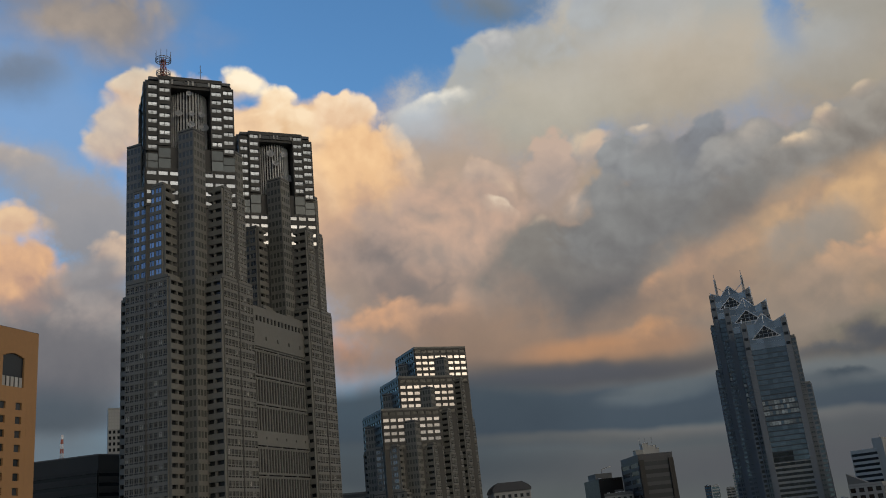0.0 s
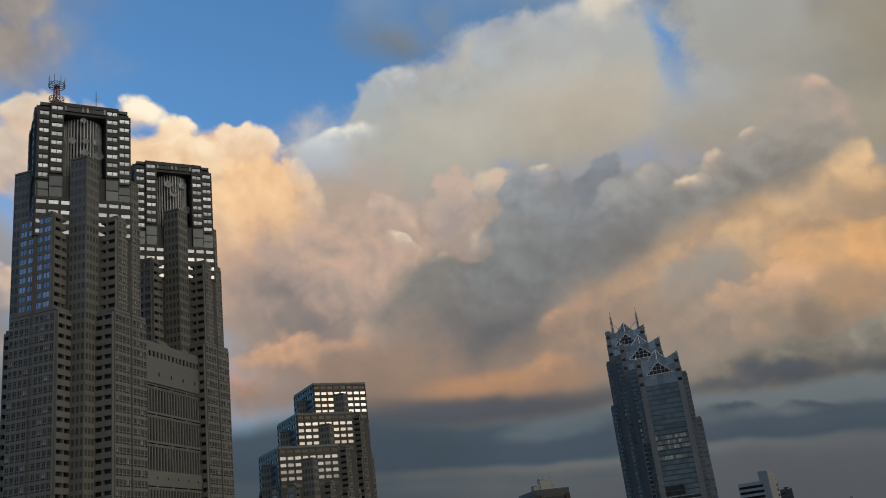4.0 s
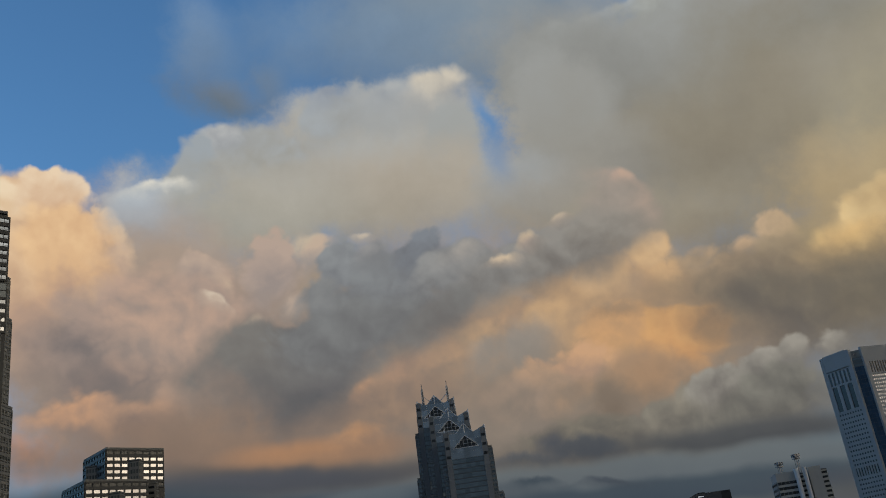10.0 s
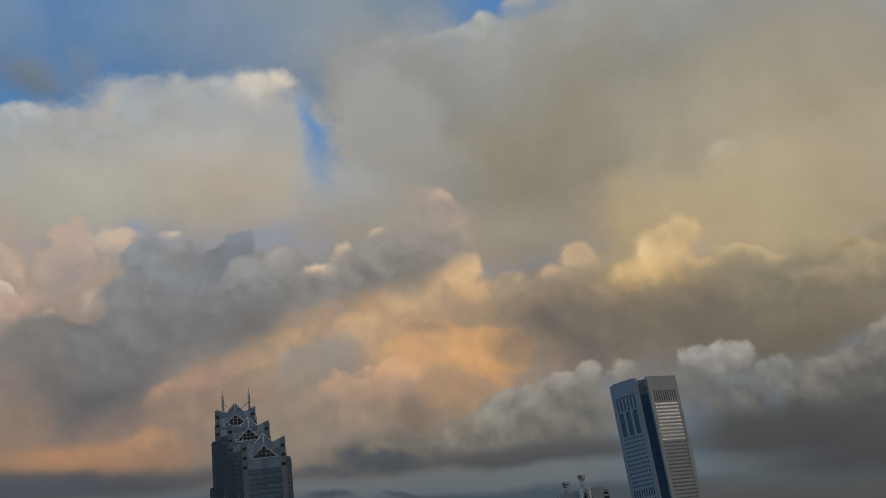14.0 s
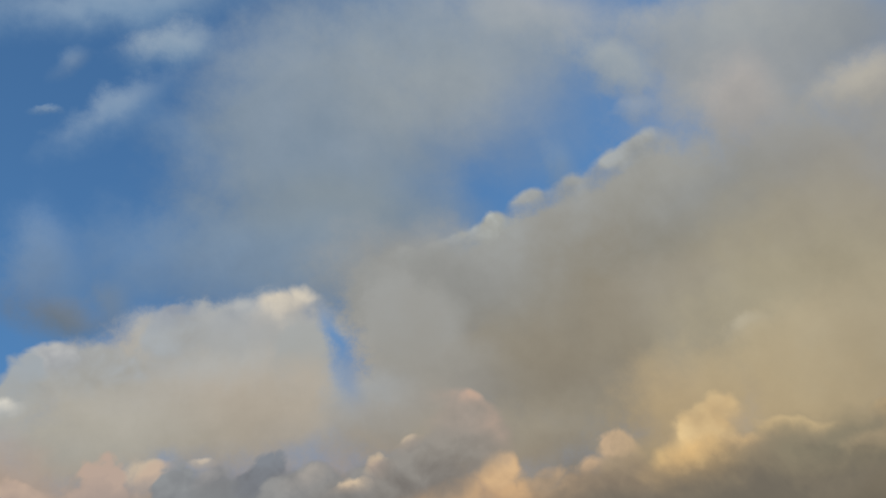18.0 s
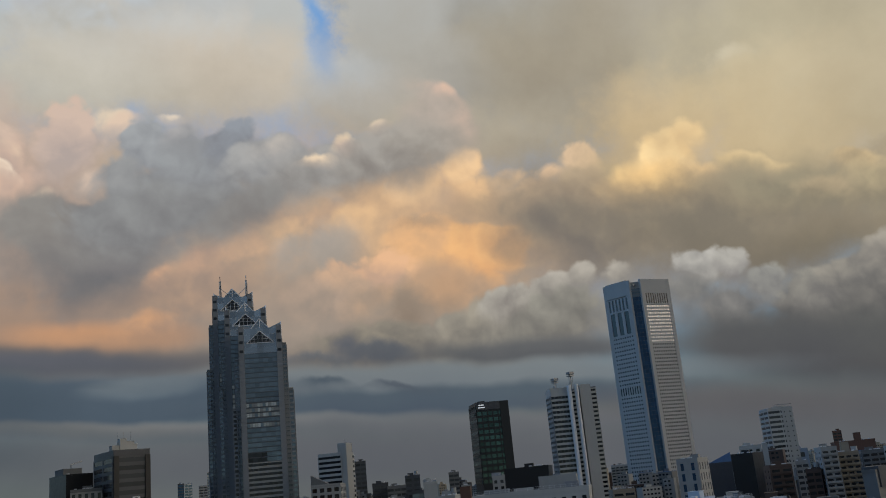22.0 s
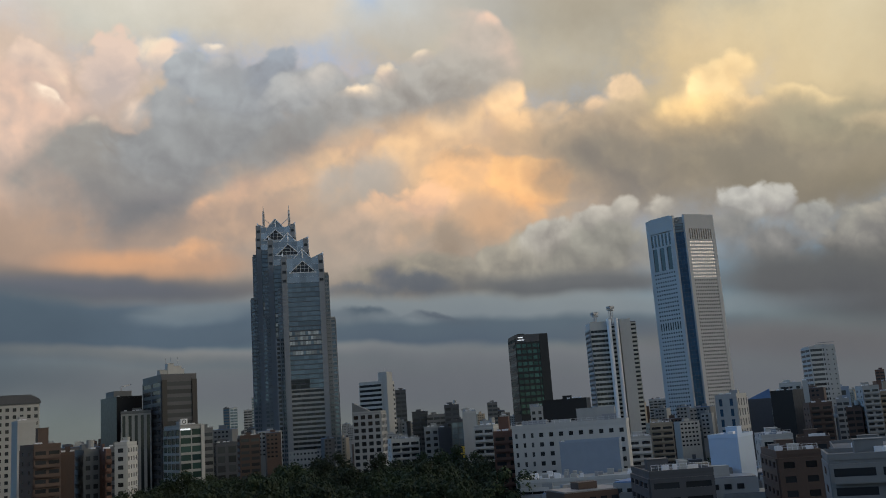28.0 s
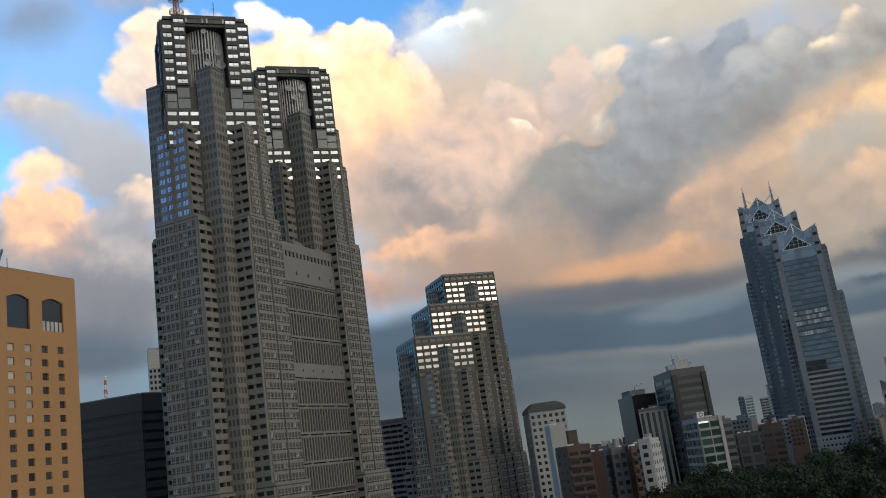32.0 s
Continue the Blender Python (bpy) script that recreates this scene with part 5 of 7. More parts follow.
def crystal_tower():
    c0 = polar(-19.25, 806.0)
    ob = thing("glass_crowned_tower", c0.x, c0.y, 0, "blue glass skyscraper of three stepped shafts with pyramid crowns", "skyscraper")
    fr = Front(ob, 300, split=True)
    u = Vector((math.cos(radians(-20.5)), math.sin(radians(-20.5))))
    v = Vector((-u.y, u.x))

    def plan(c, hw, d0, d1):
        return [c - u * hw + v * d0, c + u * hw + v * d0, c + u * hw + v * d1, c - u * hw + v * d1]

    half = 18.5
    for i, (yaw, back, top) in enumerate(((-19.09, 806.0, 197.0), (-18.24, 840.0, 219.5), (-17.49, 874.0, 241.0))):
        c = polar(yaw, back)
        body = plan(c, half, 0, 2 * half)
        core(fr, ob, body, 0, top - 9, GREY, "shaft")
        # corner piers of pale stone with slots, glass curtain between
        for s in (-1, 1):
            pier = [c + u * (s * half - (4.6 if s > 0 else -4.6)) - v * 0.8, c + u * s * half - v * 0.8]
            a, b = (pier[0], pier[1]) if s > 0 else (pier[1], pier[0])
            for deep in (3.0, 2 * half - 1.5):
                p = Pieces()
                m = (a + b) / 2 + v * deep
                p.box(fr.local((m.x, m.y, (top + 20) / 2)), u, (4.6, 7.0, top - 20))
                part("corner_pier", p, CROWN_STONE, ob)
            for j in range(3):
                m = (a + b) / 2 - v * 0.55
                fr.pane((m.x, m.y, top - 6 - 8 * j), u, 3.2, 2.4, DARK_GLASS)
        g0, g1 = c - u * (half - 4.6) - v * 0.1, c + u * (half - 4.6) - v * 0.1
        low, mid = 28 + (top - 52) * 0.36, 28 + (top - 52) * 0.56
        rise = top - 24 - mid
        # dark panes below, pale ones at mid-height: the uneven reflection is painted in
        fr.face(g0, g1, 28, low, 7, round((low - 28) / 4.05), 0.985, 0.55, PALE, DARK_GLASS, 0.35, single=i == 0)
        fr.face(g0, g1, low, mid, 7, round((mid - low) / 4.05), 0.97, 0.78, SLATE, CURTAIN_GLASS, 0.2, single=i == 0,
                pick=lambda i2, j2: CURTAIN_GLASS if j2 > 1 or i2 > 3 else DARK_GLASS)
        fr.face(g0, g1, mid, mid + rise * 0.4, 12, round(rise * 0.4 / 4.05), 0.86, 0.72, SLATE, SHEEN_GLASS, 0.2, single=i == 0,
                pick=lambda i2, j2: SHEEN_GLASS if (j2 * 3 + 1) % 4 and (i2 + j2) % 5 else CURTAIN_GLASS)
        fr.face(g0, g1, mid + rise * 0.4, top - 24, 7, round(rise * 0.6 / 4.05), 0.97, 0.82, SLATE, CURTAIN_GLASS, 0.2, single=i == 0)
        fr.face(g0, g1, top - 24, top - 2, 5, 4, 0.985, 0.97, WHITE_STEEL, BLUE_GLASS, 0.15)
        # triangular window set in the head, with its white bars
        q, bars = Pieces(), Pieces()
        ca, cb, ct = [fr.local((pt.x, pt.y, zz)) for pt, zz in ((g0.lerp(g1, 0.08) - v * 0.34, top - 15), (g0.lerp(g1, 0.92) - v * 0.34, top - 15), (c - v * 0.44, top - 4.5))]
        back = Vector((v.x, v.y, 0)) * 0.1
        q.verts += [tuple(pt) for pt in (ca, cb, ct, ca + back, cb + back, ct + back)]
        q.faces += [(0, 1, 2), (5, 4, 3), (0, 3, 4, 1), (1, 4, 5, 2), (2, 5, 3, 0)]
        head = part("gable_window", q, DARK_GLASS, ob, "dark triangular gable window")
        for pa, pb, r in ((ca, cb, 0.5), (ca, ct, 0.5), (cb, ct, 0.5)):
            bars.bar(pa, pb, r)
        for f in (0.14, 0.28, 0.42, 0.58, 0.72, 0.86):
            bars.bar(ca.lerp(cb, f), ca.lerp(ct, f * 2) if f < 0.5 else cb.lerp(ct, (1 - f) * 2), 0.14)
        for f in (0.33, 0.62):
            bars.bar(ca.lerp(ct, f), cb.lerp(ct, f), 0.14)
        tagged(part("gable_bars", bars, WHITE_STEEL, head), "white steel glazing bars", kind="stuff")
        # stone foot with small openings
        fr.face(c - u * half - v * 1.0, c + u * half - v * 1.0, 4, 28, 12, 5, 0.5, 0.32, PALE, DARK_GLASS, 0.5)
        # side fronts
        for s in (-1, 1):
            a, b = c + u * s * (half + 0.05), c + u * s * (half + 0.05) + v * 2 * half
            a, b = (a, b) if s > 0 else (b, a)
            fr.face(a, b, 8, top - 12, 8, round((top - 20) / 4.05), 0.8, 0.6, GREY, DARK_GLASS, 0.5, single=False)
        # stepped side wings
        for s, out, z1 in ((-1, 4.0, top - 28), (1, 3.6, top - 16 if i == 0 else top - 28), (-1, 7.0, top - 70), (1, 8.0, top - 56)):
            w0, w1 = sorted((s * half, s * (half + out)))
            cc = c + u * (w0 + w1) / 2
            wing = plan(cc, (w1 - w0) / 2, 5.0, 2 * half - 5)
            core(fr, ob, wing, 0, z1, GREY, "side_wing")
            rim(fr, wing, z1, PALE, 1.0, 0.4)
            fr.face(wing[0], wing[1], 8, z1 - 1, 2, round(z1 / 4.05), 0.8, 0.6, CROWN_STONE, CURTAIN_GLASS if z1 > 130 else DARK_GLASS, 0.5, single=i == 0)
            e0, e1 = (wing[1], wing[2]) if s > 0 else (wing[3], wing[0])
            fr.face(e0, e1, 8, z1 - 1, 7, round(z1 / 4.05), 0.8, 0.55, CROWN_STONE, GREY_GLASS, 0.6, single=False)
        # crown: glazed gables between the piers and a glass roof
        q, fr2, bars = Pieces(), [], Pieces()
        z0, hw = top - 9, half - 4.6
        peak = c + v * half
        for k in range(4):
            du, dv = ((u, v), (v, -u), (-u, -v), (-v, u))[k]
            m = c + v * half - dv * (half - 0.6)
            a, b, t = m - du * hw, m + du * hw, m
            i0 = len(q.verts)
            for pt, zz in ((a, z0), (b, z0), (t, top + 6)):
                q.verts.append(tuple(fr.local((pt.x, pt.y, zz))))
            for pt, zz in ((a + dv * 0.4, z0), (b + dv * 0.4, z0), (t + dv * 0.4, top + 6)):
                q.verts.append(tuple(fr.local((pt.x, pt.y, zz))))
            q.faces += [(i0, i0 + 1, i0 + 2), (i0 + 5, i0 + 4, i0 + 3), (i0, i0 + 2, i0 + 5, i0 + 3), (i0 + 1, i0 + 4, i0 + 5, i0 + 2)]
            i0 = len(q.verts)
            for pt, zz in ((a, z0 + 0.1), (t, top + 5.9), (peak, top - 2), (b, z0 + 0.1)):
                q.verts.append(tuple(fr.local((pt.x, pt.y, zz))))
            q.faces += [(i0, i0 + 1, i0 + 2), (i0 + 1, i0 + 3, i0 + 2)]
            o = -dv * 0.35
            A, B, T = [fr.local((pt.x + o.x, pt.y + o.y, zz)) for pt, zz in ((a, z0), (b, z0), (t, top + 6.4))]
            for x, y in ((A, B), (A, T), (B, T), ((A + B) / 2, T)):
                bars.bar(x, y, 0.55)
            for f in (0.35, 0.7):
                bars.bar(A.lerp(T, f), B.lerp(T, f), 0.16)
        part("crown", q, BLUE_GLASS, ob, "pale blue glass pyramid crown")
        part("crown_frame", bars, WHITE_STEEL, ob, "white steel crown frame")
        if i == 2:
            for s in (-0.60, 0.72):
                b = c + u * s * half + v * 4
                q = Pieces()
                base = fr.local((b.x, b.y, top - 2))
                for dx, dy in ((0.9, 0), (-0.9, 0), (0, 0.9)):
                    q.bar(base + Vector((dx, dy, 0)), base + Vector((dx * 0.6, dy * 0.6, 17)), 0.5)
                for zz in range(2, 16, 2):
                    q.bar(base + Vector((0.8, 0, zz)), base + Vector((-0.8, 0, zz + 1.2)), 0.12)
                    q.bar(base + Vector((-0.8, 0, zz)), base + Vector((0, 0.8, zz + 1.2)), 0.12)
                q.bar(base + Vector((0, 0, 14)), base + Vector((0, 0, 22)), 0.36)
                part("aerial_mast", q, STEEL, ob, "slim steel lattice aerial")
            q = Pieces()
            for s in (-0.60, 0.72):
                b = c + u * s * half + v * 4
                m = c + v * half
                q.bar(fr.local((b.x, b.y, top + 8)), fr.local((m.x, m.y, top)), 0.25)
            part("stay", q, STEEL, ob)
    fr.done()


crystal_tower()


# ---- corner tower with a navy glass notch ----
def notch_tower():
    c = polar(-42.84, 955.0)
    ob = thing("notched_tower", c.x, c.y, 0, "pale concrete tower with small windows and a navy glass corner strip", "skyscraper")
    fr = Front(ob, 300)
    l0, n0, n1, r0 = polar(-40.89, 977.0), polar(-42.53, 955.5), polar(-43.15, 955.5), polar(-44.87, 978.0)
    back = l0 + r0 - (n0 + n1) / 2
    core(fr, ob, [l0, n0 + (back - n0) * 0.05, n1 + (back - n1) * 0.05, r0, back + (back - l0) * 0.1], 0, 234, PALE)
    top = 236.0
    for a, b, right in ((l0, n0, False), (n1, r0, True)):
        u = (b - a).normalized()
        n = Vector((u.y, -u.x))
        L = (b - a).length
        # solid margins and head, then the windows between them
        for x0, x1 in ((0, 0.11), (0.89, 1.0)):
            p = Pieces()
            m = a + u * L * (x0 + x1) / 2 - n * 0.5
            p.box(fr.local((m.x, m.y, top / 2)), u, (L * (x1 - x0), 3.0, top))
            part("corner_pier", p, TOWER_WHITE, ob)
        p = Pieces()
        m = a + u * L * 0.5 - n * 0.55
        p.box(fr.local((m.x, m.y, top - 7)), u, (L * 0.78, 2.9, 14 if right else 16))
        part("head_wall", p, TOWER_WHITE, ob)
        w0, w1 = a + u * L * 0.11 + n * 0.3, a + u * L * 0.89 + n * 0.3
        if right:
            fr.face(w0, w1, top - 27, top - 14, 10, 1, 0.55, 0.85, TOWER_WHITE, DARK_GLASS, 0.7)
            # upper rows get brighter glass to set in the glint of the low sky
            fr.face(w0, w1, top - 67, top - 27, 13, 11, 0.56, 0.46, TOWER_WHITE, MIRROR_GLASS, 0.4)
            fr.face(w0, w1, 20, top - 67, 13, 41, 0.56, 0.44, TOWER_WHITE, DARK_GLASS, 0.4, single=False)
        else:
            fr.face(w0, w1, top - 30, top - 16, 6, 1, 0.5, 0.9, TOWER_WHITE, DARK_GLASS, 0.7)
            fr.face(w0, w1, top - 56, top - 30, 3, 1, 0.62, 0.92, TOWER_WHITE, DARK_GLASS, 0.9)
            fr.face(w0, w1, top - 108, top - 56, 9, 12, 0.6, 0.4, TOWER_WHITE, DARK_GLASS, 0.5, single=False)
            fr.face(w0, w1, top - 118, top - 108, 9, 1, 0.5, 0.8, TOWER_WHITE, DARK_GLASS, 0.5, single=False)
            fr.face(w0, w1, 20, top - 118, 9, 24, 0.6, 0.4, TOWER_WHITE, DARK_GLASS, 0.5, single=False)
    m0, m1 = n0 + (back - n0) * 0.03, n1 + (back - n1) * 0.03
    fr.face(m0, m1, 0, top - 18, 3, 52, 0.97, 0.96, SLATE, NAVY_GLASS, 0.12, single=False)
    fr.face(m0, m1, top - 18, top - 9, 1, 3, 0.9, 0.6, SLATE, CURTAIN_GLASS, 0.2)
    q = Pieces()
    m = (m0 + m1) / 2
    q.bar(fr.local((m.x - 3, m.y, top - 6)), fr.local((m.x + 3, m.y, top - 4)), 0.5)
    q.bar(fr.local((m.x, m.y + 2, top - 8)), fr.local((m.x, m.y, top - 4)), 0.5)
    part("roof_crane", q, STEEL, ob)
    fr.done()


notch_tower()


# ---- white telephone company tower: banded front, round stair shaft, blank slab ----
def banded_twin():
    L, R = -36.80, -39.60
    d = 760.0
    top = 115.5
    c = polar(-38.2, d)
    ob = thing("banded_office_tower", c.x, c.y, 0, "white office tower with dark window bands, rounded shaft and roof aerials", "skyscraper")
    fr = Front(ob, 200)
    a = eye_plan(-37.35, d, 14.5, 24, 10)
    core(fr, ob, a, 0, top - 3, GREY)
    fr.face(a[0], a[1], 8, top - 6, 5, 26, 0.98, 0.55, WHITE, DARK_GLASS, 0.6, lattice="bands")
    fr.face(a[3], a[0], 8, top - 6, 5, 26, 0.9, 0.45, PALE, DARK_GLASS, 0.6, single=False)
    rim(fr, a, top - 6, WHITE, 6, 0.6)
    for yaw, r in ((-37.98, 1.8), (-38.42, 1.6)):
        m = polar(yaw, d - 1)
        q = Pieces()
        q.prism([(m.x - c.x + r * math.cos(t * math.pi / 10), m.y - c.y + r * math.sin(t * math.pi / 10)) for t in range(20)], 0, top + 1.5)
        part("round_shaft", q, WHITE_STEEL, ob, "smooth white rounded shaft")
    b = eye_plan(-38.95, d + 2, 9.0, 24, 10)
    core(fr, ob, b, 0, top + 1, WHITE, "slab")
    s = eye_plan(-38.2, d + 5, 5, 14, 0)
    core(fr, ob, s, 0, top - 2, SLATE, "recess")
    fr.face(s[0], s[1], 8, top - 3, 1, 30, 0.9, 0.5, WHITE, DARK_GLASS, 1.0)
    e = eye_plan(-39.42, d + 9, 4.5, 18, 10)
    core(fr, ob, e, 0, top - 1, SLATE, "stair_wing")
    fr.face(e[0], e[1], 8, top - 2, 1, 30, 0.9, 0.5, WHITE, DARK_GLASS, 1.0)
    for yaw, h in ((-37.15, 10.6), (-38.15, 14.6)):
        m = polar(yaw, d + 8)
        q = Pieces()
        base = Vector((m.x - c.x, m.y - c.y, top - 2))
        for dx, dy in ((1, 1), (-1, 1), (-1, -1), (1, -1)):
            q.bar(base + Vector((dx, dy, 0)), base + Vector((dx, dy, h)), 0.2)
            for zz in (h - 2, h):
                q.bar(base + Vector((dx * 2.2, dy * 2.2, zz)), base + Vector((-dy * 2.2, dx * 2.2, zz)), 0.22)
                q.bar(base + Vector((0, 0, zz)), base + Vector((dx * 2.2, dy * 2.2, zz)), 0.2)
            q.bar(base + Vector((dx * 2.2, dy * 2.2, h - 2)), base + Vector((dx * 2.2, dy * 2.2, h)), 0.2)
        q.box(base + Vector((0, 0, h - 3.2)), Vector((1, 0)), (4.4, 4.4, 0.7))
        q.box(base + Vector((0, 0, h - 0.9)), Vector((1, 0)), (4.6, 4.6, 1.1))
        q.box(base + Vector((0, 0, (h - 3) / 2)), Vector((1, 0)), (0.7, 0.7, h - 3))
        part("aerial_platform", q, STEEL, ob, "square steel aerial platform")
    fr.done()


banded_twin()


# ---- tan hotel slab ----
def hotel():
    d = 235.0
    z1 = 102.9
    edge = polar(24.9, d)
    u = Vector((-0.326, -0.945))
    run = 60.0
    far = edge + u * run
    ob = thing("hotel", edge.x, edge.y, 0, "tan stone hotel slab with small square windows and arched top openings", "hotel")
    fr = Front(ob, 300)
    n = Vector((-u.y, u.x))
    n = n if n.dot(edge) < 0 else -n
    plan = [far, edge, edge - n * 18, far - n * 18]
    core(fr, ob, [far - n * 0.7, edge - n * 0.7, edge - n * 18, far - n * 18], 0, z1 - 0.3, TAN)

    def at(x):
        return far + (edge - far) * (x / run)

    # blank margin, head and band
    p = fr.wall(TAN)
    ud = (edge - far).normalized()

    def slab(x0, x1, z0, zt, thick=0.7):
        m = (at(x0) + at(x1)) / 2 - n * thick / 2
        p.box(fr.local((m.x, m.y, (z0 + zt) / 2)), ud, (x1 - x0, thick, zt - z0))

    bay = 4.8
    right = run - 4.1
    zw = z1 - 16.4
    slab(run - 2.9, run, 0, z1)
    slab(0, run - 2.9, z1 - 5.8, z1)
    slab(0, run - 2.9, zw, z1 - 13.6)
    # arched openings
    for k in range(5):
        x1 = right - k * 10.0
        x0 = x1 - 6.4
        slab(x1, x1 + 3.6 if k else run - 2.9, z1 - 13.6, z1 - 5.8)
        for s in range(8):
            f0 = s / 8
            f1 = (s + 1) / 8
            lift = 0.9 * (1 - math.sin(math.pi * (f0 + f1) / 2))
            slab(x0 + 6.4 * f0, x0 + 6.4 * f1, z1 - 5.8 - lift, z1 - 5.8, 0.69)
        m = (at(x0) + at(x1)) / 2 - n * 0.6
        fr.pane((m.x, m.y, z1 - 9.7), ud, 6.5, 7.9, DARK_GLASS)
        if k == 0:
            for s in range(5):
                m = at(x0 + 0.7 + 1.25 * s) - n * 0.4
                fr.pane((m.x, m.y, z1 - 12.4), ud, 0.85, 2.3, PALE_PANE)
    slab(0, right - 4 * 10.0 - 6.4, z1 - 13.6, z1 - 5.8)
    # guest room windows
    rows = 22
    pitch = 3.18
    x_first = run - 2.9 - 9 * bay
    fr.face(at(x_first) - n * 0.7, at(run - 2.9) - n * 0.7, zw - rows * pitch, zw, 9, rows, 0.38, 0.52, TAN, GREY_GLASS, 0.69,
            pick=lambda i, j: PALE_PANE if i < 7 and j > rows - 7 else (DARK_GLASS if (i * 5 + j * 3) % 11 == 0 else GREY_GLASS))
    slab(0, x_first, zw - rows * pitch, zw)
    slab(0, run - 2.9, 0, zw - rows * pitch)
    q = Pieces()
    for x in (15.5, 26.0):
        m = at(run - x) - n * 5
        q.bar(fr.local((m.x, m.y, z1 - 0.5)), fr.local((m.x, m.y, z1 + 4)), 0.1)
    m = at(run - 17.6) - n * 6
    q.box(fr.local((m.x, m.y, z1 + 0.8)), ud, (3.0, 2.0, 2.0))
    q.bar(fr.local((m.x, m.y, z1 + 1.5)), fr.local((m.x + 2.0, m.y - 1, z1 + 5.5)), 0.3)
    part("roof_hoist", q, STEEL, ob, "small steel window-cleaning hoist")
    rim(fr, [far - n * 0.4, edge - n * 0.4, edge - n * 18, far - n * 18], z1 - 0.3, BROWN, 0.5, 0.6)
    fr.done()


hotel()


def dark_hall():
    """A dark louvred office slab with horizontal ribs, with a pale tower and a banded mast behind it."""
    a, k, b = polar(24.9, 470), polar(21.5, 452), polar(18.0, 470)
    ob = thing("ribbed_office_slab", k.x, k.y, 0, "dark grey office slab with horizontal ribs", "building")
    fr = Front(ob, 60)
    a = a + (a - k) * 0.6
    back = a + b - k
    core(fr, ob, [a, k, b, back], 0, 98.6, HALL_RIB)
    for p0, p1 in ((a, k), (k, b)):
        fr.face(p0, p1, 0, 92.0, 1, 21, 0.995, 0.35, HALL_RIB, DARK_GLASS, 0.7, lattice="bands")
    core(fr, ob, [v + (back - v) * 0.002 for v in (a, k, b, back)], 98.6, 99.2, ROOFING, "roof")
    fr.done()
    p = eye_plan(20.3, 650, 16, 18, 2)
    ob = thing("pale_office_tower", p[0].x, p[0].y, 0, "pale grey office tower with square dark windows", "building")
    fr = Front(ob, 80)
    core(fr, ob, p, 0, 151, PALE)
    fr.face(p[0], p[1], 60, 138, 6, 20, 0.55, 0.55, PALE, DARK_GLASS, 0.5)
    fr.face(p[0], p[1], 138, 151, 8, 6, 0.85, 0.75, WHITE, PALE_PANE, 0.3)
    rim(fr, p, 151, PALE, 1.0, 0.5)
    fr.done()
    m = polar(23.47, 900)
    ob = thing("broadcast_mast", m.x, m.y, 0, "far red and white banded steel broadcast mast", "mast")
    for j in range(6):
        q = Pieces()
        z = 46 + 900 * 0.1105 + j * 4.2
        r = 1.3 - 0.14 * j
        for dx, dy in ((1, 1), (-1, 1), (-1, -1), (1, -1)):
            q.bar((dx * r, dy * r, z), (dx * (r - 0.14), dy * (r - 0.14), z + 4.2), 0.3)
            q.bar((dx * r, dy * r, z), (-dy * (r - 0.14), dx * (r - 0.14), z + 4.2), 0.2)
        part("mast_section", q, WHITE_STEEL if j % 2 else RED_STEEL, ob)
    q = Pieces()
    for dx, dy in ((1, 1), (-1, 1), (-1, -1), (1, -1)):
        q.bar((dx * 5, dy * 5, 0), (dx * 1.3, dy * 1.3, 46 + 900 * 0.1105), 0.8)
    part("mast_leg", q, STEEL, ob)
    p = eye_plan(7.0, 640, 30, 24, 6)
    ob = thing("grey_office_slab", p[0].x, p[0].y, 0, "grey banded office slab between the government towers", "building")
    fr = Front(ob, 60)
    core(fr, ob, p, 0, 82, GREY)
    fr.face(p[0], p[1], 6, 80, 6, 20, 0.95, 0.5, PALE, DARK_GLASS, 0.6, lattice="bands")
    rim(fr, p, 82, PALE, 1.2, 0.5)
    fr.done()


dark_hall()


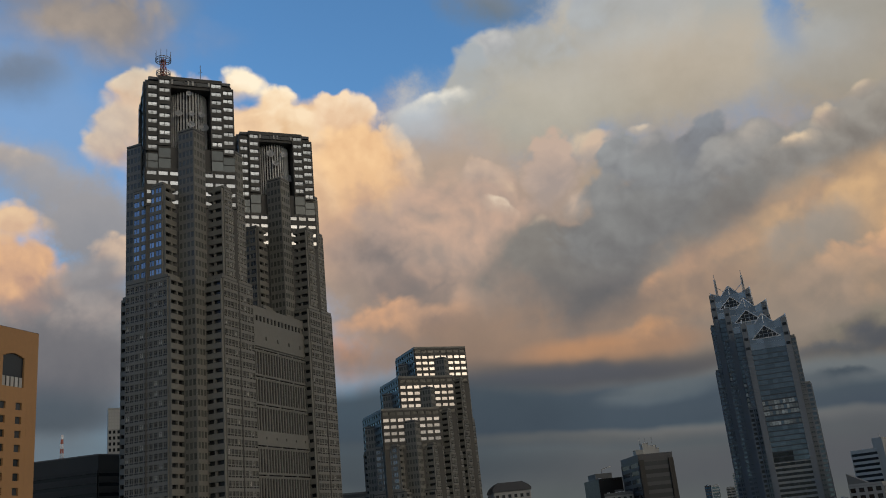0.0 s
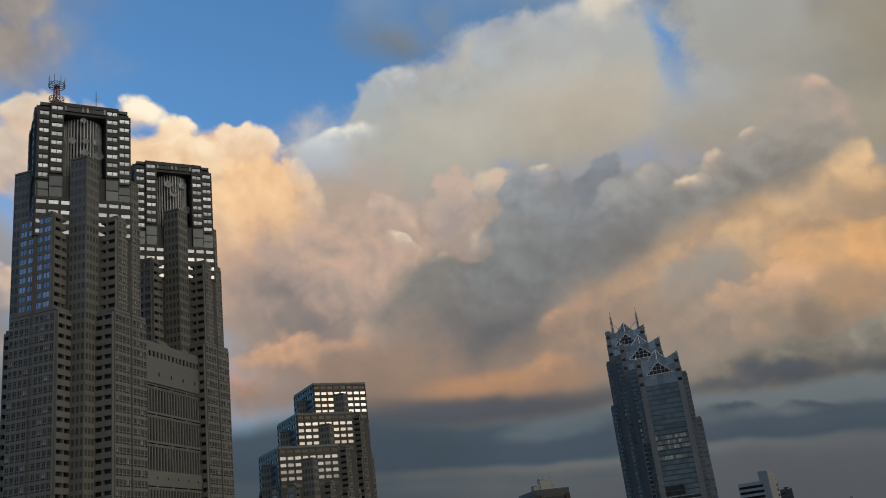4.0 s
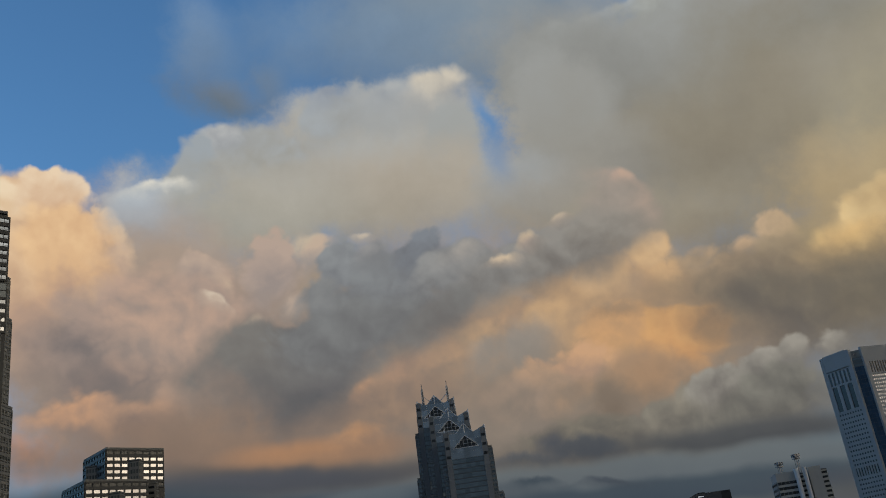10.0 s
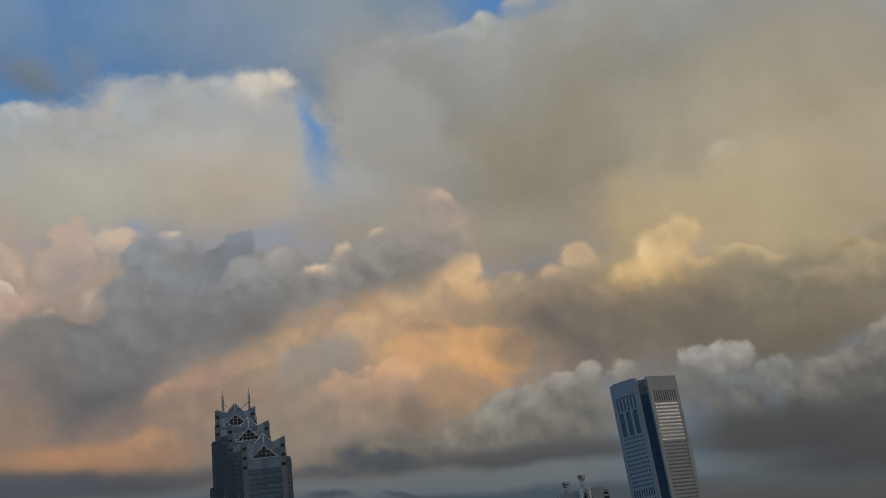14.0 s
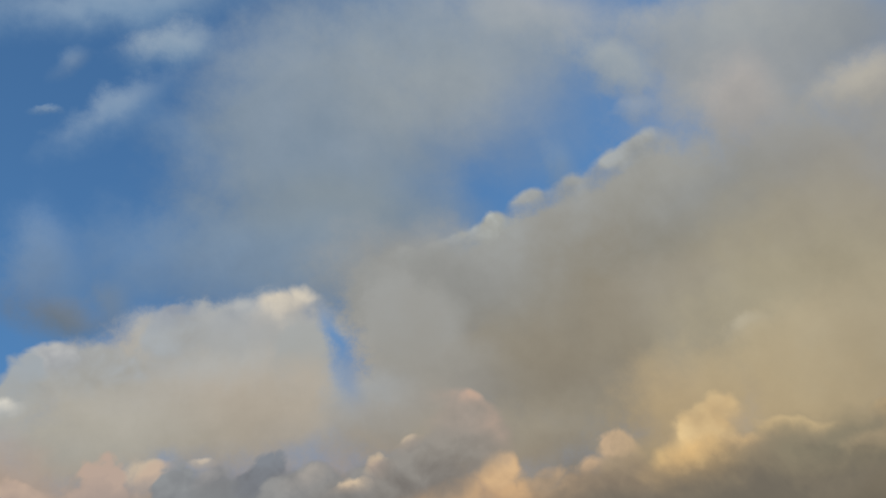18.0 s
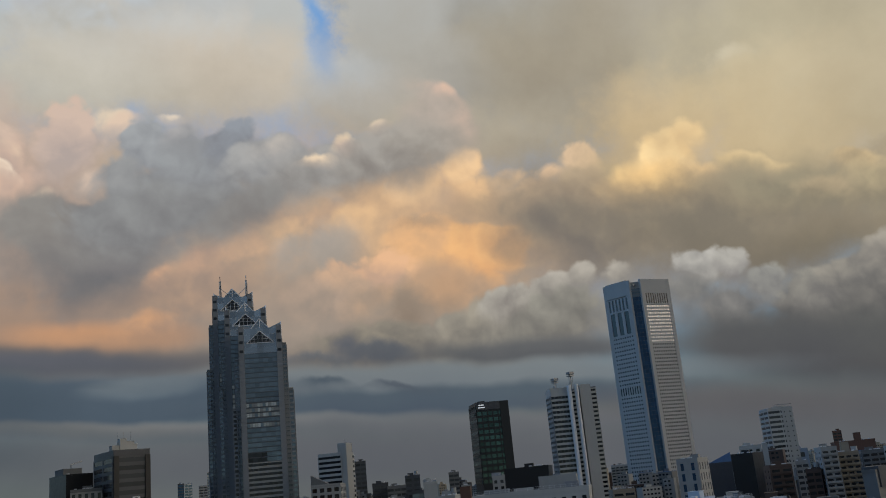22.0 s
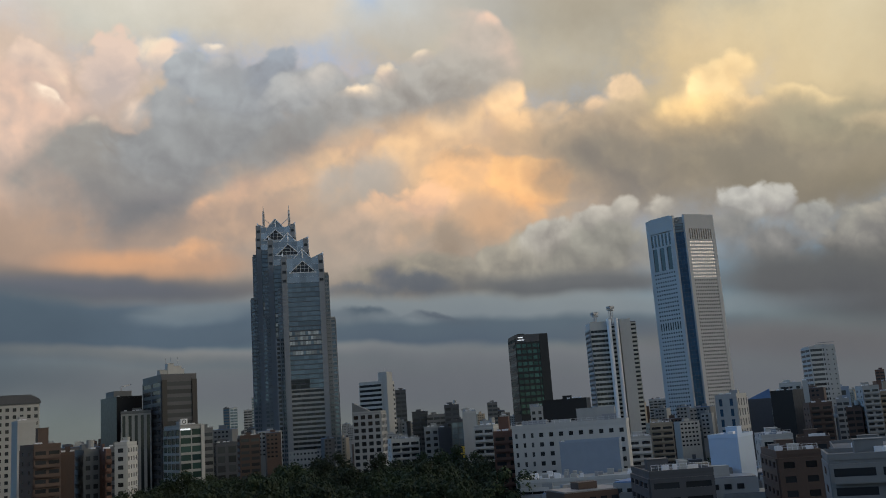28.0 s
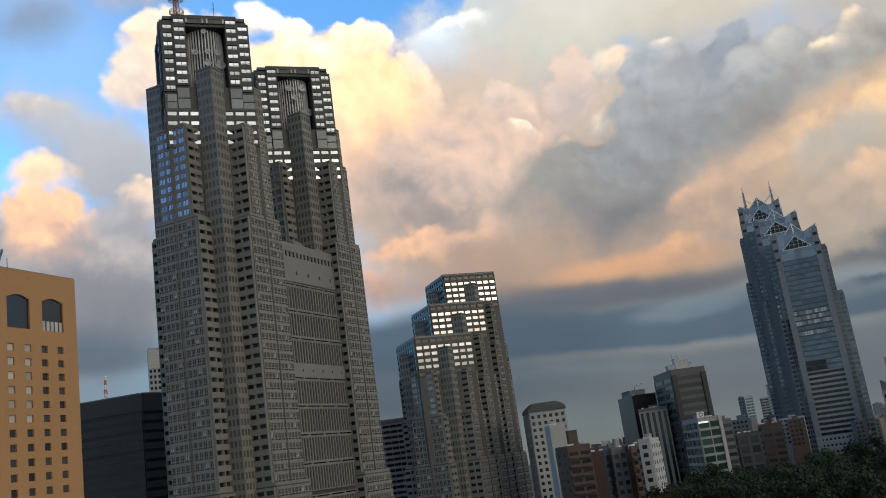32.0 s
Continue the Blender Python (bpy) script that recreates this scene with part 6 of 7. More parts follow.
# ---- the lower town: mid-rise blocks, each with its own roof gear ----
def block(name, label, category, yaw, d, w, dep, turn, z1, wall, glass, style, module, storey, fx, fz, roof, limit):
    """One house: body, window fronts on the sides that can be seen, parapet and what stands on its roof."""
    plan = eye_plan(yaw, d, w, dep, turn)
    foot = plan[0]
    ob = thing(name, foot.x, foot.y, 0, label, category, group="town houses")
    fr = Front(ob, limit)
    core(fr, ob, plan, 0, z1 - 1.0, wall)
    low = max(2.0, z1 - storey * 14)
    rows = max(1, int((z1 - 1.6 - low) / storey))
    low = z1 - 1.6 - rows * storey
    for i in range(4):
        a, b = plan[i], plan[(i + 1) % 4]
        if not faces_eye(a, b) or style == "blank":
            continue
        run = (b - a).length
        cols = max(1, round(run / module))
        front = i == 0
        if style == "grid":
            fr.face(a, b, low, z1 - 1.6, cols, rows, fx, fz, wall, glass, 0.35)
        elif style == "bands":
            fr.face(a, b, low, z1 - 1.6, cols, rows, fx, fz, wall, glass, 0.4, lattice="bands")
        elif style == "fins":
            fr.face(a, b, max(0, z1 - 60), z1 - 1.6, cols, 1, fx, fz, PALE, glass, 0.8, lattice="piers")
        elif style == "balcony":
            if front:
                fr.face(a, b, low, z1 - 1.6, cols, rows, fx, fz, wall, glass, 0.25)
                u = (b - a) / run
                n = Vector((u.y, -u.x))
                m = (a + b) / 2 + n * 0.7
                for j in range(rows):
                    q = Pieces()
                    q.box(fr.local((m.x, m.y, low + j * storey)), u, (run * 0.94, 1.4, 0.18))
                    mm = m + n * 0.66
                    q.box(fr.local((mm.x, mm.y, low + j * storey + 0.55)), u, (run * 0.94, 0.08, 1.0))
                    part("balcony", q, wall, ob)
            else:
                fr.face(a, b, low, z1 - 1.6, max(1, cols // 2), rows, 0.25, 0.4, wall, glass, 0.2)
    rim(fr, plan, z1 - 1.0, wall, 1.0, 0.35)
    mid = sum(plan, Vector((0, 0))) / 4
    u = (plan[1] - plan[0]).normalized()
    v = Vector((-u.y, u.x))
    core(fr, ob, [mid + (p - mid) * 0.97 for p in plan], z1 - 0.99, z1 - 0.75, ROOFING, "roof")

    def gear(part_name, dx, dy, sx, sy, sz, material, up=0.0, note=""):
        q = Pieces()
        m = mid + u * dx + v * dy
        q.box(fr.local((m.x, m.y, z1 - 0.75 + up + sz / 2)), u, (sx, sy, sz))
        if sz > 1.5:
            q.box(fr.local((m.x, m.y, z1 - 0.75 + up + sz + 0.06)), u, (sx + 0.3, sy + 0.3, 0.12))
        return part(part_name, q, material, ob, note)

    rnd = random.Random(int(d * 7 + yaw * 100))
    if roof in ("plain", "tank", "stair", "clutter", "sign", "machine", "lit_sign"):
        gear("stair_head", rnd.uniform(-0.2, 0.2) * w, dep * 0.1, min(4.5, w * 0.4), min(4.0, dep * 0.4), 2.4 if roof != "stair" else 6.0, wall)
        for s in range(2 if w < 9 else 4):
            gear("cooling_unit", rnd.uniform(-0.38, 0.38) * w, rnd.uniform(-0.4, -0.1) * dep, 1.5, 1.1, 1.3, WHITE_STEEL)
    if roof == "tank":
        q = Pieces()
        m = mid + u * w * 0.25
        base = fr.local((m.x, m.y, z1 + 1.2))
        q.prism([(base.x + 1.3 * math.cos(t * math.pi / 8), base.y + 1.3 * math.sin(t * math.pi / 8)) for t in range(16)], z1 + 0.6, z1 + 3.2)
        for dx, dy in ((1, 1), (-1, 1), (-1, -1), (1, -1)):
            q.bar((base.x + dx * 0.8, base.y + dy * 0.8, z1 - 0.8), (base.x + dx * 0.8, base.y + dy * 0.8, z1 + 0.7), 0.1)
        part("water_tank", q, PALE, ob, "pale round roof water tank")
    if roof == "clutter":
        for s in range(5):
            gear("roof_unit", rnd.uniform(-0.42, 0.42) * w, rnd.uniform(-0.45, 0.3) * dep, rnd.uniform(1, 2.6), rnd.uniform(1, 2), rnd.uniform(0.9, 2.4), rnd.choice((WHITE, GREY, STEEL, BLUE_SHEET)))
        q = Pieces()
        for s in range(9):
            m = mid + u * w * (-0.45 + 0.9 * s / 8) - v * dep * 0.47
            q.bar(fr.local((m.x, m.y, z1)), fr.local((m.x, m.y, z1 + 1.1)), 0.05)
        m0, m1 = mid - u * w * 0.45 - v * dep * 0.47, mid + u * w * 0.45 - v * dep * 0.47
        for zz in (0.55, 1.1):
            q.bar(fr.local((m0.x, m0.y, z1 + zz)), fr.local((m1.x, m1.y, z1 + zz)), 0.05)
        part("roof_railing", q, WHITE_STEEL, ob)
    if roof == "cap":
        q = Pieces()
        for s in range(7):
            f = s / 6
            q.prism([tuple(fr.local((*(mid + (p - mid) * (1.06 - 0.35 * f * f)), 0)).xy) for p in plan], z1 - 0.6 + 0.7 * s, z1 + 0.1 + 0.7 * s)
        part("curved_roof", q, SLATE, ob, "dark curved roof cap")
    if roof == "machine":
        gear("machine_room", -0.1 * w, 0, w * 0.7, dep * 0.5, 4.0, GREY)
        q = Pieces()
        m = mid
        q.bar(fr.local((m.x, m.y, z1 + 3)), fr.local((m.x, m.y, z1 + 6)), 0.4)
        e = m + u * 6
        q.bar(fr.local((m.x, m.y, z1 + 6)), fr.local((e.x, e.y, z1 + 7.5)), 0.35)
        part("roof_crane", q, STEEL, ob, "small steel roof crane")
    if roof == "white_core":
        for dx, hh, sx in ((-4.5, 5.5, 4.0), (-0.5, 9.0, 3.4), (3.2, 7.5, 4.5), (6.0, 6.0, 2.0)):
            gear("plant_shaft", dx, -2, sx, 5, hh, WHITE)
        rim(fr, plan, z1, SLATE, 1.6, 0.5)
        q = Pieces()
        for dx in (-2, 1, 5):
            m = mid + u * dx
            q.bar(fr.local((m.x, m.y, z1 + 5)), fr.local((m.x, m.y, z1 + 12)), 0.14)
        part("aerial", q, STEEL, ob)
        for x0, x1 in ((-0.5, -0.36), (0.36, 0.5)):
            q = Pieces()
            m = plan[0] + (plan[1] - plan[0]) * (0.5 + (x0 + x1) / 2) - v * 0.5
            q.box(fr.local((m.x, m.y, z1 / 2)), u, (w * 0.14, 1.2, z1 - 3))
            part("corner_pier", q, BLACK, ob)
    if roof == "sign":
        q = Pieces()
        m = plan[0] + u * 1.8 - v * 0.3
        q.box(fr.local((m.x, m.y, z1 + 1.3)), u, (3.2, 0.5, 2.6))
        s = part("sign_panel", q, WHITE_STEEL, ob, "square white rooftop sign panel")
        q = Pieces()
        m = m - v * 0.35
        c = fr.local((m.x, m.y, z1 + 1.3))
        for t in range(16):
            a0, a1 = t * math.pi / 8, (t + 1) * math.pi / 8
            q.bar(c + Vector((u.x * 0.8 * math.cos(a0), u.y * 0.8 * math.cos(a0), 0.8 * math.sin(a0))), c + Vector((u.x * 0.8 * math.cos(a1), u.y * 0.8 * math.cos(a1), 0.8 * math.sin(a1))), 0.2)
        part("sign_ring", q, SLATE, s)
        q = Pieces()
        m = plan[0] + u * 2.4 - v * 0.4
        q.box(fr.local((m.x, m.y, z1 - 2.2)), u, (4.6, 0.4, 0.7))
        part("lit_strip", q, LAMP_WHITE, ob, "white lit sign strip")
        m = plan[1]
        q = Pieces()
        q.box(fr.local((m.x, m.y, z1 / 2)), u, (1.6, 1.6, z1 - 1))
        part("white_pier", q, WHITE, ob)
    if roof == "fin_core":
        q = Pieces()
        m = plan[1] + u * 1.0 + v * 6
        q.box(fr.local((m.x, m.y, (z1 + 7) / 2)), u, (7.5, 12, z1 + 7))
        part("white_shaft", q, WHITE, ob, "tall blank white lift shaft")
        q = Pieces()
        q.bar(fr.local((m.x, m.y, z1 + 6)), fr.local((m.x, m.y, z1 + 10)), 0.15)
        part("aerial", q, STEEL, ob)
    if roof == "gable":
        q = Pieces()
        a, b = plan[0] + v * 1, plan[0] + u * w * 0.55 + v * 1
        q.hexa([fr.local((*p, zz)) for p, zz in ((a, z1 - 1), (b, z1 - 1), (b + v * 8, z1 - 1), (a + v * 8, z1 - 1), (a, z1 + 6), (b, z1 + 0.5), (b + v * 8, z1 + 0.5), (a + v * 8, z1 + 6))])
        part("sloped_roof_house", q, GREY, ob, "sloping grey plant house")
    if roof == "blue_gable":
        q = Pieces()
        p = [fr.local((*x, z1 - 1)) for x in plan]
        top = [fr.local((*(plan[1] - u * 0.1), z1 + 6)), fr.local((*(plan[2] - u * 0.1), z1 + 6))]
        i0 = len(q.verts)
        q.verts += [tuple(x) for x in (p[0], p[1], p[2], p[3], top[0], top[1])]
        q.faces += [(0, 1, 4), (1, 2, 5, 4), (2, 3, 5), (3, 0, 4, 5), (3, 2, 1, 0)]
        part("pitched_roof", q, BLUE_ROOF, ob, "pitched blue sheet roof")
    if roof == "crown":
        gear("roof_frame", 3, -3, w * 0.6, 1.0, 2.0, WHITE)
        q = Pieces()
        m0, m1 = plan[0] + u * w * 0.3, plan[1]
        q.bar(fr.local((m0.x, m0.y, z1 + 2.2)), fr.local((m1.x, m1.y, z1 + 2.2)), 0.3)
        part("roof_rail", q, STEEL, ob)
        q = Pieces()
        m = plan[1] + v * dep * 0.5 - u * 4.2
        q.box(fr.local((m.x, m.y, z1 / 2 + 0.2)), u, (8.8, dep + 1.2, z1))
        part("end_wall", q, WHITE, ob, "blank white end wall")
        for j in range(14):
            for s in (0.25, 0.75):
                mm = plan[1] - u * 8.6 + u * 8.8 * s - v * 0.62
                fr.pane((mm.x, mm.y, z1 - 4 - j * 4.0), u, 0.9, 1.1, GREY_GLASS)
    if roof == "graphic":
        q = Pieces()
        m = plan[1] - u * 1.8 - v * 0.7
        for k, (dx, zz, sx, sz) in enumerate(((0, -17, 2.2, 1.2), (0.4, -18.6, 1.2, 1.6), (-0.5, -20.2, 2.4, 1.0), (0.3, -21.8, 1.5, 1.6))):
            q.box(fr.local((m.x + u.x * dx, m.y + u.y * dx, z1 + zz + 2)), u, (sx, 0.2, sz))
        part("graphic", q, YELLOW, ob, "yellow painted graphic")
    if roof == "lit_sign":
        for j, (x, ln) in enumerate(((1.6, 3.6), (1.3, 4.6))):
            q = Pieces()
            m = plan[0] + u * (x + ln / 2) - v * 0.7
            q.box(fr.local((m.x, m.y, z1 - 2.0 - 1.7 * j)), u, (ln, 0.25, 0.55))
            part("sign_bar", q, LAMP_WHITE, ob, "white lit sign bar")
        # solid black end bay beside the glazed front
        q = Pieces()
        m = plan[1] - u * w * 0.13 - v * 0.35
        q.box(fr.local((m.x, m.y, z1 / 2)), u, (w * 0.27, 0.9, z1 - 0.5))
        part("end_bay", q, BLACK, ob, "windowless black end bay")
        q = Pieces()
        m = (plan[0] + plan[1]) / 2 - v * 0.35
        q.box(fr.local((m.x, m.y, z1 - 2.6)), u, (w, 0.8, 5.2))
        part("head_band", q, SLATE, ob)
    if roof == "board":
        gear("roof_board", 0, -3, w * 0.8, 0.6, 3.0, SLATE, 2.0, "dark roof advertising board")
        q = Pieces()
        for s in (-0.3, 0.3):
            m = mid + u * s * w - v * 3
            q.bar(fr.local((m.x, m.y, z1 - 0.8)), fr.local((m.x, m.y, z1 + 2)), 0.15)
        part("board_post", q, STEEL, ob)
    if roof == "sign_tower":
        q = Pieces()
        q.box(fr.local((mid.x, mid.y, z1 - 2.2)), u, (w + 1.0, dep * 0.6 + 1.0, 6.0))
        head = part("sign_head", q, SLATE, ob, "dark sign box")
        for j, (dx, zz, sx) in enumerate(((-1.4, 0.2, 0.9), (0.2, 0.2, 1.2), (-1.2, -1.0, 2.6), (-1.4, -2.6, 1.0), (0.2, -2.6, 1.1))):
            q = Pieces()
            m = mid - v * (dep * 0.3 + 0.6) + u * (dx + 0.4)
            q.box(fr.local((m.x, m.y, z1 - 1.2 + zz)), u, (sx, 0.12, 0.6 if sx < 2 else 0.25))
            part("sign_bar", q, WHITE_STEEL, head)
    fr.done()


block("office_block", "white office block with small square windows and a dark curved roof", "building", -2.73, 520, 20.2, 30.0, 8, 69.4, WHITE, DARK_GLASS, "grid", 3.4, 3.6, 0.5, 0.5, "cap", 120)
block("slim_white_block", "slim windowless white block with a stepped top", "building", -3.20, 430, 7.4, 14.0, 10, 58.0, WHITE, GREY_GLASS, "blank", 4, 4, 0.5, 0.5, "plain", 0)
block("apartment_house", "dark brown tiled apartment house with stair tower", "building", -4.26, 330, 8.2, 22.0, 12, 47.3, BROWN, DARK_GLASS, "balcony", 5, 3, 0.8, 0.5, "stair", 40)
block("narrow_house", "narrow dark brown house", "building", -5.33, 345, 4.3, 16.0, 0, 44.1, BROWN, DARK_GLASS, "blank", 4, 3, 0.5, 0.5, "plain", 0)
block("office_block", "grey office block with rows of windows and a roof tank", "building", -6.60, 350, 5.1, 20.0, 10, 44.4, GREY, GREY_GLASS, "grid", 3, 3.2, 0.6, 0.5, "tank", 40)
block("apartment_house", "red-brown tiled apartment house with balconies", "building", -7.50, 340, 1.8, 15.7, 10, 44.2, RUST, DARK_GLASS, "balcony", 4, 3, 0.8, 0.5, "plain", 20)
block("office_block", "narrow grey office block", "building", -7.81, 400, 4.3, 18.0, 0, 44.7, GREY, GREY_GLASS, "bands", 4, 3.2, 0.9, 0.5, "plain", 20)
block("apartment_house", "white house with small dark windows", "building", -8.17, 380, 4.5, 16.0, -14, 46.1, WHITE, DARK_GLASS, "grid", 4.2, 3.2, 0.45, 0.5, "plain", 40)
block("dark_tower", "black-clad office tower with machinery on its roof", "building", -8.67, 560, 14.6, 30.0, 18, 71.8, BLACK, DARK_GLASS, "blank", 5, 4, 0.5, 0.5, "machine", 0)
block("ribbed_block", "grey ribbed block with tall upright fins", "building", -9.03, 530, 15.7, 16.0, 0, 62.3, GREY, DARK_GLASS, "fins", 3.2, 40, 0.5, 0.97, "plain", 40)
block("office_tower", "dark grey office tower with pale window bands and white roof plant", "building", -11.48, 520, 19.1, 34.0, 18, 78.8, SLATE, GREY_GLASS, "bands", 14, 4.2, 0.86, 0.55, "white_core", 60)
block("glass_office_block", "grey-green glass office block with a white round sign", "building", -12.12, 440, 10.4, 22.0, 20, 51.9, PALE, GREEN_GLASS, "bands", 5, 3.8, 0.92, 0.7, "sign", 60)
block("office_block", "narrow grey concrete office block", "building", -13.02, 480, 6.0, 16.0, 0, 50.2, GREY, GREY_GLASS, "bands", 4, 3.5, 0.9, 0.5, "plain", 20)
block("low_hall", "low dark hall with large glazed bays", "building", -14.15, 520, 11.4, 20.0, 5, 42.1, SLATE, GREY_GLASS, "grid", 6, 5, 0.7, 0.7, "plain", 20)
block("office_block", "brown office block behind the park", "building", -15.53, 640, 13.2, 20.0, 5, 44.9, BROWN, GREY_GLASS, "bands", 6, 4, 0.8, 0.5, "tank", 20)
block("far_tower", "slim dark far office tower", "building", -14.19, 1700, 10.8, 20.0, 0, 93.4, SLATE, NAVY_GLASS, "bands", 8, 5, 0.9, 0.5, "plain", 20)
block("far_tower", "slim pale glass far office tower", "building", -14.62, 1700, 12.8, 20.0, 0, 92.5, WHITE, CURTAIN_GLASS, "bands", 8, 5, 0.9, 0.6, "plain", 20)
block("far_tower", "pale far residential tower", "building", -15.45, 2200, 19.2, 24.0, 0, 98.9, PALE, GREY_GLASS, "bands", 9, 6, 0.9, 0.5, "plain", 20)
block("far_tower", "tall pale blue far residential tower", "building", -16.11, 2100, 30.8, 24.0, 0, 123.5, PALE, CURTAIN_GLASS, "bands", 9, 6, 0.9, 0.5, "plain", 20)
block("banded_tower", "white office tower with dark window bands and a tall white shaft", "building", -22.93, 760, 20.3, 26.0, -24, 80.5, WHITE, DARK_GLASS, "bands", 20, 3.9, 0.96, 0.5, "fin_core", 60)
block("round_tower", "dark banded residential tower", "building", -24.76, 850, 9.8, 14.0, 0, 75.4, SLATE, GREY_GLASS, "bands", 6, 4, 0.9, 0.5, "plain", 20)
block("office_block", "pale office block with large square windows", "building", -22.59, 600, 18.6, 22.0, -10, 54.5, PALE, DARK_GLASS, "grid", 5, 4.2, 0.62, 0.6, "gable", 80)
block("apartment_house", "white apartment house with balconies and roof clutter", "building", -24.88, 520, 15.8, 16.0, 8, 37.1, WHITE, DARK_GLASS, "balcony", 6, 3.2, 0.8, 0.6, "clutter", 30)
block("office_block", "dark slate office block", "building", -25.88, 800, 13.6, 20.0, 0, 54.2, SLATE, GREY_GLASS, "bands", 6, 4, 0.9, 0.5, "plain", 20)
block("office_block", "long grey office block", "building", -26.90, 780, 16.6, 20.0, 0, 50.7, GREY, GREY_GLASS, "bands", 6, 4, 0.9, 0.5, "plain", 20)
block("office_block", "dark office block with glazed top", "building", -27.86, 720, 11.4, 20.0, 0, 56.9, SLATE, GREY_GLASS, "grid", 5, 4, 0.7, 0.5, "tank", 20)
block("apartment_house", "pale grey apartment house with small windows", "building", -26.52, 520, 8.2, 14.0, 0, 42.5, PALE, DARK_GLASS, "grid", 3.5, 3.4, 0.55, 0.5, "plain", 30)
block("office_block", "plain slate-grey office block", "building", -27.37, 510, 7.7, 16.0, 0, 41.8, SLATE, DARK_GLASS, "blank", 4, 3, 0.5, 0.5, "plain", 0)
block("glass_office_block", "blue-green glass block with a yellow graphic", "building", -28.18, 500, 7.3, 16.0, 0, 45.5, SLATE, CURTAIN_GLASS, "grid", 3, 3, 0.9, 0.9, "graphic", 60)
block("office_block", "small white office block with roof plant", "building", -28.91, 470, 6.9, 16.0, 0, 49.1, WHITE, GREY_GLASS, "blank", 4, 3.4, 0.5, 0.5, "clutter", 0)
block("apartment_house", "white apartment house with stacked balconies", "building", -29.73, 440, 9.4, 20.0, -12, 42.0, WHITE, DARK_GLASS, "balcony", 6, 3.1, 0.8, 0.55, "tank", 40)
block("office_block", "small grey far office block", "building", -30.38, 900, 9.8, 18.0, 0, 58.9, GREY, GREY_GLASS, "bands", 5, 4, 0.9, 0.5, "plain", 10)
block("office_block", "pale office block beside the black tower", "building", -31.05, 520, 5.0, 14.0, 0, 45.9, PALE, GREY_GLASS, "bands", 5, 3.4, 0.9, 0.5, "plain", 10)
block("apartment_house", "red-brown tiled apartment house with balconies", "building", -31.10, 360, 10.3, 22.0, -6, 40.0, RUST, DARK_GLASS, "balcony", 6, 3.1, 0.7, 0.5, "stair", 30)
block("black_office_tower", "black office tower with green glass front and a lit rooftop sign", "building", -33.13, 620, 22.0, 26.0, 12, 98.3, BLACK, GREEN_GLASS, "grid", 3.6, 4.0, 0.8, 0.6, "lit_sign", 160)
block("office_block", "white office block with roof plant", "building", -33.07, 520, 6.9, 14.0, 0, 49.2, WHITE, GREY_GLASS, "grid", 4, 3.4, 0.5, 0.5, "clutter", 20)
block("black_hall", "windowless black-clad hall with flat roof", "building", -34.82, 480, 22.4, 18.0, -8, 51.9, BLACK, DARK_GLASS, "blank", 4, 3, 0.5, 0.5, "plain", 0)
block("apartment_house", "beige apartment house with stacked balconies", "building", -40.45, 520, 12.0, 18.0, 8, 36.0, BEIGE, DARK_GLASS, "balcony", 5, 3.1, 0.8, 0.5, "clutter", 40)
block("apartment_house", "white stepped houses with roof terraces", "building", -39.11, 430, 9.9, 16.0, 4, 32.3, WHITE, DARK_GLASS, "balcony", 5, 3, 0.7, 0.5, "clutter", 30)
block("apartment_house", "pale apartment slab with balconies", "building", -40.50, 1100, 24.2, 20.0, 0, 51.7, PALE, DARK_GLASS, "balcony", 5, 3.2, 0.8, 0.5, "plain", 30)
block("panelled_hall", "pale stepped block clad in large square panels", "building", -44.32, 480, 10.5, 22.0, -14, 48.4, PALE, NAVY_GLASS, "grid", 5.5, 5, 0.3, 0.7, "plain", 30)
block("hoarding_box", "rooftop hoarding box of pale blue sheet", "building", -43.88, 265, 8.1, 14.0, -18, 36.6, HOARDING, GREY_GLASS, "blank", 4, 3, 0.5, 0.5, "plain", 0)
block("gabled_hall", "dark hall under a pitched blue roof", "building", -46.08, 640, 16.8, 40.0, 0, 44.7, SLATE, GREY_GLASS, "blank", 4, 3, 0.5, 0.5, "blue_gable", 0)
block("black_hall", "black-clad block beside the railway", "building", -47.45, 600, 13.3, 26.0, -16, 48.9, BLACK, DARK_GLASS, "blank", 4, 3, 0.5, 0.5, "plain", 0)
block("office_block", "white block with dark windows behind the black hall", "building", -48.00, 660, 14.1, 16.0, 0, 53.9, WHITE, DARK_GLASS, "grid", 5, 4, 0.5, 0.45, "plain", 20)
block("stair_shaft", "tall white stair shaft", "building", -48.81, 590, 3.1, 12.0, 0, 53.7, WHITE, DARK_GLASS, "blank", 4, 3, 0.5, 0.5, "plain", 0)
block("residential_tower", "tall white tower with grey window bands", "building", -49.98, 820, 19.9, 26.0, 16, 84.0, WHITE, GREY_GLASS, "bands", 12, 4, 0.94, 0.5, "crown", 80)
block("apartment_house", "dark brown apartment house with balconies", "building", -49.48, 520, 11.1, 20.0, 10, 41.0, BROWN, DARK_GLASS, "balcony", 5, 3.1, 0.7, 0.5, "plain", 30)
block("office_block", "pale blue office block with a red mark", "building", -50.71, 900, 12.0, 20.0, 0, 49.8, BLUE_SHEET, GREY_GLASS, "grid", 8, 8, 0.5, 0.5, "plain", 10)
block("office_block", "pale concrete office block", "building", -50.65, 620, 7.6, 18.0, 0, 41.4, PALE, GREY_GLASS, "bands", 5, 3.4, 0.8, 0.5, "plain", 20)
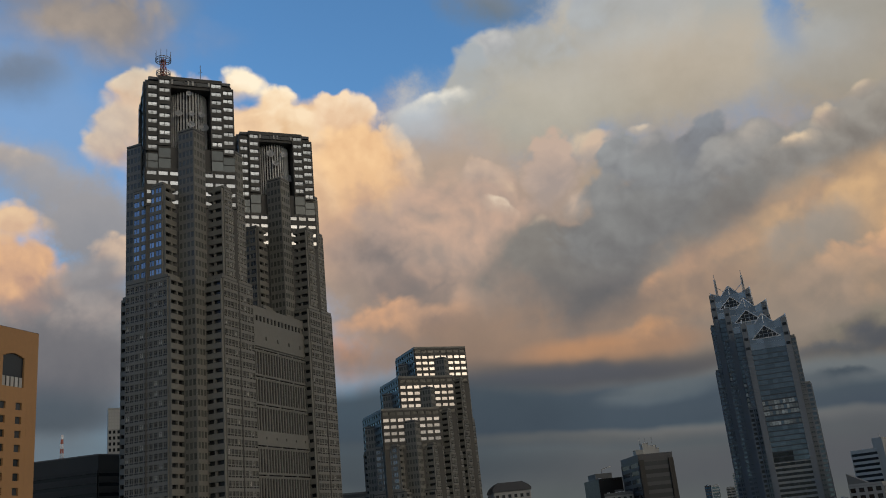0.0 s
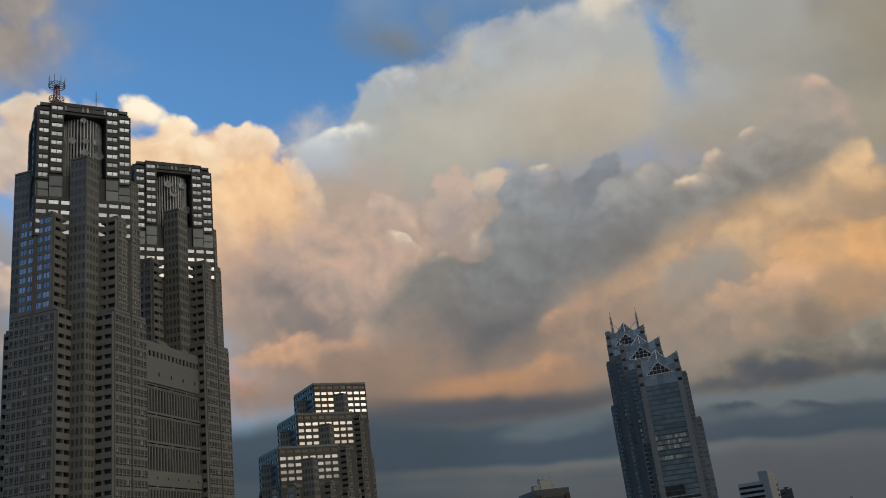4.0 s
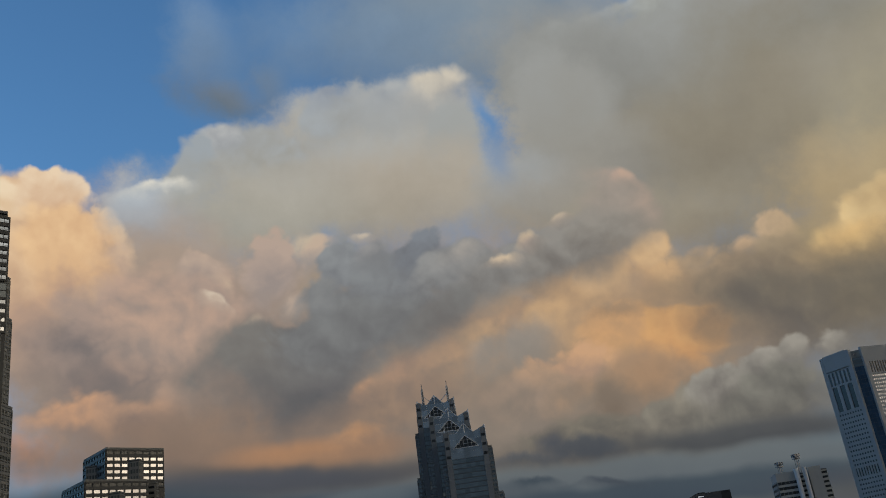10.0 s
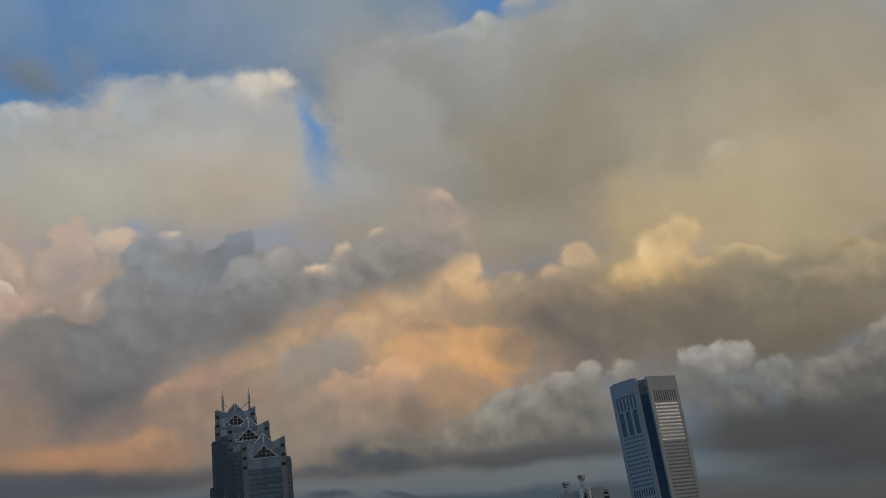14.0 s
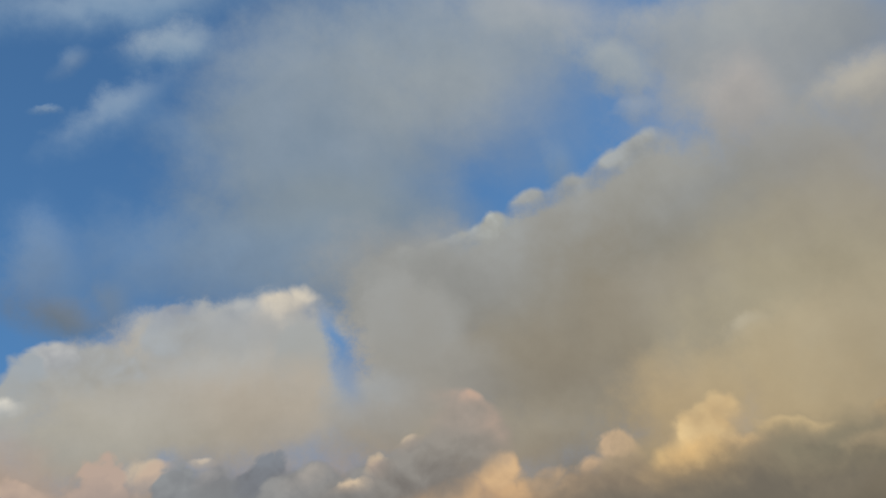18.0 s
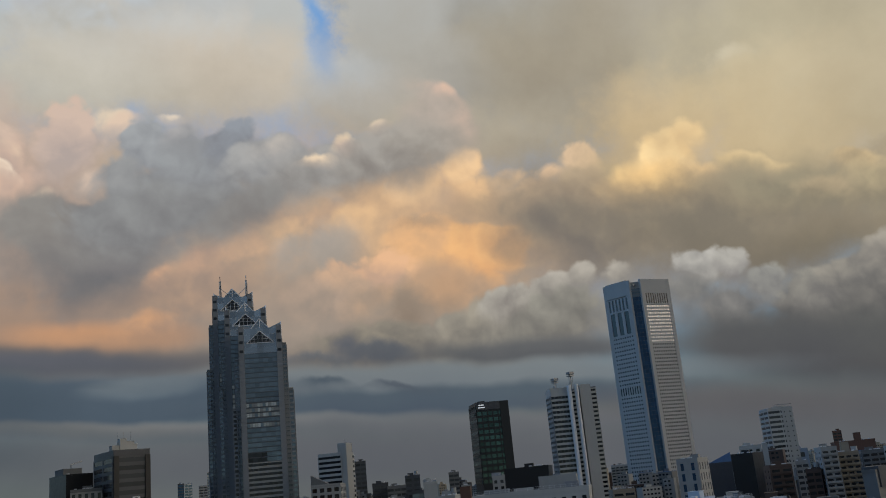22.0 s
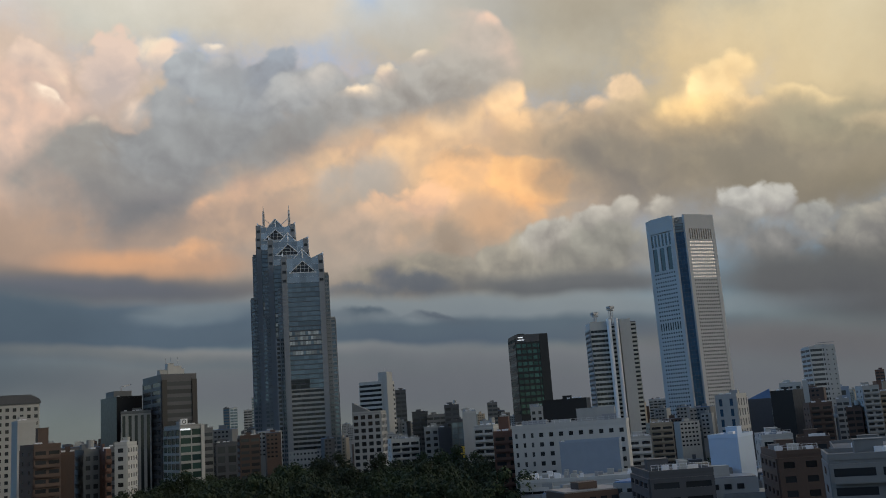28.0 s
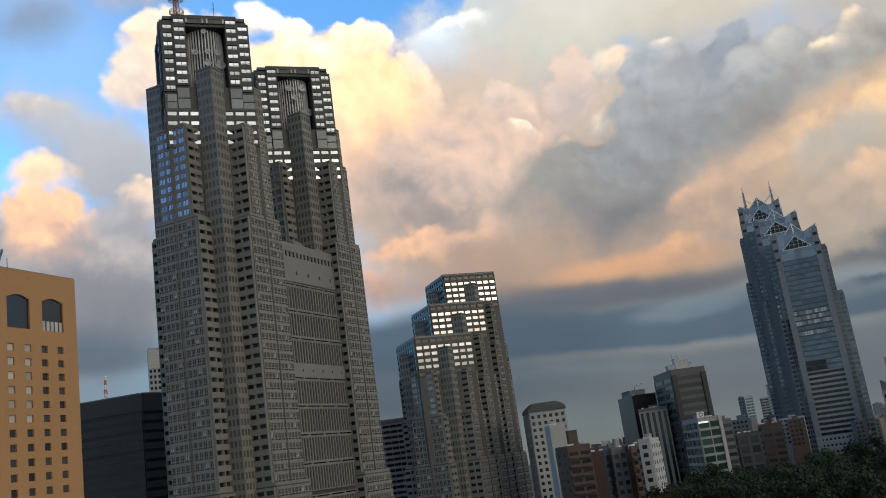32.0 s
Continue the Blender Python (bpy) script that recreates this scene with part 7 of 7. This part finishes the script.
block("apartment_house", "brown apartment house with roof tank", "building", -51.17, 560, 8.0, 18.0, 0, 36.9, BROWN, DARK_GLASS, "bands", 5, 3.3, 0.8, 0.5, "tank", 20)
block("apartment_house", "pale apartment house with a blank end wall", "building", -52.20, 560, 8.5, 18.0, 12, 47.9, PALE, DARK_GLASS, "balcony", 4, 3, 0.7, 0.5, "plain", 30)
block("apartment_house", "beige apartment house with balconies", "building", -53.16, 580, 11.2, 18.0, 8, 44.4, BEIGE, DARK_GLASS, "balcony", 4, 3, 0.7, 0.5, "stair", 30)
block("apartment_house", "large red-brown apartment house with roof towers", "building", -53.62, 720, 26.9, 22.0, 8, 51.0, RUST, DARK_GLASS, "blank", 5, 3, 0.7, 0.5, "stair", 0)
block("far_tower", "red-brown far residential tower", "building", -52.79, 1000, 8.4, 16.0, 0, 63.9, RUST, GREY_GLASS, "bands", 5, 3, 0.8, 0.5, "plain", 10)
block("apartment_house", "grey apartment house in shade", "building", -54.48, 620, 13.5, 18.0, 5, 43.9, GREY, DARK_GLASS, "bands", 4, 3, 0.8, 0.5, "plain", 20)
block("apartment_house", "white apartment tower with stacked balconies", "building", -55.37, 520, 6.8, 16.0, -20, 45.4, WHITE, DARK_GLASS, "balcony", 4, 3, 0.8, 0.5, "plain", 60)
block("office_block", "white office block with dark bands", "building", -55.88, 900, 11.7, 16.0, 0, 53.8, WHITE, DARK_GLASS, "bands", 4, 3.4, 0.8, 0.5, "plain", 20)
block("office_block", "pale blue-grey office block", "building", -56.69, 880, 12.3, 16.0, 0, 53.1, BLUE_SHEET, GREY_GLASS, "bands", 4, 3.4, 0.8, 0.5, "plain", 20)
block("office_block", "plain brown office block", "building", -57.57, 820, 12.2, 16.0, 0, 50.6, BROWN, DARK_GLASS, "bands", 4, 3.4, 0.8, 0.4, "plain", 20)
block("apartment_house", "slate-grey apartment house with roof tank", "building", -58.63, 700, 12.2, 18.0, 6, 48.1, SLATE, DARK_GLASS, "grid", 4, 3.3, 0.6, 0.5, "tank", 30)
block("apartment_house", "brown apartment house with recessed balconies", "building", -58.65, 560, 10.8, 16.0, 0, 42.9, BROWN, DARK_GLASS, "balcony", 4, 3, 0.8, 0.4, "plain", 30)
block("apartment_house", "tall dark brown apartment tower with roof tower", "building", -59.78, 480, 10.9, 20.0, 0, 49.8, BROWN, DARK_GLASS, "balcony", 4, 3, 0.8, 0.4, "stair", 60)
block("apartment_house", "grey apartment tower with pale balconies", "building", -60.68, 500, 7.0, 18.0, -18, 48.5, GREY, DARK_GLASS, "balcony", 4, 3, 0.8, 0.5, "plain", 60)
block("office_block", "dark far office block", "building", -61.84, 900, 9.0, 16.0, 0, 51.8, SLATE, DARK_GLASS, "bands", 4, 3, 0.8, 0.5, "plain", 20)
block("banded_block", "white banded block with a dark roof board", "building", -62.25, 640, 8.0, 14.0, 0, 51.4, WHITE, GREY_GLASS, "bands", 8, 3, 0.9, 0.45, "board", 30)
block("office_block", "low pale office block with terraces", "building", -61.41, 430, 11.4, 18.0, 5, 37.6, PALE, DARK_GLASS, "bands", 5, 3.2, 0.7, 0.5, "clutter", 30)
block("apartment_house", "long brown apartment house", "building", -63.58, 560, 19.6, 22.0, 0, 44.2, BROWN, DARK_GLASS, "balcony", 4, 3, 0.8, 0.5, "plain", 40)
block("apartment_house", "pale apartment house with balconies", "building", -65.73, 600, 19.6, 22.0, 0, 38.3, PALE, DARK_GLASS, "balcony", 4, 3, 0.8, 0.5, "plain", 40)
block("office_block", "pale two-storey house with flat roof", "building", -57.11, 380, 7.9, 16.0, 10, 35.1, PALE, DARK_GLASS, "bands", 4, 3, 0.7, 0.5, "clutter", 30)
block("sign_tower", "grey tower block carrying white lettered signs", "building", -54.01, 300, 3.8, 12.0, -16, 39.4, GREY, LAMP_WHITE, "blank", 4, 3, 0.5, 0.5, "sign_tower", 0)
block("white_house", "white house with roof terrace and plants", "building", -46.90, 330, 10.0, 24.0, 6, 33.4, WHITE, DARK_GLASS, "balcony", 6, 3.4, 0.7, 0.5, "clutter", 30)
block("long_hall", "long grey flat-roofed hall", "building", -52.42, 230, 20.3, 40.0, 4, 33.1, GREY, DARK_GLASS, "bands", 8, 3.5, 0.8, 0.4, "plain", 30)
block("brown_house", "brown brick house with flat roof", "building", -48.82, 300, 9.5, 20.0, 0, 33.2, BROWN, DARK_GLASS, "grid", 5, 3, 0.5, 0.5, "plain", 20)
block("brown_house", "dark brown brick apartment house close by", "building", -47.94, 215, 9.1, 22.0, 10, 34.2, BROWN, DARK_GLASS, "grid", 5, 3, 0.5, 0.45, "clutter", 40)
block("apartment_house", "grey apartment house with long balconies", "building", -52.02, 165, 14.7, 16.0, 6, 36.0, GREY, DARK_GLASS, "balcony", 6, 3, 0.85, 0.5, "plain", 60)
block("dark_house", "dark flat-roofed house with roof equipment", "building", -41.28, 200, 13.2, 22.0, 12, 32.4, SLATE, DARK_GLASS, "bands", 6, 3, 0.8, 0.4, "clutter", 40)


# ---- broad white clinic with a black roof hall and podium ----
def white_clinic():
    d = 345.0
    p = eye_plan(-34.9, d, 42, 26, -6)
    z1 = 46 + d * math.tan(radians(-0.75))
    ob = thing("white_clinic", p[0].x, p[0].y, 0, "broad white building with square windows, roof plant and low podium", "building")
    fr = Front(ob, 150)
    core(fr, ob, p, 0, z1 - 1, WHITE)
    u = (p[1] - p[0]).normalized()
    v = Vector((-u.y, u.x))
    a = p[0] + u * 9
    fr.face(a, p[1], z1 - 26, z1 - 2, 9, 7, 0.42, 0.45, WHITE, DARK_GLASS, 0.35)
    fr.face(p[0], a, z1 - 26, z1 - 2, 3, 7, 0.3, 0.5, WHITE, GREY_GLASS, 0.3)
    rim(fr, p, z1 - 1, WHITE, 1.2, 0.4)
    core(fr, ob, [x + (sum(p, Vector((0, 0))) / 4 - x) * 0.03 for x in p], z1 - 0.99, z1 - 0.7, ROOFING, "roof")
    for dx, dy, sx, sy, sz, mt, nm in ((31, 9, 14, 8, 5.6, PALE, "penthouse"), (8, 6, 9, 5, 2.4, STEEL, "cooling_unit"), (18, 6, 7, 4, 2.0, WHITE, "cooling_unit"), (36, 5, 5, 3, 3.0, STEEL, "cooling_unit")):
        q = Pieces()
        m = p[0] + u * dx + v * dy
        q.box(fr.local((m.x, m.y, z1 - 0.7 + sz / 2)), u, (sx, sy, sz))
        part(nm, q, mt, ob)
    q = Pieces()
    for s in range(22):
        m = p[0] + u * 2 * s
        q.bar(fr.local((m.x, m.y, z1)), fr.local((m.x, m.y, z1 + 1.4)), 0.05)
    for zz in (0.7, 1.4):
        q.bar(fr.local((p[0].x, p[0].y, z1 + zz)), fr.local((p[1].x, p[1].y, z1 + zz)), 0.05)
    part("roof_railing", q, WHITE_STEEL, ob)
    fr.done()
    # pale blue stair block in front and the low podium
    e = eye_plan(-36.05, 318, 20, 12, -6)
    z2 = 46 + 318 * math.tan(radians(-1.95))
    ob = thing("pale_blue_annex", e[0].x, e[0].y, 0, "windowless pale blue sheet annex before the white building", "building")
    fr = Front(ob, 20)
    core(fr, ob, e, 0, z2, BLUE_SHEET)
    rim(fr, e, z2, BLUE_SHEET, 0.5, 0.3)
    fr.done()
    g = eye_plan(-36.0, 290, 44, 30, -4)
    z3 = 46 + 290 * math.tan(radians(-4.0))
    ob = thing("white_podium", g[0].x, g[0].y, 0, "low white flat-roofed podium with a dark window band and roof machines", "building")
    fr = Front(ob, 60)
    core(fr, ob, g, 0, z3 - 1, WHITE)
    fr.face(g[0], g[1], z3 - 9, z3 - 2.4, 12, 2, 0.98, 0.3, WHITE, DARK_GLASS, 0.5, lattice="bands")
    rim(fr, g, z3 - 1, WHITE, 1.0, 0.4)
    u = (g[1] - g[0]).normalized()
    v = Vector((-u.y, u.x))
    rnd = random.Random(5)
    for s in range(26):
        q = Pieces()
        m = g[0] + u * rnd.uniform(2, 42) + v * rnd.uniform(3, 27)
        hh = rnd.uniform(0.8, 2.0)
        q.box(fr.local((m.x, m.y, z3 - 1 + hh / 2)), u, (rnd.uniform(0.9, 2.2), rnd.uniform(0.8, 1.6), hh))
        part("cooling_unit", q, rnd.choice((WHITE_STEEL, STEEL, PALE)), ob)
    fr.done()


white_clinic()


# ---- raised motorway beyond the roofs ----
def motorway():
    a, b = polar(-37, 900), polar(-52, 760)
    m = (a + b) / 2
    ob = thing("raised_motorway", m.x, m.y, 0, "grey concrete raised motorway on piers", "road", kind="structure")
    u = (b - a).normalized()
    L = (b - a).length
    q = Pieces()
    q.box((0, 0, 27), u, (L, 14, 1.6))
    part("deck", q, PALE, ob)
    for s in (-1, 1):
        q = Pieces()
        n = Vector((-u.y, u.x)) * s * 7
        q.box((n.x, n.y, 28.4), u, (L, 0.3, 1.4))
        part("barrier", q, PALE, ob)
    for i in range(9):
        q = Pieces()
        c = u * (L * ((i + 0.5) / 9 - 0.5))
        q.box((c.x, c.y, 13.2), u, (2.4, 3.4, 26.4))
        part("pier", q, GREY, ob)


motorway()


# ---- the crowd of low roofs between and behind the named houses ----
def low_roofs():
    rnd = random.Random(11)
    sets = [(Pieces(), m) for m in (PALE, GREY, WHITE, BROWN, BEIGE, SLATE)]
    roofs = [(Pieces(), m) for m in (ROOFING, BLUE_ROOF, STEEL)]
    wins = Pieces()
    for k in range(900):
        yaw = rnd.uniform(-70, -4)
        d = 230 * (2600 / 230) ** rnd.random()
        if yaw > -31.5 and d < 520:
            continue
        if -48 < yaw < -40 and 880 < d < 1010 or -24 < yaw < -14 and 780 < d < 930:
            continue
        w, dep = rnd.uniform(7, 18), rnd.uniform(7, 14)
        el = -1.2 - 4200 / (d + 900) + rnd.uniform(-1.2, 0.55) if d < 700 else rnd.uniform(-1.4, 0.35)
        z = 46 + d * math.tan(radians(min(el, 0.6)))
        z = min(max(z, 7), 75)
        turn = rnd.choice((-20, -8, 0, 6, 14, 24))
        plan = eye_plan(yaw, d, w, dep, turn)
        p = rnd.choice(sets)[0]
        p.prism([tuple(x) for x in plan], 0, z)
        r = rnd.choice(roofs)[0]
        mid = sum(plan, Vector((0, 0))) / 4
        r.prism([tuple(mid + (x - mid) * 0.96) for x in plan], z, z + 0.3)
        p.prism([tuple(mid + (x - mid) * rnd.uniform(0.2, 0.4)) for x in plan], z + 0.3, z + rnd.uniform(1.5, 3.5))
        u = (plan[1] - plan[0]).normalized()
        n = Vector((u.y, -u.x))
        for j in range(min(6, int(z / 3.2))):
            for i in range(int(w / 3)):
                m = plan[0] + u * (1.5 + 3 * i) + n * 0.06
                wins.box((m.x, m.y, z - 2 - 3.2 * j), u, (1.7, 0.12, 1.3))
    ob = tagged(new("low_rise_town", None), "crowded grey and white low-rise houses with flat roofs", "town", kind="stuff")
    for p, m in sets:
        tagged(part("walling", p, m, ob), kind="stuff")
    for p, m in roofs:
        tagged(part("flat_roofing", p, m, ob), kind="stuff")
    tagged(part("far_glazing", wins, DARK_GLASS, ob), kind="stuff")


low_roofs()


# ---- ground and park ----
def hill(x, y):
    """Height of the ground: level streets, a low mound under the park."""
    d = math.hypot(x, y)
    yaw = math.degrees(math.atan2(-x, y))
    a = max(0.0, 1 - abs((yaw + 20) / 14) ** 3)
    b = max(0.0, 1 - abs((d - 400) / 190) ** 3)
    return 7.0 * a * b


def ground():
    radii = [0, 60, 120, 180, 220, 260, 300, 340, 380, 420, 460, 500, 540, 600, 700, 900, 1400, 2400, 4700]
    n = 120
    verts, faces = [(0, 0, 0)], []
    for r in radii[1:]:
        for i in range(n):
            a = 2 * math.pi * i / n
            x, y = r * math.cos(a), r * math.sin(a)
            verts.append((x, y, hill(x, y)))
    for i in range(n):
        faces.append((0, 1 + i, 1 + (i + 1) % n))
    for k in range(len(radii) - 2):
        for i in range(n):
            a, b = 1 + k * n + i, 1 + k * n + (i + 1) % n
            faces.append((a, a + n, b + n, b))
    me = bpy.data.meshes.new("ground")
    me.from_pydata(verts, [], faces)
    me.materials.append(ASPHALT)
    me.polygons.foreach_set("use_smooth", [True] * len(me.polygons))
    tagged(new("ground", me), "dark streets and ground of the town", "ground", kind="structure")


ground()


def tree_kind(seed, h, r):
    """A broadleaf tree: tapered trunk, limbs, and a crown of leaf clumps with gaps."""
    rnd = random.Random(seed)
    ob = thing("tree", 0, 0, -200, "dark green broadleaf park tree in full leaf", "tree", group="park trees")
    q = Pieces()
    lean = Vector((rnd.uniform(-0.6, 0.6), rnd.uniform(-0.6, 0.6), h * 0.5))
    pts = [Vector((0, 0, -0.5)), lean * 0.5, lean]
    for i, (r0, a, b) in enumerate(((0.42, pts[0], pts[1]), (0.3, pts[1], pts[2]))):
        q.bar(a, b, r0, 7)
    tips = []
    for k in range(9):
        a = rnd.uniform(0, 6.28)
        s = lean * rnd.uniform(0.55, 1.0)
        e = s + Vector((math.cos(a) * r * rnd.uniform(0.4, 0.75), math.sin(a) * r * rnd.uniform(0.4, 0.75), h * rnd.uniform(0.12, 0.35)))
        q.bar(s, e, 0.12, 5)
        tips.append(e)
    part("trunk", q, BARK, ob)
    verts, faces = [], []
    clumps = [(t, r * rnd.uniform(0.28, 0.42)) for t in tips]
    for k in range(22):
        a, up = rnd.uniform(0, 6.28), rnd.uniform(-0.35, 1.0)
        ring = r * math.sqrt(max(0.05, 1 - up * up * 0.8)) * rnd.uniform(0.5, 0.95)
        clumps.append((Vector((math.cos(a) * ring, math.sin(a) * ring, h * 0.62 + up * h * 0.33)), r * rnd.uniform(0.22, 0.4)))
    for c, cr in clumps:
        for k in range(60):
            w = Vector((rnd.gauss(0, 1), rnd.gauss(0, 1), rnd.gauss(0, 0.8))).normalized()
            p = c + w * cr * rnd.uniform(0.6, 1.08)
            t = w.cross(Vector((rnd.gauss(0, 1), rnd.gauss(0, 1), rnd.gauss(0, 1)))).normalized()
            b = (w + Vector((rnd.gauss(0, 0.5), rnd.gauss(0, 0.5), rnd.gauss(0, 0.5)))).cross(t).normalized()
            s = rnd.uniform(0.35, 0.75)
            i = len(verts)
            verts += [tuple(p - t * s), tuple(p - b * s * 0.6 + w * 0.12), tuple(p + t * s), tuple(p + b * s * 0.6 + w * 0.12)]
            faces.append((i, i + 1, i + 2, i + 3))
    me = bpy.data.meshes.new("crown")
    me.from_pydata(verts, [], faces)
    me.materials.append(LEAF)
    cr = new("crown", me)
    cr.parent = ob
    return ob


def park():
    kinds = [tree_kind(100 + k, h, r) for k, (h, r) in enumerate(((20, 7.5), (23, 8.5), (17, 7.2), (21, 9.0), (18, 8.0)))]
    rnd = random.Random(3)
    used = set()
    n = 0
    for k in range(2400):
        yaw, d = rnd.uniform(-31.5, -8.2), rnd.uniform(235, 500)
        edge = 0.9 * math.sin(d * 0.05) + 0.5 * math.sin(yaw * 3)
        if d > 470 + 22 * math.sin(yaw * 0.9) or yaw + edge < -30.5 or (yaw > -11.5 and d < 330):
            continue
        p = polar(yaw, d)
        cell = (round(p.x / 10.5), round(p.y / 10.5))
        if cell in used:
            continue
        used.add(cell)
        s = rnd.uniform(0.78, 1.12)
        src = kinds[n % len(kinds)]
        m = pose(p.x, p.y, hill(p.x, p.y), 0, 0, rnd.uniform(0, 360))
        if n < len(kinds):
            src.matrix_basis = m
        else:
            ob = copy_thing(src, m)
            ob.scale = (s, s, s * rnd.uniform(0.9, 1.1))
        n += 1
    # street trees between the nearer houses
    for k in range(26):
        yaw, d = rnd.uniform(-66, -42), rnd.uniform(260, 520)
        p = polar(yaw, d)
        ob = copy_thing(kinds[k % 5], pose(p.x, p.y, 0, 0, 0, rnd.uniform(0, 360)))
        ob.scale = (0.8, 0.8, 0.8)


park()
